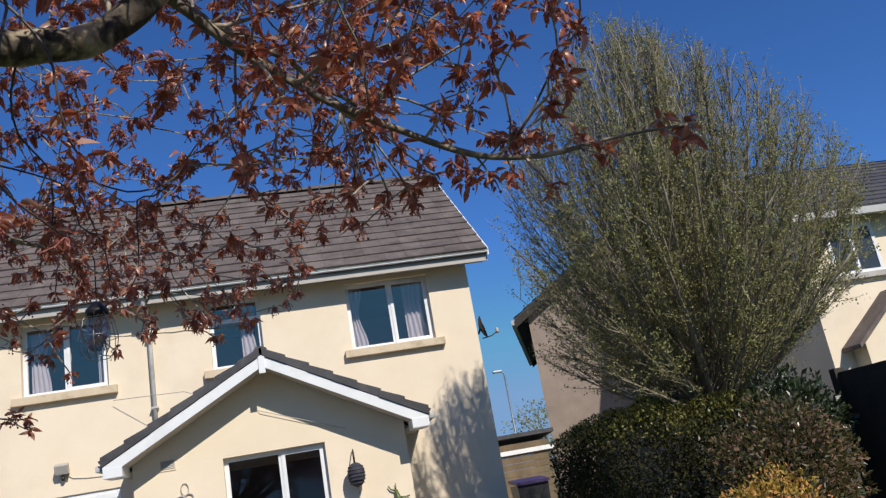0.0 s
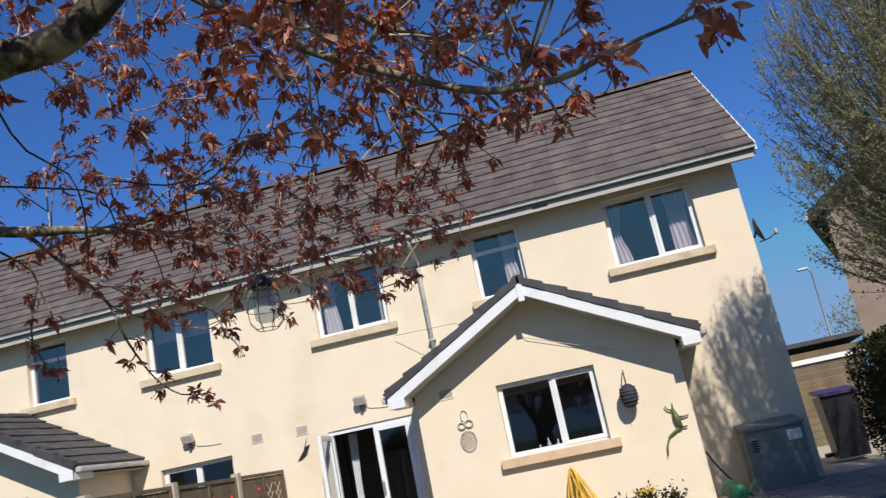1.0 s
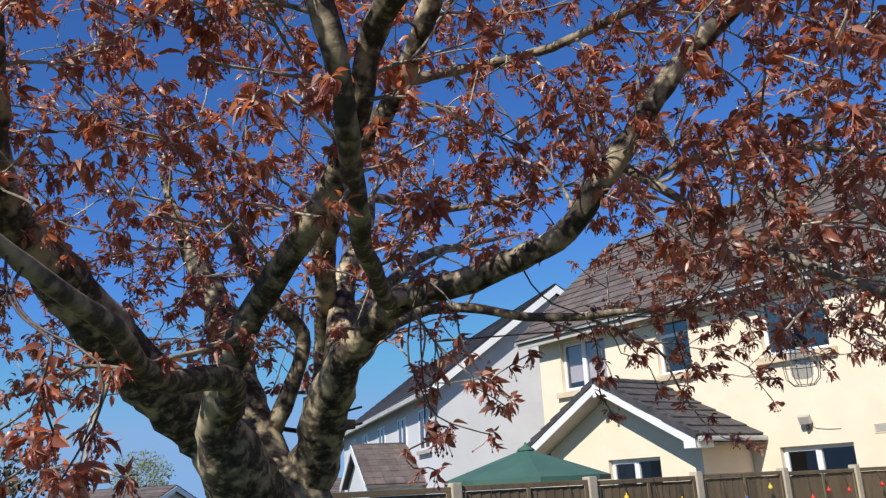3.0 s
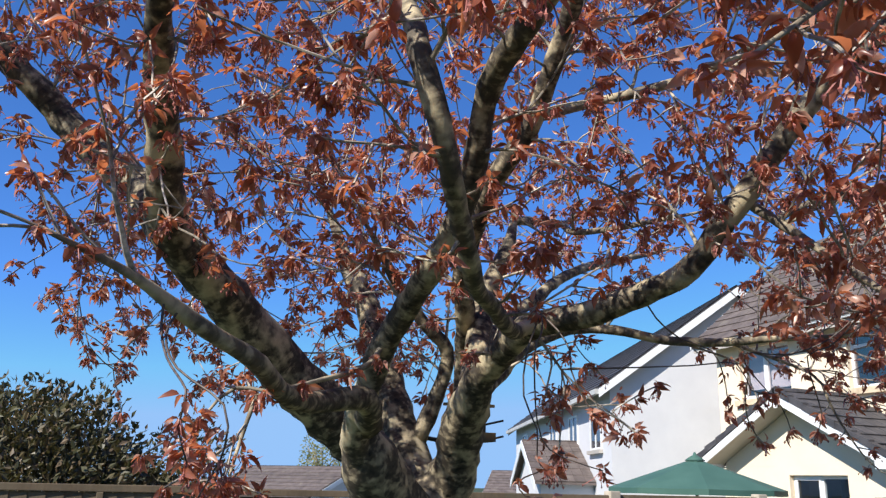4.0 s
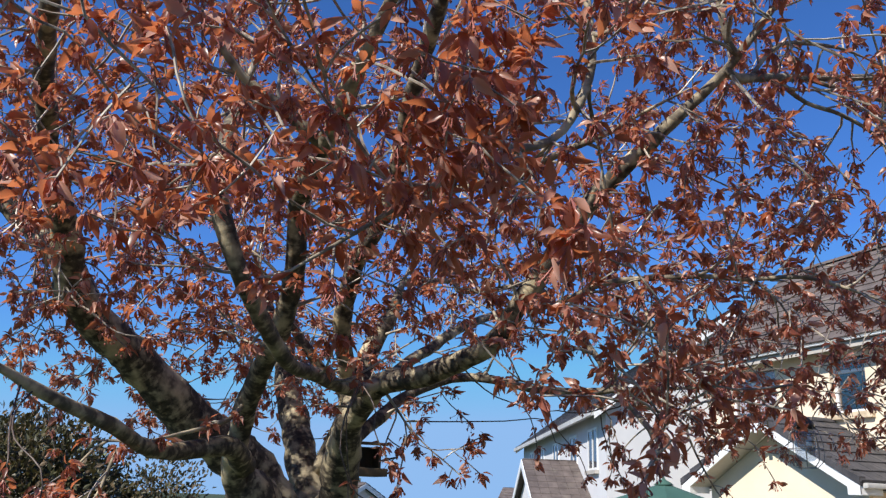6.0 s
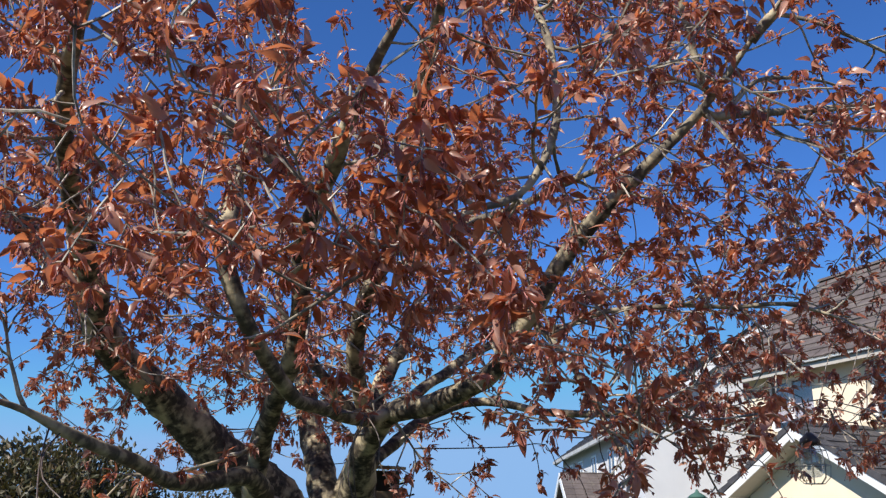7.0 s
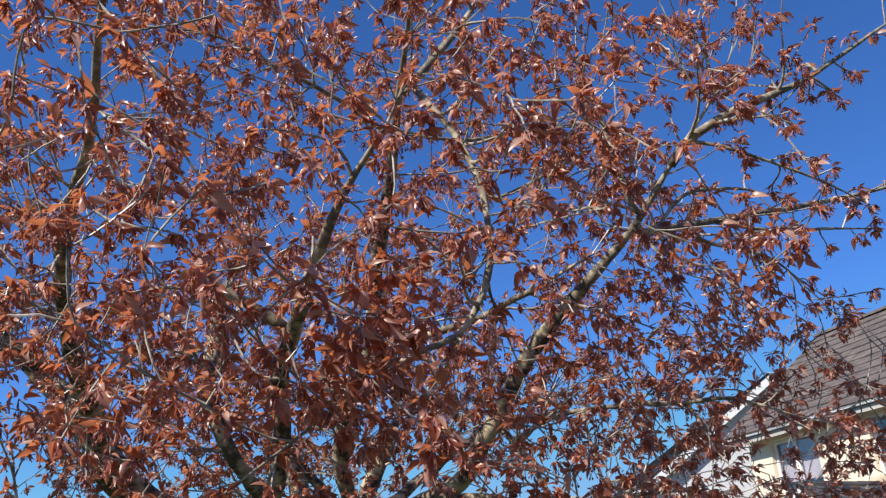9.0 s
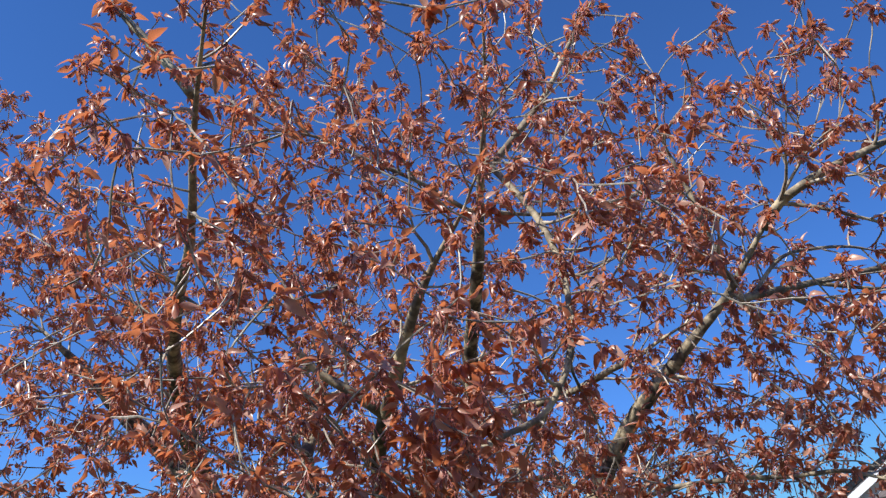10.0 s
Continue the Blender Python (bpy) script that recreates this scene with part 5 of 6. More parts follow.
def make_side_things():
    # wheeled bin with purple lid
    x, y = 0.55, 1.8
    t = thing("wheeled_bin", (x, y, 0.02), "dark wheeled bin with a purple lid beside the house", "bin")
    bm = bmesh.new()
    r = bmesh.ops.create_cube(bm, size=1)
    for v in r["verts"]:
        s = 0.24 if v.co.z < 0 else 0.29
        v.co = Vector((x + v.co.x * 2 * s, y + v.co.y * 2 * s, 0.58 + v.co.z * 1.0))
    part("body", bm, BLACKP, t)
    part("lid", slab([(x - 0.31, y - 0.34, 1.082), (x + 0.31, y - 0.34, 1.082), (x + 0.31, y + 0.31, 1.14), (x - 0.31, y + 0.31, 1.14)], (0, 0, 0.05)), PURPLE, t, "purple plastic lid")
    for s in (-1, 1):
        part("wheel", lathe([(0.02, -0.03), (0.1, -0.03), (0.1, 0.03), (0.02, 0.03)], (x + s * 0.26, y + 0.26, 0.13), 14), BLACKP, t)
    # shed behind the houses
    s = thing("garden_shed", (1.6, 7.0, 0.0), "brown timber shed with flat felt roof and white fascia", "shed")
    for i in range(13):
        part("plank", boxes((0.75, 2.3, 6.0, 6.03, 0.02 + i * 0.15, 0.165 + i * 0.15), bevel=0.004), FENCE, s)
    part("side", boxes((0.75, 0.79, 6.031, 7.5, 0.02, 1.97)), FENCE, s)
    part("side", boxes((2.26, 2.30, 6.031, 7.5, 0.02, 1.97)), FENCE, s)
    part("fascia", boxes((0.68, 2.38, 5.93, 5.955, 1.72, 1.82)), PVC, s, "white fascia strip")
    part("roof", slab([(0.65, 5.85, 2.1), (2.42, 5.85, 2.1), (2.42, 7.6, 1.98), (0.65, 7.6, 1.98)], (0, 0, 0.09)), SLATE, s)
    # street lamp
    lx, ly = 6.3, 25.0
    t = thing("street_lamp", (lx, ly, 0), "tall grey steel street lamp beyond the houses", "street lamp")
    tube_part("column", [(lx, ly, 0), (lx, ly, 1.2), (lx, ly, 1.25), (lx, ly, 5.8), (lx - 0.05, ly - 0.02, 5.95), (lx - 0.18, ly - 0.05, 6.0)], (0.09, 0.08, 0.05, 0.042, 0.035, 0.03), STEELG, t, 10)
    part("lamp_head", boxes((lx - 0.55, lx - 0.12, ly - 0.14, ly + 0.06, 5.97, 6.07), bevel=0.03), STEELG, t)


# ---- shrubs and the hornbeam ----
def leaf_mass(parent, name, mat, centre, radii, count, size, rnd, shape=None, shell=0.55, up=0.3, ratio=0.5):
    v, f = [], []
    c = Vector(centre)
    made = 0
    while made < count:
        d = random_dir(rnd)
        q = shell + (1 - shell) * rnd.random() ** 0.6
        lump = 1 + 0.22 * noise.noise(d * 2.3 + c) + 0.14 * noise.noise(d * 5.1 + c)
        p = c + Vector((d.x * radii[0], d.y * radii[1], d.z * radii[2])) * (q * lump)
        if p.z < 0.02 or (shape and not shape(p)):
            made += 0.2
            continue
        add_leaf(v, f, p, (d * 0.8 + random_dir(rnd, up)).normalized(), size * rnd.uniform(0.65, 1.3), ratio, rnd)
        made += 1
    return stuff(parent, name, v, f, mat)


def stems(parent, base, tips, r0, mat, rnd, name="stem"):
    for p in tips:
        b = Vector(base) + Vector((rnd.uniform(-0.08, 0.08), rnd.uniform(-0.08, 0.08), 0))
        e = Vector(p)
        m = b.lerp(e, 0.5) + Vector((rnd.uniform(-0.1, 0.1), rnd.uniform(-0.1, 0.1), 0.1))
        tube_part(name, smooth_path([tuple(b), tuple(m), tuple(e)], 0.15), [r0 * (1 - 0.8 * i / 20) for i in range(60)], mat, parent, 6)


def make_shrub(name, at, radii, zc, mat, count, size, label, seed, ratio=0.5, shell=0.5):
    rnd = random.Random(seed)
    t = thing(name, (at[0], at[1], 0), label, "shrub", "garden shrubs")
    tips = [(at[0] + radii[0] * 0.6 * math.cos(a), at[1] + radii[1] * 0.6 * math.sin(a), zc + radii[2] * rnd.uniform(-0.2, 0.5)) for a in (0.3, 1.4, 2.6, 3.7, 5.0)]
    stems(t, (at[0], at[1], 0.0), tips, 0.022, HORNTWIG, rnd)
    leaf_mass(t, "foliage", mat, (at[0], at[1], zc), radii, count, size, rnd, shell=shell, ratio=ratio)
    return t


def make_hedge():
    """A long rounded, clipped mass along the boundary with yellowish young growth on its crest."""
    rnd = random.Random(21)
    t = thing("garden_hedge", (0.85, -3.3, 0), "long rounded dark green hedge with yellowish young growth on top", "hedge")
    for k in range(8):
        bx, by = 0.85 + rnd.uniform(-0.3, 0.3), -5.0 + 0.5 * k
        stems(t, (bx, by, 0.0), [(bx + rnd.uniform(-0.3, 0.3), by + rnd.uniform(-0.2, 0.2), 1.35)], 0.02, HORNTWIG, rnd)
    c, half = Vector((0.85, -3.35, 0.92)), Vector((0.95, 2.1, 0.92))
    v, f, gv, gf = [], [], [], []
    for _ in range(52000):
        d = random_dir(rnd)
        w = (abs(d.x) ** 3 + abs(d.y) ** 3.6 + abs(d.z) ** 3.2) ** (-1 / 3.2)
        q = d * w * (1 - 0.20 * rnd.random() ** 1.3)
        p = c + Vector((q.x * half.x, q.y * half.y, q.z * half.z))
        p += Vector((noise.noise(p * 1.6), noise.noise(p * 1.6 + Vector((7, 0, 0))), 0.8 * noise.noise(p * 1.6 + Vector((0, 9, 0))))) * 0.15
        if p.z < 0.02:
            continue
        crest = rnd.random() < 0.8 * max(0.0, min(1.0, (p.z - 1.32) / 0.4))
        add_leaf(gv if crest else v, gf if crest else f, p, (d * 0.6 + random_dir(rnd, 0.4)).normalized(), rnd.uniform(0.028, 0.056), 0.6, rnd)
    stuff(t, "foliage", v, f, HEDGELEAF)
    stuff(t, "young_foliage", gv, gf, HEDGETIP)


def make_hornbeam():
    """Vase-shaped tree: straight shoots fanning out of one low fork into an egg of fine twigs and young leaves."""
    rnd = random.Random(5)
    bx, by, bz = 1.40, -4.25, 1.60
    t = thing("fastigiate_tree", (bx, by, 0), "egg-shaped tree of fine upswept twigs with young green leaves", "tree")
    tube_part("trunk", [(bx, by, -0.05), (bx + 0.02, by, 0.3), (bx, by + 0.02, 0.7), (bx - 0.01, by, 1.2), (bx, by, bz + 0.05)], (0.17, 0.14, 0.13, 0.125, 0.12), HORNTWIG, t, 12)
    tv, tf, lv, lf = [], [], [], []
    def put(points, r0, r1, sides=4):
        n = len(points)
        a, b, _ = sweep(points, [r0 + (r1 - r0) * i / (n - 1) for i in range(n)], sides, cap=False)
        k = len(tv)
        tv.extend(a)
        tf.extend(tuple(k + i for i in q) for q in b)
    mid_c, half = Vector((1.55, -4.25, 4.15)), Vector((2.16, 1.95, 2.62))
    def depth_in(p):
        q = p - mid_c
        q.x += 0.35 * max(0.0, q.z / half.z)
        taper = 1 - 0.5 * max(0.0, q.z / half.z) ** 1.4
        q = Vector((q.x / taper, q.y / taper, q.z if q.z > 0 or q.x > 0 else q.z * 0.85))
        return (abs(q.x / half.x) ** 2.3 + abs(q.y / half.y) ** 2.3 + abs(q.z / half.z) ** 2.3) ** (1 / 2.3)
    def leaves_at(p, n, spread):
        for _ in range(n):
            c = p + random_dir(rnd) * rnd.uniform(0, spread)
            add_leaf(lv, lf, c, random_dir(rnd, 0.3), rnd.uniform(0.022, 0.042), 0.6, rnd)
    def twigs(base, d, out, n, keep):
        for _ in range(n):
            e = (d * rnd.uniform(0.5, 1.2) + out * rnd.uniform(-0.25, 0.55) + random_dir(rnd) * 0.5 + Vector((0, 0, rnd.uniform(0.0, 0.5)))).normalized()
            L = rnd.uniform(0.2, 0.6)
            tip = base + e * L
            if depth_in(tip) > 1.04 + rnd.gauss(0, 0.03):
                continue
            mid = base.lerp(tip, 0.5) + random_dir(rnd) * 0.025
            put([base, mid, tip], 0.005, 0.002, 3)
            for q in (base.lerp(mid, 0.6), mid, mid.lerp(tip, 0.5), tip):
                if rnd.random() < keep:
                    leaves_at(q, 5, 0.08)
    for i in range(240):
        a = rnd.uniform(0, 2 * math.pi)
        el = radians(16 + 72 * rnd.random() ** 1.05)
        d = Vector((math.cos(a) * math.cos(el), math.sin(a) * math.cos(el), math.sin(el)))
        out = Vector((math.cos(a), math.sin(a), 0))
        p = Vector((bx, by, bz + rnd.uniform(-0.25, 0.25))) + random_dir(rnd) * 0.05
        pts = [p.copy()]
        reach = rnd.uniform(0.88, 1.02)
        while len(pts) < 34:
            d = (d + Vector((0, 0, 0.026 + 0.030 * max(0.0, min(1.0, (p.z - 2.6) / 1.5)))) + random_dir(rnd) * 0.035).normalized()
            p = p + d * 0.2
            if len(pts) > 3 and depth_in(p) > reach:
                break
            pts.append(p.copy())
        n = len(pts)
        if n < 4:
            continue
        if i < 40:
            tube_part("limb", pts, [0.034 * (1 - 0.86 * k / n) + 0.002 for k in range(n)], HORNTWIG, t, 6)
        else:
            put(pts, 0.021, 0.004, 5)
        for k in range(3, n):
            s = k / n
            high = pts[k].z > 4.4
            twigs(pts[k], (pts[k] - pts[k - 1]).normalized(), out, 5 if s > 0.3 else 3, (0.30 if high else 0.58) * (0.5 + 0.6 * s))
    stuff(t, "twig_growth", tv, tf, HORNTWIG)
    stuff(t, "foliage", lv, lf, HORNLEAF)


def make_far_trees():
    for i, (x, y, h, r, seed) in enumerate(((-44.0, -1.2, 4.2, 1.5, 1), (-52.0, -14.0, 4.4, 2.2, 2), (-40.0, -16.0, 3.4, 1.6, 3), (9.5, 30.0, 5.0, 2.4, 4), (-30.0, -24.0, 4.0, 1.8, 5))):
        rnd = random.Random(40 + seed)
        t = thing("distant_tree", (x, y, 0), "distant broad tree with thin spring leaf on the skyline", "tree", "distant trees")
        tube_part("trunk", [(x, y, -0.1), (x, y, h * 0.3), (x + 0.1, y, h * 0.55)], (0.2, 0.16, 0.08), HORNTWIG, t, 7)
        for k in range(9):
            a = rnd.uniform(0, 6.28)
            e = (x + r * 0.7 * math.cos(a), y + r * 0.7 * math.sin(a), h * rnd.uniform(0.65, 0.95))
            tube_part("limb", [(x, y, h * rnd.uniform(0.25, 0.45)), (x + r * 0.3 * math.cos(a), y + r * 0.3 * math.sin(a), h * 0.6), e], (0.06, 0.04, 0.015), HORNTWIG, t, 5)
        leaf_mass(t, "foliage", HORNLEAF, (x, y, h * 0.68), (r, r, h * 0.33), 1500, 0.16, rnd, shell=0.25)



# ---- the red-leaved plum tree ----
# Limbs as (x, y, z, radius) from the trunk outwards.
PLUM_LIMBS = {}
PLUM_LIMBS["trunk"] = [(-5.08, -11.95, -0.10, 0.340), (-5.07, -11.96, 0.15, 0.270), (-5.06, -11.97, 0.60, 0.235), (-5.06, -11.98, 1.10, 0.222), (-5.05, -11.98, 1.45, 0.215), (-5.03, -11.98, 1.66, 0.185), (-5.02, -11.98, 1.80, 0.110)]
PLUM_LIMBS["limb_near"] = [(-5.05, -12.00, 1.45, 0.170), (-4.88, -12.16, 1.64, 0.138), (-4.70, -12.32, 1.79, 0.111), (-4.56, -12.43, 1.92, 0.083), (-4.46, -12.47, 2.02, 0.055)]
PLUM_LIMBS["limb_right"] = [(-5.06, -11.97, 1.62, 0.100), (-4.91, -11.92, 1.82, 0.092), (-4.69, -11.97, 2.02, 0.077), (-4.45, -12.00, 2.17, 0.054), (-4.18, -11.98, 2.28, 0.046), (-3.92, -11.86, 2.30, 0.040), (-3.67, -11.74, 2.39, 0.036), (-3.50, -11.65, 2.61, 0.034), (-3.34, -11.55, 2.83, 0.031), (-3.15, -11.42, 3.01, 0.026), (-2.95, -11.30, 3.18, 0.022), (-2.76, -11.21, 3.38, 0.018), (-2.57, -11.11, 3.58, 0.014)]
PLUM_LIMBS["stem_mid"] = [(-4.62, -12.40, 1.83, 0.055), (-4.53, -12.45, 1.91, 0.050), (-4.37, -12.48, 2.06, 0.043), (-4.19, -12.48, 2.19, 0.040), (-3.99, -12.47, 2.29, 0.037), (-3.79, -12.46, 2.40, 0.035), (-3.62, -12.47, 2.54, 0.033), (-3.46, -12.51, 2.69, 0.031), (-3.25, -12.51, 2.76, 0.029), (-3.04, -12.50, 2.85, 0.027), (-2.85, -12.48, 2.96, 0.025), (-2.66, -12.44, 3.08, 0.021), (-2.48, -12.37, 3.19, 0.016)]
PLUM_LIMBS["stem_center"] = [(-4.92, -11.93, 1.80, 0.060), (-4.92, -11.90, 2.02, 0.051), (-4.89, -11.89, 2.23, 0.042), (-4.70, -11.98, 2.43, 0.041), (-4.50, -12.06, 2.62, 0.039), (-4.28, -12.08, 2.79, 0.037), (-4.05, -12.04, 2.96, 0.035), (-3.83, -12.06, 3.14, 0.033), (-3.59, -12.10, 3.28, 0.031), (-3.33, -12.13, 3.41, 0.026), (-3.07, -12.17, 3.53, 0.020), (-2.82, -12.21, 3.64, 0.016), (-2.56, -12.25, 3.76, 0.013), (-2.31, -12.31, 3.88, 0.010)]
PLUM_LIMBS["limb_left"] = [(-5.03, -12.03, 1.55, 0.130), (-5.08, -12.20, 1.83, 0.116), (-5.09, -12.28, 1.94, 0.111), (-4.94, -12.58, 2.14, 0.099), (-4.75, -12.86, 2.35, 0.084), (-4.52, -13.11, 2.54, 0.068), (-4.21, -13.20, 2.76, 0.052), (-3.85, -13.26, 2.92, 0.035), (-3.47, -13.27, 3.02, 0.028), (-3.09, -13.23, 3.10, 0.024), (-2.71, -13.16, 3.20, 0.020), (-2.34, -13.13, 3.33, 0.017), (-1.97, -13.08, 3.46, 0.012)]
PLUM_LIMBS["limb_far"] = [(-4.58, -13.06, 2.49, 0.070), (-4.84, -13.18, 2.72, 0.065), (-5.04, -13.32, 2.92, 0.061), (-5.14, -13.50, 3.09, 0.056), (-5.10, -13.64, 3.21, 0.052), (-5.06, -13.78, 3.33, 0.048), (-5.02, -13.92, 3.46, 0.042), (-4.98, -14.06, 3.58, 0.036), (-4.95, -14.20, 3.70, 0.030)]
PLUM_LIMBS["stem_near"] = [(-4.16, -11.97, 2.29, 0.028), (-4.11, -12.08, 2.24, 0.027), (-3.94, -12.21, 2.23, 0.025), (-3.77, -12.34, 2.23, 0.024), (-3.60, -12.47, 2.24, 0.025), (-3.43, -12.59, 2.32, 0.026), (-3.28, -12.70, 2.44, 0.026), (-3.25, -12.77, 2.62, 0.027), (-3.38, -12.75, 2.79, 0.026), (-3.53, -12.73, 2.94, 0.025), (-3.68, -12.70, 3.10, 0.023), (-3.79, -12.66, 3.28, 0.019), (-3.88, -12.60, 3.47, 0.016)]
PLUM_LIMBS["branch_low_right"] = [(-4.62, -11.96, 2.08, 0.034), (-4.82, -11.66, 2.30, 0.026), (-4.89, -11.38, 2.43, 0.023), (-4.76, -11.18, 2.42, 0.021), (-4.64, -11.01, 2.38, 0.020), (-4.50, -10.85, 2.37, 0.018), (-4.37, -10.68, 2.38, 0.016), (-4.27, -10.50, 2.39, 0.014), (-4.17, -10.31, 2.40, 0.011)]
PLUM_LIMBS["limb_low_left"] = [(-4.48, -12.42, 1.95, 0.050), (-4.27, -12.52, 2.01, 0.039), (-4.14, -12.69, 1.98, 0.032), (-3.98, -12.83, 1.98, 0.027), (-3.80, -12.94, 2.03, 0.024), (-3.67, -13.09, 2.08, 0.021), (-3.54, -13.25, 2.15, 0.017), (-3.41, -13.42, 2.19, 0.013)]
PLUM_LIMBS["stem_light"] = [(-4.57, -11.99, 2.10, 0.060), (-4.73, -11.90, 2.36, 0.047), (-4.78, -11.83, 2.53, 0.044), (-4.81, -11.74, 2.70, 0.041), (-4.85, -11.68, 2.88, 0.036)]
PLUM_LIMBS["stem_back"] = [(-5.06, -11.97, 1.62, 0.100), (-5.21, -11.96, 1.80, 0.090), (-5.28, -11.99, 1.97, 0.082), (-5.36, -12.03, 2.15, 0.075), (-5.44, -12.06, 2.32, 0.069), (-5.52, -12.09, 2.50, 0.062), (-5.59, -12.13, 2.67, 0.054), (-5.67, -12.18, 2.84, 0.046), (-5.74, -12.23, 3.02, 0.038), (-5.80, -12.27, 3.19, 0.030)]
PLUM_LIMBS["stem_behind"] = [(-5.22, -11.94, 1.95, 0.038), (-5.15, -11.85, 2.29, 0.030), (-5.11, -11.98, 2.44, 0.028), (-5.08, -12.11, 2.58, 0.026), (-5.04, -12.23, 2.73, 0.021), (-5.00, -12.35, 2.88, 0.015)]
PLUM_LIMBS["branch_cross"] = [(-2.82, -12.21, 3.64, 0.013), (-2.64, -12.06, 3.25, 0.012), (-2.54, -12.04, 2.88, 0.011), (-2.51, -12.14, 2.63, 0.010), (-2.48, -12.30, 2.53, 0.009), (-2.46, -12.46, 2.42, 0.008), (-2.43, -12.61, 2.30, 0.007), (-2.41, -12.76, 2.18, 0.005)]
PLUM_LIMBS["branch_pale"] = [(-4.85, -11.68, 2.88, 0.022), (-5.06, -11.33, 2.98, 0.016), (-4.90, -11.35, 2.89, 0.015), (-4.72, -11.30, 2.86, 0.014), (-4.56, -11.20, 2.86, 0.012), (-4.40, -11.09, 2.87, 0.010), (-4.24, -10.98, 2.89, 0.007)]
PLUM_LIMBS["branch_mid"] = [(-4.72, -11.91, 2.28, 0.036), (-5.01, -11.62, 2.47, 0.031), (-5.09, -11.48, 2.57, 0.029), (-5.17, -11.33, 2.67, 0.028), (-5.25, -11.19, 2.76, 0.026), (-5.32, -11.03, 2.85, 0.025), (-5.40, -10.87, 2.91, 0.023), (-5.47, -10.70, 2.97, 0.022), (-5.53, -10.53, 3.03, 0.019), (-5.59, -10.36, 3.09, 0.016), (-5.65, -10.19, 3.15, 0.013), (-5.71, -10.02, 3.21, 0.010)]
PLUM_LIMBS["twig_right"] = [(-3.54, -11.63, 2.57, 0.015), (-3.38, -11.60, 2.42, 0.012), (-3.22, -11.60, 2.28, 0.010), (-3.04, -11.64, 2.15, 0.009), (-2.86, -11.68, 2.04, 0.008), (-2.72, -11.75, 1.99, 0.007), (-2.62, -11.85, 1.97, 0.006), (-2.54, -11.91, 1.956, 0.005), (-2.47, -11.95, 1.945, 0.004)]
PLUM_LIMBS["arm_right"] = [(-2.93, -11.29, 3.20, 0.016), (-2.93, -11.25, 3.18, 0.016), (-2.94, -11.07, 3.23, 0.015), (-2.96, -10.89, 3.28, 0.014), (-2.97, -10.71, 3.33, 0.013), (-2.98, -10.52, 3.38, 0.012), (-2.98, -10.34, 3.43, 0.011), (-2.98, -10.16, 3.48, 0.010), (-2.98, -9.94, 3.55, 0.009), (-2.98, -9.68, 3.62, 0.007), (-2.98, -9.39, 3.70, 0.005)]
PLUM_LIMBS["arm_right_top"] = [(-2.89, -11.27, 3.24, 0.014), (-2.88, -11.32, 3.26, 0.013), (-2.84, -11.39, 3.44, 0.012), (-2.81, -11.46, 3.61, 0.009), (-2.77, -11.55, 3.78, 0.006)]
PLUM_LIMBS["stick"] = [(-4.20, -12.48, 2.19, 0.010), (-4.15, -12.55, 2.10, 0.009), (-4.04, -12.73, 2.03, 0.006), (-3.93, -12.91, 1.97, 0.004)]
PLUM_LIMBS["branch_upper"] = [(-4.05, -12.04, 2.96, 0.020), (-4.02, -11.78, 3.07, 0.018), (-3.86, -11.60, 3.10, 0.017), (-3.67, -11.57, 3.09, 0.015), (-3.47, -11.55, 3.08, 0.013), (-3.28, -11.52, 3.07, 0.011), (-3.08, -11.50, 3.07, 0.010), (-2.89, -11.47, 3.07, 0.008)]
PLUM_LIMBS["leader_arm"] = [(-2.90, -12.18, 3.61, 0.014), (-2.86, -12.08, 3.75, 0.013), (-2.83, -11.98, 3.89, 0.012), (-2.80, -11.90, 4.04, 0.010), (-2.76, -11.83, 4.20, 0.009), (-2.72, -11.75, 4.35, 0.008)]
PLUM_LIMBS["arm_far_left"] = [(-2.24, -13.13, 3.37, 0.014), (-2.25, -13.21, 3.48, 0.013), (-2.25, -13.30, 3.58, 0.011), (-2.25, -13.39, 3.68, 0.009)]
PLUM_LIMBS["spray_left"] = [(-3.03, -12.17, 3.55, 0.010), (-3.04, -12.22, 3.54, 0.010), (-3.00, -12.35, 3.59, 0.009), (-2.96, -12.49, 3.63, 0.008), (-2.92, -12.63, 3.66, 0.007), (-2.88, -12.77, 3.70, 0.006), (-2.85, -12.92, 3.70, 0.005), (-2.84, -13.07, 3.68, 0.004)]
PLUM_LIMBS["spray_right"] = [(-3.05, -12.17, 3.54, 0.009), (-3.04, -12.14, 3.54, 0.009), (-3.08, -11.99, 3.56, 0.008), (-3.11, -11.85, 3.59, 0.008), (-3.12, -11.71, 3.64, 0.007), (-3.14, -11.57, 3.69, 0.006), (-3.15, -11.43, 3.74, 0.005), (-3.16, -11.29, 3.78, 0.004)]
PLUM_LIMBS["arm_left"] = [(-3.18, -12.52, 2.79, 0.022), (-3.16, -12.64, 2.86, 0.018), (-3.15, -12.76, 2.93, 0.014), (-3.11, -12.86, 3.03, 0.010)]
PLUM_LIMBS["twig_drop"] = [(-3.93, -12.91, 1.97, 0.006), (-3.94, -12.93, 1.90, 0.006), (-3.935, -12.945, 1.845, 0.005), (-3.86, -12.97, 1.79, 0.004), (-3.78, -12.99, 1.75, 0.003)]
PLUM_LIMBS["twig_tine"] = [(-3.98, -12.83, 1.98, 0.006), (-4.08, -12.94, 2.00, 0.005), (-4.05, -13.01, 1.93, 0.004), (-3.95, -13.05, 1.86, 0.003)]
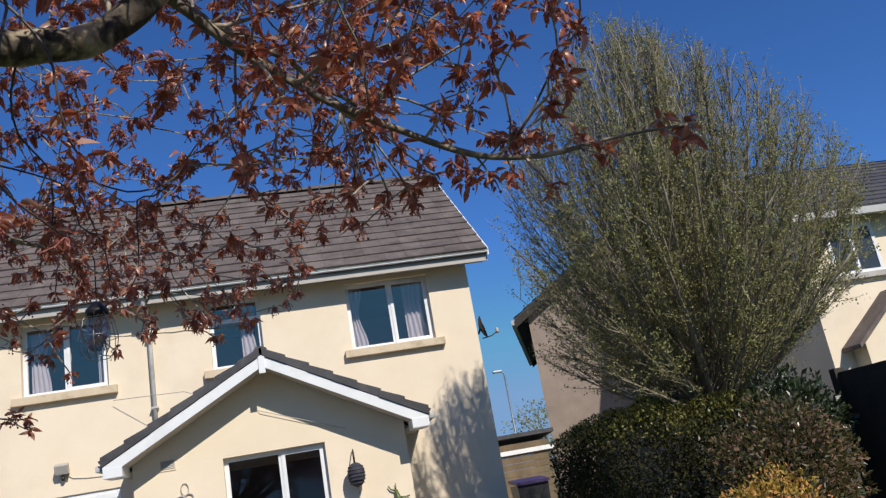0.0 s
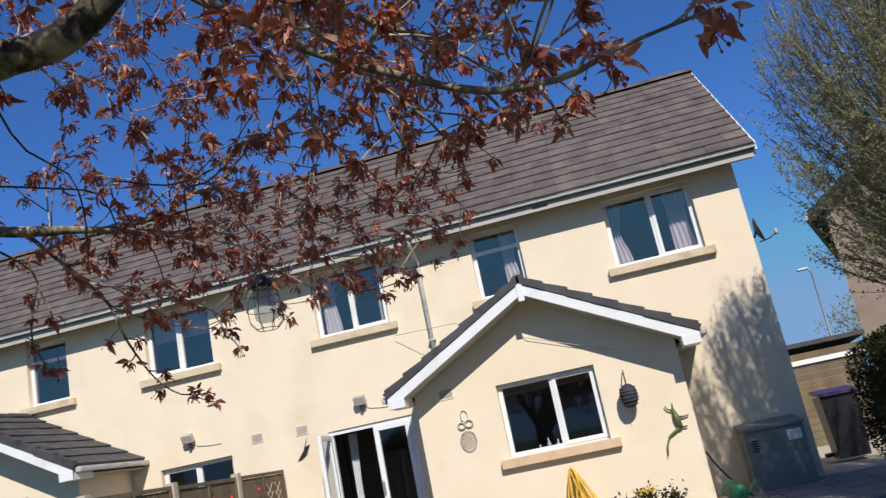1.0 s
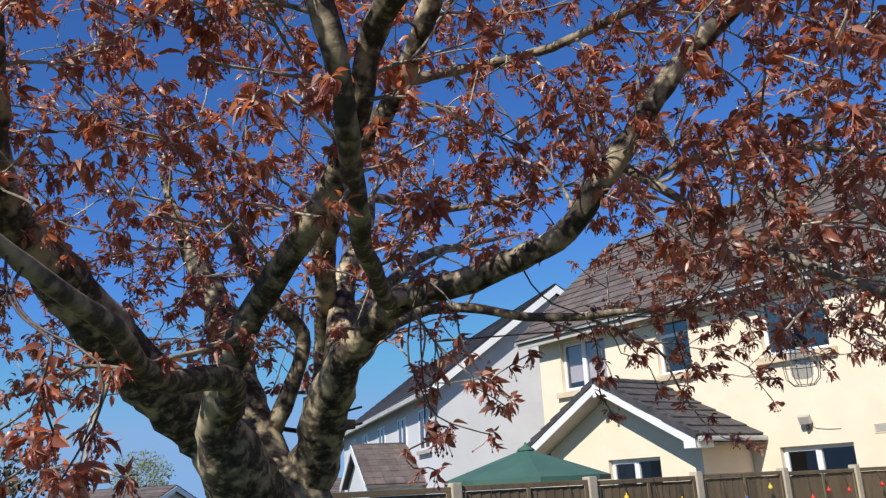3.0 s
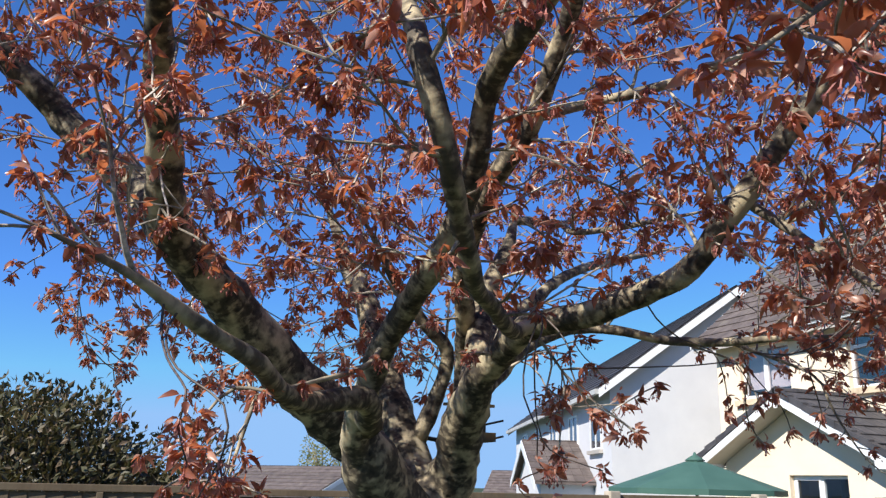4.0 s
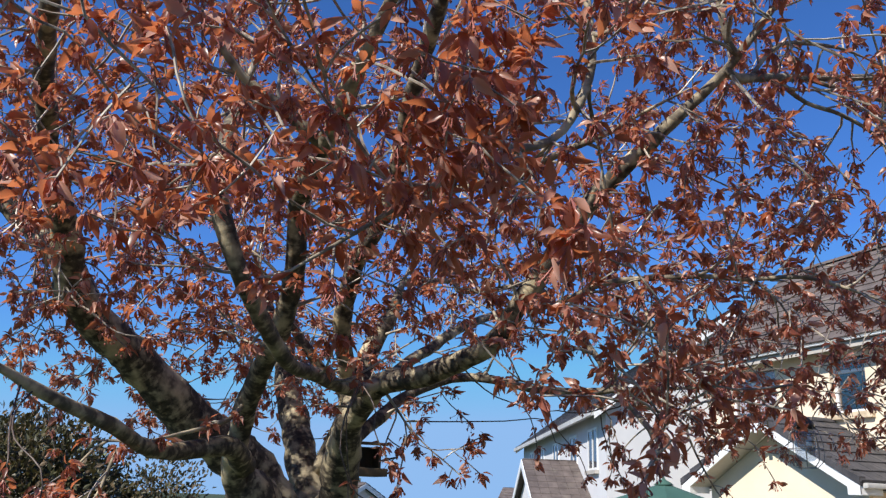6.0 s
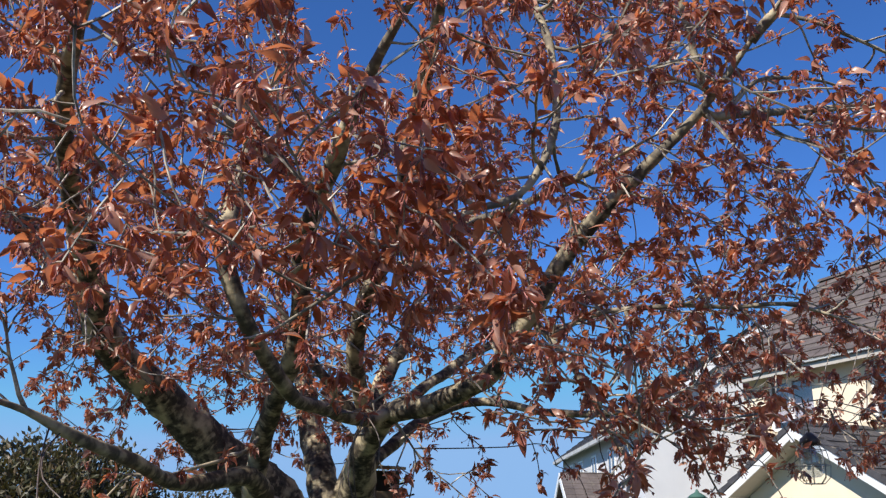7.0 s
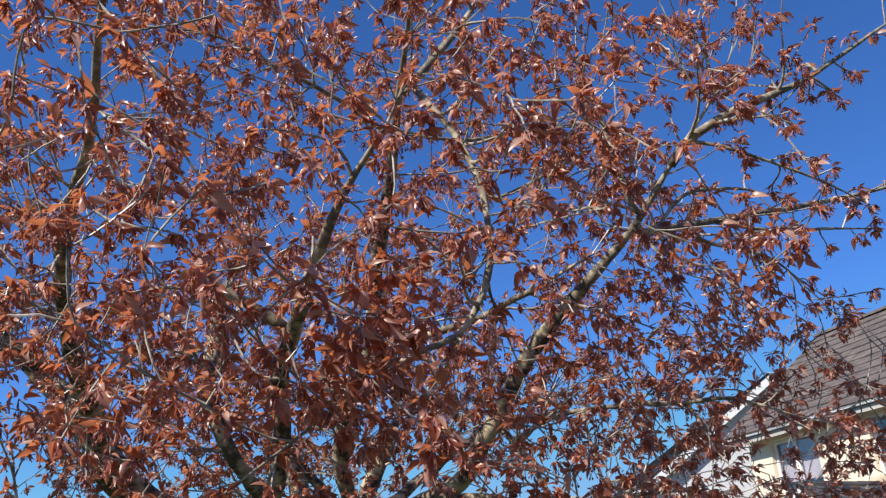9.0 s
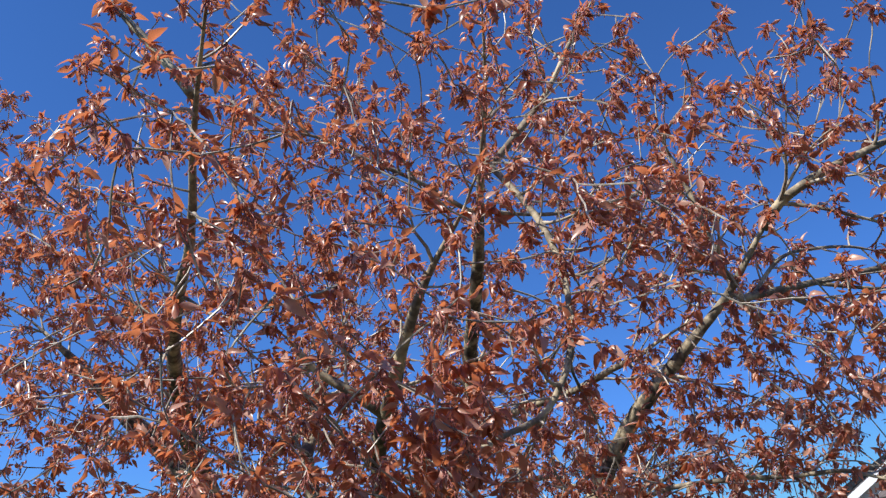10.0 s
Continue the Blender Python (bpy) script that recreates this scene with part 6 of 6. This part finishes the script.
PLUM_LIMBS["twig_patio"] = [(-4.5, -10.85, 2.37, 0.008), (-4.7, -10.17, 2.31, 0.0072), (-4.67, -10.12, 2.21, 0.0063), (-4.66, -10.08, 2.12, 0.0055), (-4.58, -10.03, 1.94, 0.0047), (-4.48, -10.01, 1.85, 0.0038), (-4.37, -10.0, 1.83, 0.003)]
PLUM_LIMBS["twig_bare"] = [(-4.64, -11.01, 2.38, 0.005), (-4.63, -10.65, 2.3, 0.0043), (-4.68, -10.6, 2.18, 0.0035), (-4.73, -10.55, 2.08, 0.0027), (-4.71, -10.5, 1.97, 0.002)]
PLUM_LIMBS["twig_high"] = [(-3.46, -11.60, 2.50, 0.010), (-3.43, -11.45, 2.58, 0.010), (-3.37, -11.35, 2.60, 0.010), (-3.24, -11.20, 2.60, 0.009), (-3.15, -11.05, 2.59, 0.008), (-3.05, -10.93, 2.59, 0.007), (-2.97, -10.83, 2.55, 0.006), (-2.88, -10.74, 2.49, 0.005), (-2.78, -10.64, 2.44, 0.004)]
PLUM_LIMBS["twig_fork"] = [(-3.37, -11.35, 2.60, 0.007), (-3.27, -11.38, 2.46, 0.006), (-3.16, -11.42, 2.34, 0.005), (-3.06, -11.46, 2.22, 0.004)]
PLUM_LIMBS["arm_out"] = [(-2.76, -11.21, 3.38, 0.018), (-2.68, -11.18, 3.44, 0.017), (-2.60, -11.13, 3.47, 0.016), (-2.56, -11.05, 3.515, 0.015), (-2.53, -10.93, 3.57, 0.014), (-2.50, -10.84, 3.61, 0.012), (-2.47, -10.76, 3.65, 0.010), (-2.42, -10.59, 3.77, 0.008), (-2.38, -10.42, 3.89, 0.006), (-2.34, -10.26, 4.00, 0.004)]
PLUM_LIMBS["twig_out"] = [(-2.68, -11.18, 3.44, 0.008), (-2.62, -11.09, 3.40, 0.007), (-2.60, -10.91, 3.35, 0.006), (-2.58, -10.70, 3.285, 0.005), (-2.56, -10.53, 3.20, 0.004)]
PLUM_LIMBS["twig_bow"] = [(-2.93, -11.20, 3.19, 0.008), (-2.97, -11.02, 3.376, 0.008), (-2.98, -10.87, 3.43, 0.007), (-2.98, -10.70, 3.45, 0.006), (-2.97, -10.51, 3.42, 0.004)]
PLUM_LIMBS["twig_under"] = [(-2.94, -11.07, 3.22, 0.009), (-2.95, -10.94, 3.17, 0.008), (-2.95, -10.78, 3.16, 0.007), (-2.95, -10.64, 3.12, 0.006), (-2.95, -10.52, 3.02, 0.004)]
PLUM_LIMBS["twig_low_out"] = [(-2.96, -10.89, 3.27, 0.008), (-2.95, -10.60, 3.26, 0.007), (-2.95, -10.35, 3.295, 0.006), (-2.95, -10.10, 3.32, 0.004)]


def spread_points():
    """Where leaf clusters sit: scattered through the crown, thicker outwards, kept off the walked strip below it."""
    rnd = random.Random(77)
    cells, out = {}, []
    def free(p, gap):
        k = tuple(int(math.floor(c / 0.2)) for c in p)
        for dx in (-1, 0, 1):
            for dy in (-1, 0, 1):
                for dz in (-1, 0, 1):
                    for q in cells.get((k[0] + dx, k[1] + dy, k[2] + dz), ()):
                        if (p - q).length < gap:
                            return False
        cells.setdefault(k, []).append(p)
        return True
    a, b = Vector((-3.5, -13.6, 1.25)), Vector((0.1, -12.8, 2.0))
    def clear(p):
        t = max(0, min(1, (p - a).dot(b - a) / (b - a).length_squared))
        return (p - a.lerp(b, t)).length > 0.62
    sparse, dense = [], []
    for c, r, count, gap in CROWN:
        c, made, tries = Vector(c), 0, 0
        out = dense if max(r) < 0.37 else sparse
        while made < count and tries < count * 30:
            tries += 1
            d = random_dir(rnd)
            q = rnd.random() ** (1 / 2.6)
            p = c + Vector((d.x * r[0], d.y * r[1], d.z * r[2])) * q
            if (out is sparse and noise.noise(p * 1.9) < (0.0 if p.z > 2.9 else -0.12)) or p.z < 1.45 or not clear(p) or not free(p, gap):
                continue
            out.append(p)
            made += 1
    return sparse, dense


# hanging sprays below the crown, from the wood down to the leafy end
SPRIGS = [
    [(-3.71, -12.24, 2.10), (-3.75, -12.21, 1.93), (-3.74, -12.18, 1.86), (-3.71, -12.12, 1.83), (-3.68, -12.06, 1.81)],
    [(-3.66, -12.16, 2.06), (-3.66, -12.13, 2.00), (-3.65, -12.10, 1.95), (-3.64, -12.08, 1.94)],
    [(-3.75, -12.21, 1.91), (-3.77, -12.20, 1.84), (-3.76, -12.18, 1.81), (-3.75, -12.16, 1.81)],
    [(-3.81, -12.23, 1.78), (-3.81, -12.21, 1.74), (-3.79, -12.18, 1.74), (-3.78, -12.16, 1.73)],
    [(-3.28, -13.16, 1.91), (-3.29, -13.16, 1.88), (-3.31, -13.16, 1.84), (-3.32, -13.14, 1.79)],
    [(-3.31, -13.09, 1.89), (-3.32, -13.08, 1.82), (-3.35, -13.09, 1.78), (-3.38, -13.11, 1.73)],
    [(-3.85, -11.52, 2.19), (-3.85, -11.48, 2.12), (-3.86, -11.46, 2.05), (-3.87, -11.45, 2.00)],
    [(-3.80, -11.44, 2.18), (-3.79, -11.40, 2.10), (-3.77, -11.33, 2.02), (-3.77, -11.30, 1.95)],
    [(-3.82, -11.45, 2.15), (-3.81, -11.41, 2.07), (-3.78, -11.36, 2.06), (-3.77, -11.34, 2.06)],
    [(-3.69, -11.29, 2.17), (-3.70, -11.26, 2.07), (-3.71, -11.23, 2.00), (-3.73, -11.23, 1.95)],
]

# crown regions: centre, radii, clusters, least gap
CROWN = [
    ((-3.7, -12.3, 3.4), (1.55, 1.85, 1.2), 1900, 0.09),      # the main dome
    ((-3.8, -10.7, 2.72), (1.0, 1.15, 0.5), 330, 0.11),       # towards the house
    ((-2.75, -11.4, 3.2), (0.6, 0.6, 0.7), 200, 0.09),        # along the lit bough
    ((-2.3, -12.6, 3.15), (0.6, 0.95, 0.5), 300, 0.09),       # over the walk
    ((-2.95, -11.60, 2.35), (0.65, 0.45, 0.36), 150, 0.08),     # along the drooping bough
    ((-5.2, -12.4, 3.2), (1.1, 1.8, 1.0), 430, 0.10),         # back
    ((-4.0, -9.9, 2.45), (0.9, 0.7, 0.4), 70, 0.14),          # hanging ends by the house
    ((-2.24, -12.47, 2.53), (0.12, 0.12, 0.17), 32, 0.04),    # a thick near spray
    ((-2.10, -12.37, 2.25), (0.05, 0.05, 0.07), 7, 0.03),     # a small dark spray under it
    ((-2.44, -12.55, 2.42), (0.22, 0.36, 0.14), 46, 0.065),   # bough that reaches over the walk
    ((-3.80, -13.00, 1.745), (0.07, 0.05, 0.035), 7, 0.03),   # near tuft under the low bough
    ((-3.90, -13.05, 1.82), (0.05, 0.04, 0.03), 4, 0.03),     # another beside it
    ((-2.42, -13.02, 2.34), (0.16, 0.18, 0.10), 20, 0.06),    # its low end
    ((-2.5, -12.9, 2.72), (0.6, 0.5, 0.34), 130, 0.09),       # low over the walk
    ((-5.52, -12.66, 2.56), (0.9, 0.9, 0.5), 150, 0.12),      # thin growth behind the trunk
    ((-4.27, -11.79, 2.15), (0.55, 0.5, 0.32), 16, 0.11),     # under the low bough
    ((-5.55, -12.02, 2.52), (0.5, 0.7, 0.4), 70, 0.12),       # between the stems
    ((-4.35, -14.0, 3.4), (1.0, 0.95, 0.9), 320, 0.09),       # sunward side
    ((-4.5, -14.7, 4.2), (0.8, 0.8, 0.8), 240, 0.09),         # sunward top, unseen, added to shade the left limb
    ((-2.5, -10.95, 3.9), (0.35, 0.6, 0.45), 130, 0.09),      # upright shoots on the lit arm
    ((-3.3, -14.2, 2.3), (1.0, 0.6, 0.6), 50, 0.14),          # low boughs
]


SPRAY = Vector((-2.24, -12.47, 2.53))
BOUGH = Vector((-2.44, -12.65, 2.42))


def leaf_shape(length, ratio, fold, curl):
    """A pointed oval leaf with a short stalk, folded on its midrib and curling down; along +y, its face to +z."""
    v = [(0, 0, 0), (0, 0.18 * length, 0)]
    st = ((0.32, 0.62), (0.55, 1.0), (0.8, 0.62))
    w = length * ratio / 2
    for s, q in st:
        y, drop = s * length, -curl * length * (s - 0.18) ** 2
        v += [(-w * q, y, drop + w * q * fold), (0, y, drop), (w * q, y, drop + w * q * fold)]
    v.append((0, length, -curl * length * 0.67))
    f = [(1, 3, 2), (1, 4, 3), (2, 3, 6, 5), (3, 4, 7, 6), (5, 6, 9, 8), (6, 7, 10, 9), (8, 9, 11), (9, 10, 11)]
    return v, f


def make_plum_tree():
    rnd = random.Random(31)
    tree = thing("red_leaved_plum_tree", (-4.93, -12.03, 0), "spreading plum tree with dark banded bark and coppery red young leaves", "tree")
    loc = tree.location
    nodes, dirs, rad, thin = [], [], [], []
    for name, spine in PLUM_LIMBS.items():
        path = smooth_path(spine, 0.04)
        pts = [Vector(p[:3]) for p in path]
        m = len(path)
        rr = [max(0.003, p[3]) if name == "trunk" else max(0.003, p[3] * min(1.0, 0.3 + 2.4 * (1 - k / m))) for k, p in enumerate(path)]
        for i, p in enumerate(pts):
            wob = noise.noise_vector(p * 5.0) * min(0.02, rr[i] * 0.35)
            pts[i] = p + wob
            rr[i] *= 1 + 0.10 * noise.noise(p * 11.0)
        sides = 18 if rr[0] > 0.1 else 12 if rr[0] > 0.03 else 8
        v, f, uv = sweep(pts, rr, sides)
        for i, q in enumerate(v):
            c = pts[min(i // sides, len(pts) - 1)]
            v[i] = q + (q - c) * (0.16 * noise.noise(q * 24.0) + 0.08 * noise.noise(q * 60.0))
        ob = mesh_object("trunk" if name == "trunk" else "limb", [q - loc for q in v], f, BARK, True)
        at = ob.data.attributes.new("along", 'FLOAT_VECTOR', 'POINT')
        at.data.foreach_set("vector", [c for i, q in enumerate(uv) for c in (q[0], q[1], rr[min(i // sides, len(rr) - 1)])])
        ob.parent = tree
        first = next((k for k, r in enumerate(rr) if r < 0.017), len(rr))
        if len(rr) - first > 4:
            thin.append((pts[first:], rr[first:]))
        for k, (p, r) in enumerate(zip(pts, rr)):
            if r < 0.06 and p.z > 1.9:
                nodes.append(p)
                dirs.append((pts[min(k + 1, len(pts) - 1)] - pts[max(k - 1, 0)]).normalized())
                rad.append(r)
    # side branches to widely spaced places in the crown, nearest first; each leaves its parent at an easy angle
    sparse, dense = spread_points()
    cap = len(nodes) + 60000
    P, Dv, Rr = np.zeros((cap, 3)), np.zeros((cap, 3)), np.zeros(cap)
    P[:len(nodes)], Dv[:len(nodes)], Rr[:len(nodes)] = [tuple(p) for p in nodes], [tuple(d) for d in dirs], rad
    n = len(nodes)
    base = P[:n].copy()
    tv, tf, ends = [], [], []

    def twig(points, r0, r1, sides):
        m = len(points)
        a, b, _ = sweep(points, [r0 + (r1 - r0) * (j / (m - 1)) ** 0.75 for j in range(m)], sides, cap=False)
        k = len(tv)
        tv.extend(a)
        tf.extend(tuple(k + j for j in c) for c in b)

    def arc(p0, t0, p3, step, droop):
        """A smooth shoot from p0, leaving along t0, to p3, its end bowed down by droop."""
        L = (p3 - p0).length
        m0, m1 = t0 * L * 0.9, ((p3 - p0).normalized() + Vector((0, 0, -droop))) * L * 0.8
        out = []
        for j in range(max(4, int(L / step)) + 1):
            u = j / max(4, int(L / step))
            q = p0 * (2 * u ** 3 - 3 * u * u + 1) + m0 * (u ** 3 - 2 * u * u + u) + p3 * (3 * u * u - 2 * u ** 3) + m1 * (u ** 3 - u * u)
            out.append(q + noise.noise_vector(q * 14.0) * (0.008 * math.sin(math.pi * u)))
        return out

    def clothe(pts, rr, start):
        """Side shoots and spurs with tufts of leaves, in turn to either side of a branch."""
        m = len(pts)
        run = [0.0]
        for a, b in zip(pts, pts[1:]):
            run.append(run[-1] + (b - a).length)
        L, j = run[-1], 0
        s, side = start + rnd.uniform(0, 0.05), random_dir(rnd)
        while s < L:
            while j < m - 2 and run[j] < s:
                j += 1
            k = max(1, j)
            c, t = pts[k], (pts[min(k + 1, m - 1)] - pts[k - 1]).normalized()
            side = (-(side - t * side.dot(t)).normalized() + random_dir(rnd) * 0.5).normalized()
            ls = (rnd.uniform(0.02, 0.09) if rnd.random() < 0.6 else rnd.uniform(0.09, 0.26)) * (1.15 - 0.5 * s / L)
            e = c + (t * 0.6 + side * 0.75 + Vector((0, 0, 0.12))).normalized() * ls
            sp = arc(c, (t * 0.5 + side * 0.8).normalized(), e, 0.04, rnd.uniform(-0.2, 0.25))
            twig(sp, min(rr[k] * 0.8, 0.0044), 0.0026, 4)
            ends.append((e, (e - c).normalized(), rnd.uniform(0.8, 1.3), 1.0))
            if ls > 0.16:
                ends.append((sp[len(sp) // 2], side, 0.6, 0.9))
            s += rnd.uniform(0.05, 0.12)

    for pts, rr in thin:
        clothe(pts, rr, 0.05)
        ends.append((pts[-1], (pts[-1] - pts[-2]).normalized(), 1.1, 1.0))
    picked, grid = [], {}
    for q in rnd.sample(sparse, len(sparse)):
        key = tuple(int(math.floor(c / 0.142)) for c in q)
        if all((q - w).length > 0.142 for dx in (-1, 0, 1) for dy in (-1, 0, 1) for dz in (-1, 0, 1) for w in grid.get((key[0] + dx, key[1] + dy, key[2] + dz), ())):
            grid.setdefault(key, []).append(q)
            picked.append(q)
    picked.sort(key=lambda q: float(np.min(np.sum((base - np.array(q)) ** 2, axis=1))))
    for nb, q in enumerate(picked):
        away = np.array(q) - P[:n]
        far = np.sqrt(np.sum(away ** 2, axis=1)) + 1e-6
        turn = np.sum(away * Dv[:n], axis=1) / far
        i = int(np.argmin(far * (1.9 - 0.9 * turn) * (1.0 + 0.5 * (Rr[:n] < 0.004))))
        p0, L = Vector(P[i]), float(far[i])
        if L < 0.07:
            continue
        t0 = (Vector(Dv[i]) * 0.6 + (q - p0).normalized() * 0.7 + random_dir(rnd) * 0.15).normalized()
        pts = arc(p0, t0, q, 0.05, rnd.uniform(-0.15, 0.3))
        m = len(pts)
        r0 = min(Rr[i] * 0.75, 0.0060 + 0.0125 * min(L, 1.1))
        rr = [r0 + (0.0030 - r0) * (j / (m - 1)) ** 0.8 for j in range(m)]
        if nb < 290:
            a, b, _ = sweep(pts, rr, 6)
            ob = mesh_object("branch", [w - loc for w in a], b, BRANCH, True)
            ob.parent = tree
        else:
            twig(pts, r0, 0.0030, 5)
        for j in range(2, m):
            P[n], Dv[n], Rr[n] = pts[j], (pts[j] - pts[j - 1]).normalized(), max(0.003, rr[j])
            n += 1
        d = (pts[-1] - pts[-2]).normalized()
        ends.append((pts[-1], d, 1.15, 1.0))
        clothe(pts, rr, 0.10)
    # thick sprays: each tuft on a twig of its own
    for q in dense:
        i = int(np.argmin(np.sum((P[:n] - np.array(q)) ** 2, axis=1)))
        p0 = Vector(P[i])
        if (q - p0).length < 0.02:
            continue
        pts = arc(p0, (q - p0 + random_dir(rnd) * 0.3 * (q - p0).length).normalized(), q, 0.04, 0.2)
        twig(pts, min(Rr[i] * 0.75, 0.004), 0.0018, 4)
        for j in range(2, len(pts)):
            P[n], Dv[n], Rr[n] = pts[j], (pts[j] - pts[j - 1]).normalized(), 0.0026
            n += 1
        big = 1.2 if (q - SPRAY).length < 0.26 else 1.15 if (q - BOUGH).length < 0.55 else 1.05
        ends.append((pts[-1], (pts[-1] - pts[-2]).normalized(), 1.0, big))
    for sp in SPRIGS:
        gap = np.abs(P[:n] - np.array(sp[0]))
        i = int(np.argmin(np.hypot(gap[:, 0], gap[:, 1]) + 1.4 * gap[:, 2]))
        p0, p1 = Vector(P[i]), Vector(sp[0])
        side = random_dir(rnd)
        lead = [p0.lerp(p1, u) + side * (0.16 * (p1 - p0).length * math.sin(math.pi * u)) for u in (0.3, 0.65)]
        pts = [Vector(c[:3]) for c in smooth_path([tuple(p0), *(tuple(q) for q in lead), *sp], 0.04)]
        m = len(pts)
        a, b, _ = sweep(pts, [0.0030 - 0.0014 * j / m for j in range(m)], 5)
        ob = mesh_object("hanging_twig", [w - loc for w in a], b, DARKTWIG, True)
        ob.parent = tree
        d = (pts[-1] - pts[-2]).normalized()
        for s, w in ((1.0, 1.2), (0.85, 0.8), (0.7, 0.4)):
            ends.append((pts[int(s * (m - 1))], d, w * 0.9, 0.85))
    stuff(tree, "twig_growth", tv, tf, TWIG)
    # leaves
    shapes = [leaf_shape(1.0, 0.38, 0.6, 0.4), leaf_shape(1.0, 0.30, 1.0, 0.7), leaf_shape(1.0, 0.44, 0.5, 1.0)]
    metas = []
    for v, f in shapes:
        me = bpy.data.meshes.new("leaf")
        me.from_pydata(v, [], f)
        me.materials.append(PLUM)
        me.polygons.foreach_set("use_smooth", [True] * len(me.polygons))
        metas.append(me)
    lv, lf, sv, sf = [], [], [], []
    crown = new("crown")
    crown.parent = tree
    single = 0
    for p, d, w, big in ends:
        count = int(round(rnd.uniform(6.8, 11.6) * w)) + 1
        tuft = (d * 0.5 + random_dir(rnd) * 0.5 + Vector((0, 0, -0.55))).normalized()
        for _ in range(count):
            out = (tuft * 0.55 + random_dir(rnd) * 0.8).normalized()
            face = (random_dir(rnd) * 0.9 + Vector((0.1, -0.3, 0.7))).normalized()
            xax = out.cross(face)
            if xax.length < 0.05:
                xax = out.orthogonal()
            xax.normalize()
            zax = xax.cross(out)
            s = big * (rnd.uniform(0.024, 0.046) if rnd.random() < 0.88 else rnd.uniform(0.046, 0.062))
            p_leaf = p + random_dir(rnd) * rnd.uniform(0, 0.016)
            m = Matrix((xax, out, zax)).transposed().to_4x4()
            m = Matrix.Translation(p_leaf) @ m @ Matrix.Scale(s, 4)
            j = rnd.randrange(3)
            if single < 290 and p.x > -2.35 and p.y < -11.9 and p.z < 3.3:
                ob = new("leaf", metas[j])
                ob.parent = crown
                ob.matrix_basis = Matrix.Translation(-loc) @ m
                single += 1
                continue
            v, f = shapes[j]
            kk = len(lv)
            lv.extend(m @ Vector(c) for c in v)
            lf.extend(tuple(kk + i for i in q) for q in f)
        # hanging stalks with small green-red fruit
        if rnd.random() < 0.7 and w > 0.45:
            for _ in range(rnd.randrange(4, 9)):
                L = rnd.uniform(0.02, 0.045)
                e = p + Vector((rnd.gauss(0, 0.014), rnd.gauss(0, 0.014), -L))
                a, b, _ = sweep([p, p.lerp(e, 0.5) + random_dir(rnd) * 0.004, e], 0.0011, 3, cap=False)
                kk = len(sv)
                sv.extend(a)
                sf.extend(tuple(kk + i for i in q) for q in b)
                r = rnd.uniform(0.003, 0.005)
                kk = len(sv)
                sv += [e + Vector(c) * r for c in ((1, 0, 0), (-1, 0, 0), (0, 1, 0), (0, -1, 0), (0, 0, 1), (0, 0, -1.4))]
                sf += [tuple(kk + i for i in q) for q in ((0, 2, 4), (2, 1, 4), (1, 3, 4), (3, 0, 4), (2, 0, 5), (1, 2, 5), (3, 1, 5), (0, 3, 5))]
    ob = stuff(tree, "foliage", lv, lf, PLUM)
    ob.data.polygons.foreach_set("use_smooth", [True] * len(ob.data.polygons))
    ob.parent = tree
    stuff(tree, "fruit_stalk", sv, sf, PLUMSTALK)


# ---- build ----
make_plum_tree()
make_extension(1)
make_extension(-1)
make_house(1)
make_house(-1)
make_far_houses()
make_hornbeam()
make_hedge()
make_shrub("red_tipped_shrub", (0.95, -6.15), (0.70, 0.6, 0.72), 0.84, PHOTLEAF, 8000, 0.056, "glossy green shrub with reddish young leaves", 51)
make_shrub("laurel_shrub", (1.58, -5.45), (0.56, 0.5, 0.64), 1.2, EVERLEAF, 3800, 0.075, "dark glossy evergreen shrub against the dark fence", 54)
make_shrub("golden_shrub", (0.26, -6.95), (0.52, 0.38, 0.50), 0.48, GOLDLEAF, 4200, 0.045, "low golden and orange leaved shrub", 52)
make_shrub("evergreen_shrub", (-9.9, -13.65), (1.35, 1.3, 1.3), 1.22, OLIVELEAF, 30000, 0.075, "tall dark evergreen shrub behind the fence", 53)
make_shrub("twiggy_shrub", (-9.5, -12.35), (0.55, 0.5, 0.95), 1.35, OLIVELEAF, 5200, 0.05, "thin twiggy olive-brown shrub beside the evergreen", 55, shell=0.2)
make_fence()
make_side_fence()
make_trellis()
make_baubles()
make_parasol()
make_lantern()
make_bird_feeder()
for lx in (-6.9, -10.0):
    make_flood_lamp(lx)
for vx, vy, vz in ((-8.0, 0.0, 2.25), (-8.8, 0.0, 2.28), (-5.2, -1.42, 2.22)):
    make_vent(vx, vy, vz)
make_wall_ornaments()
make_hose()
make_yard_things()
make_side_things()
make_far_trees()
make_pavement()
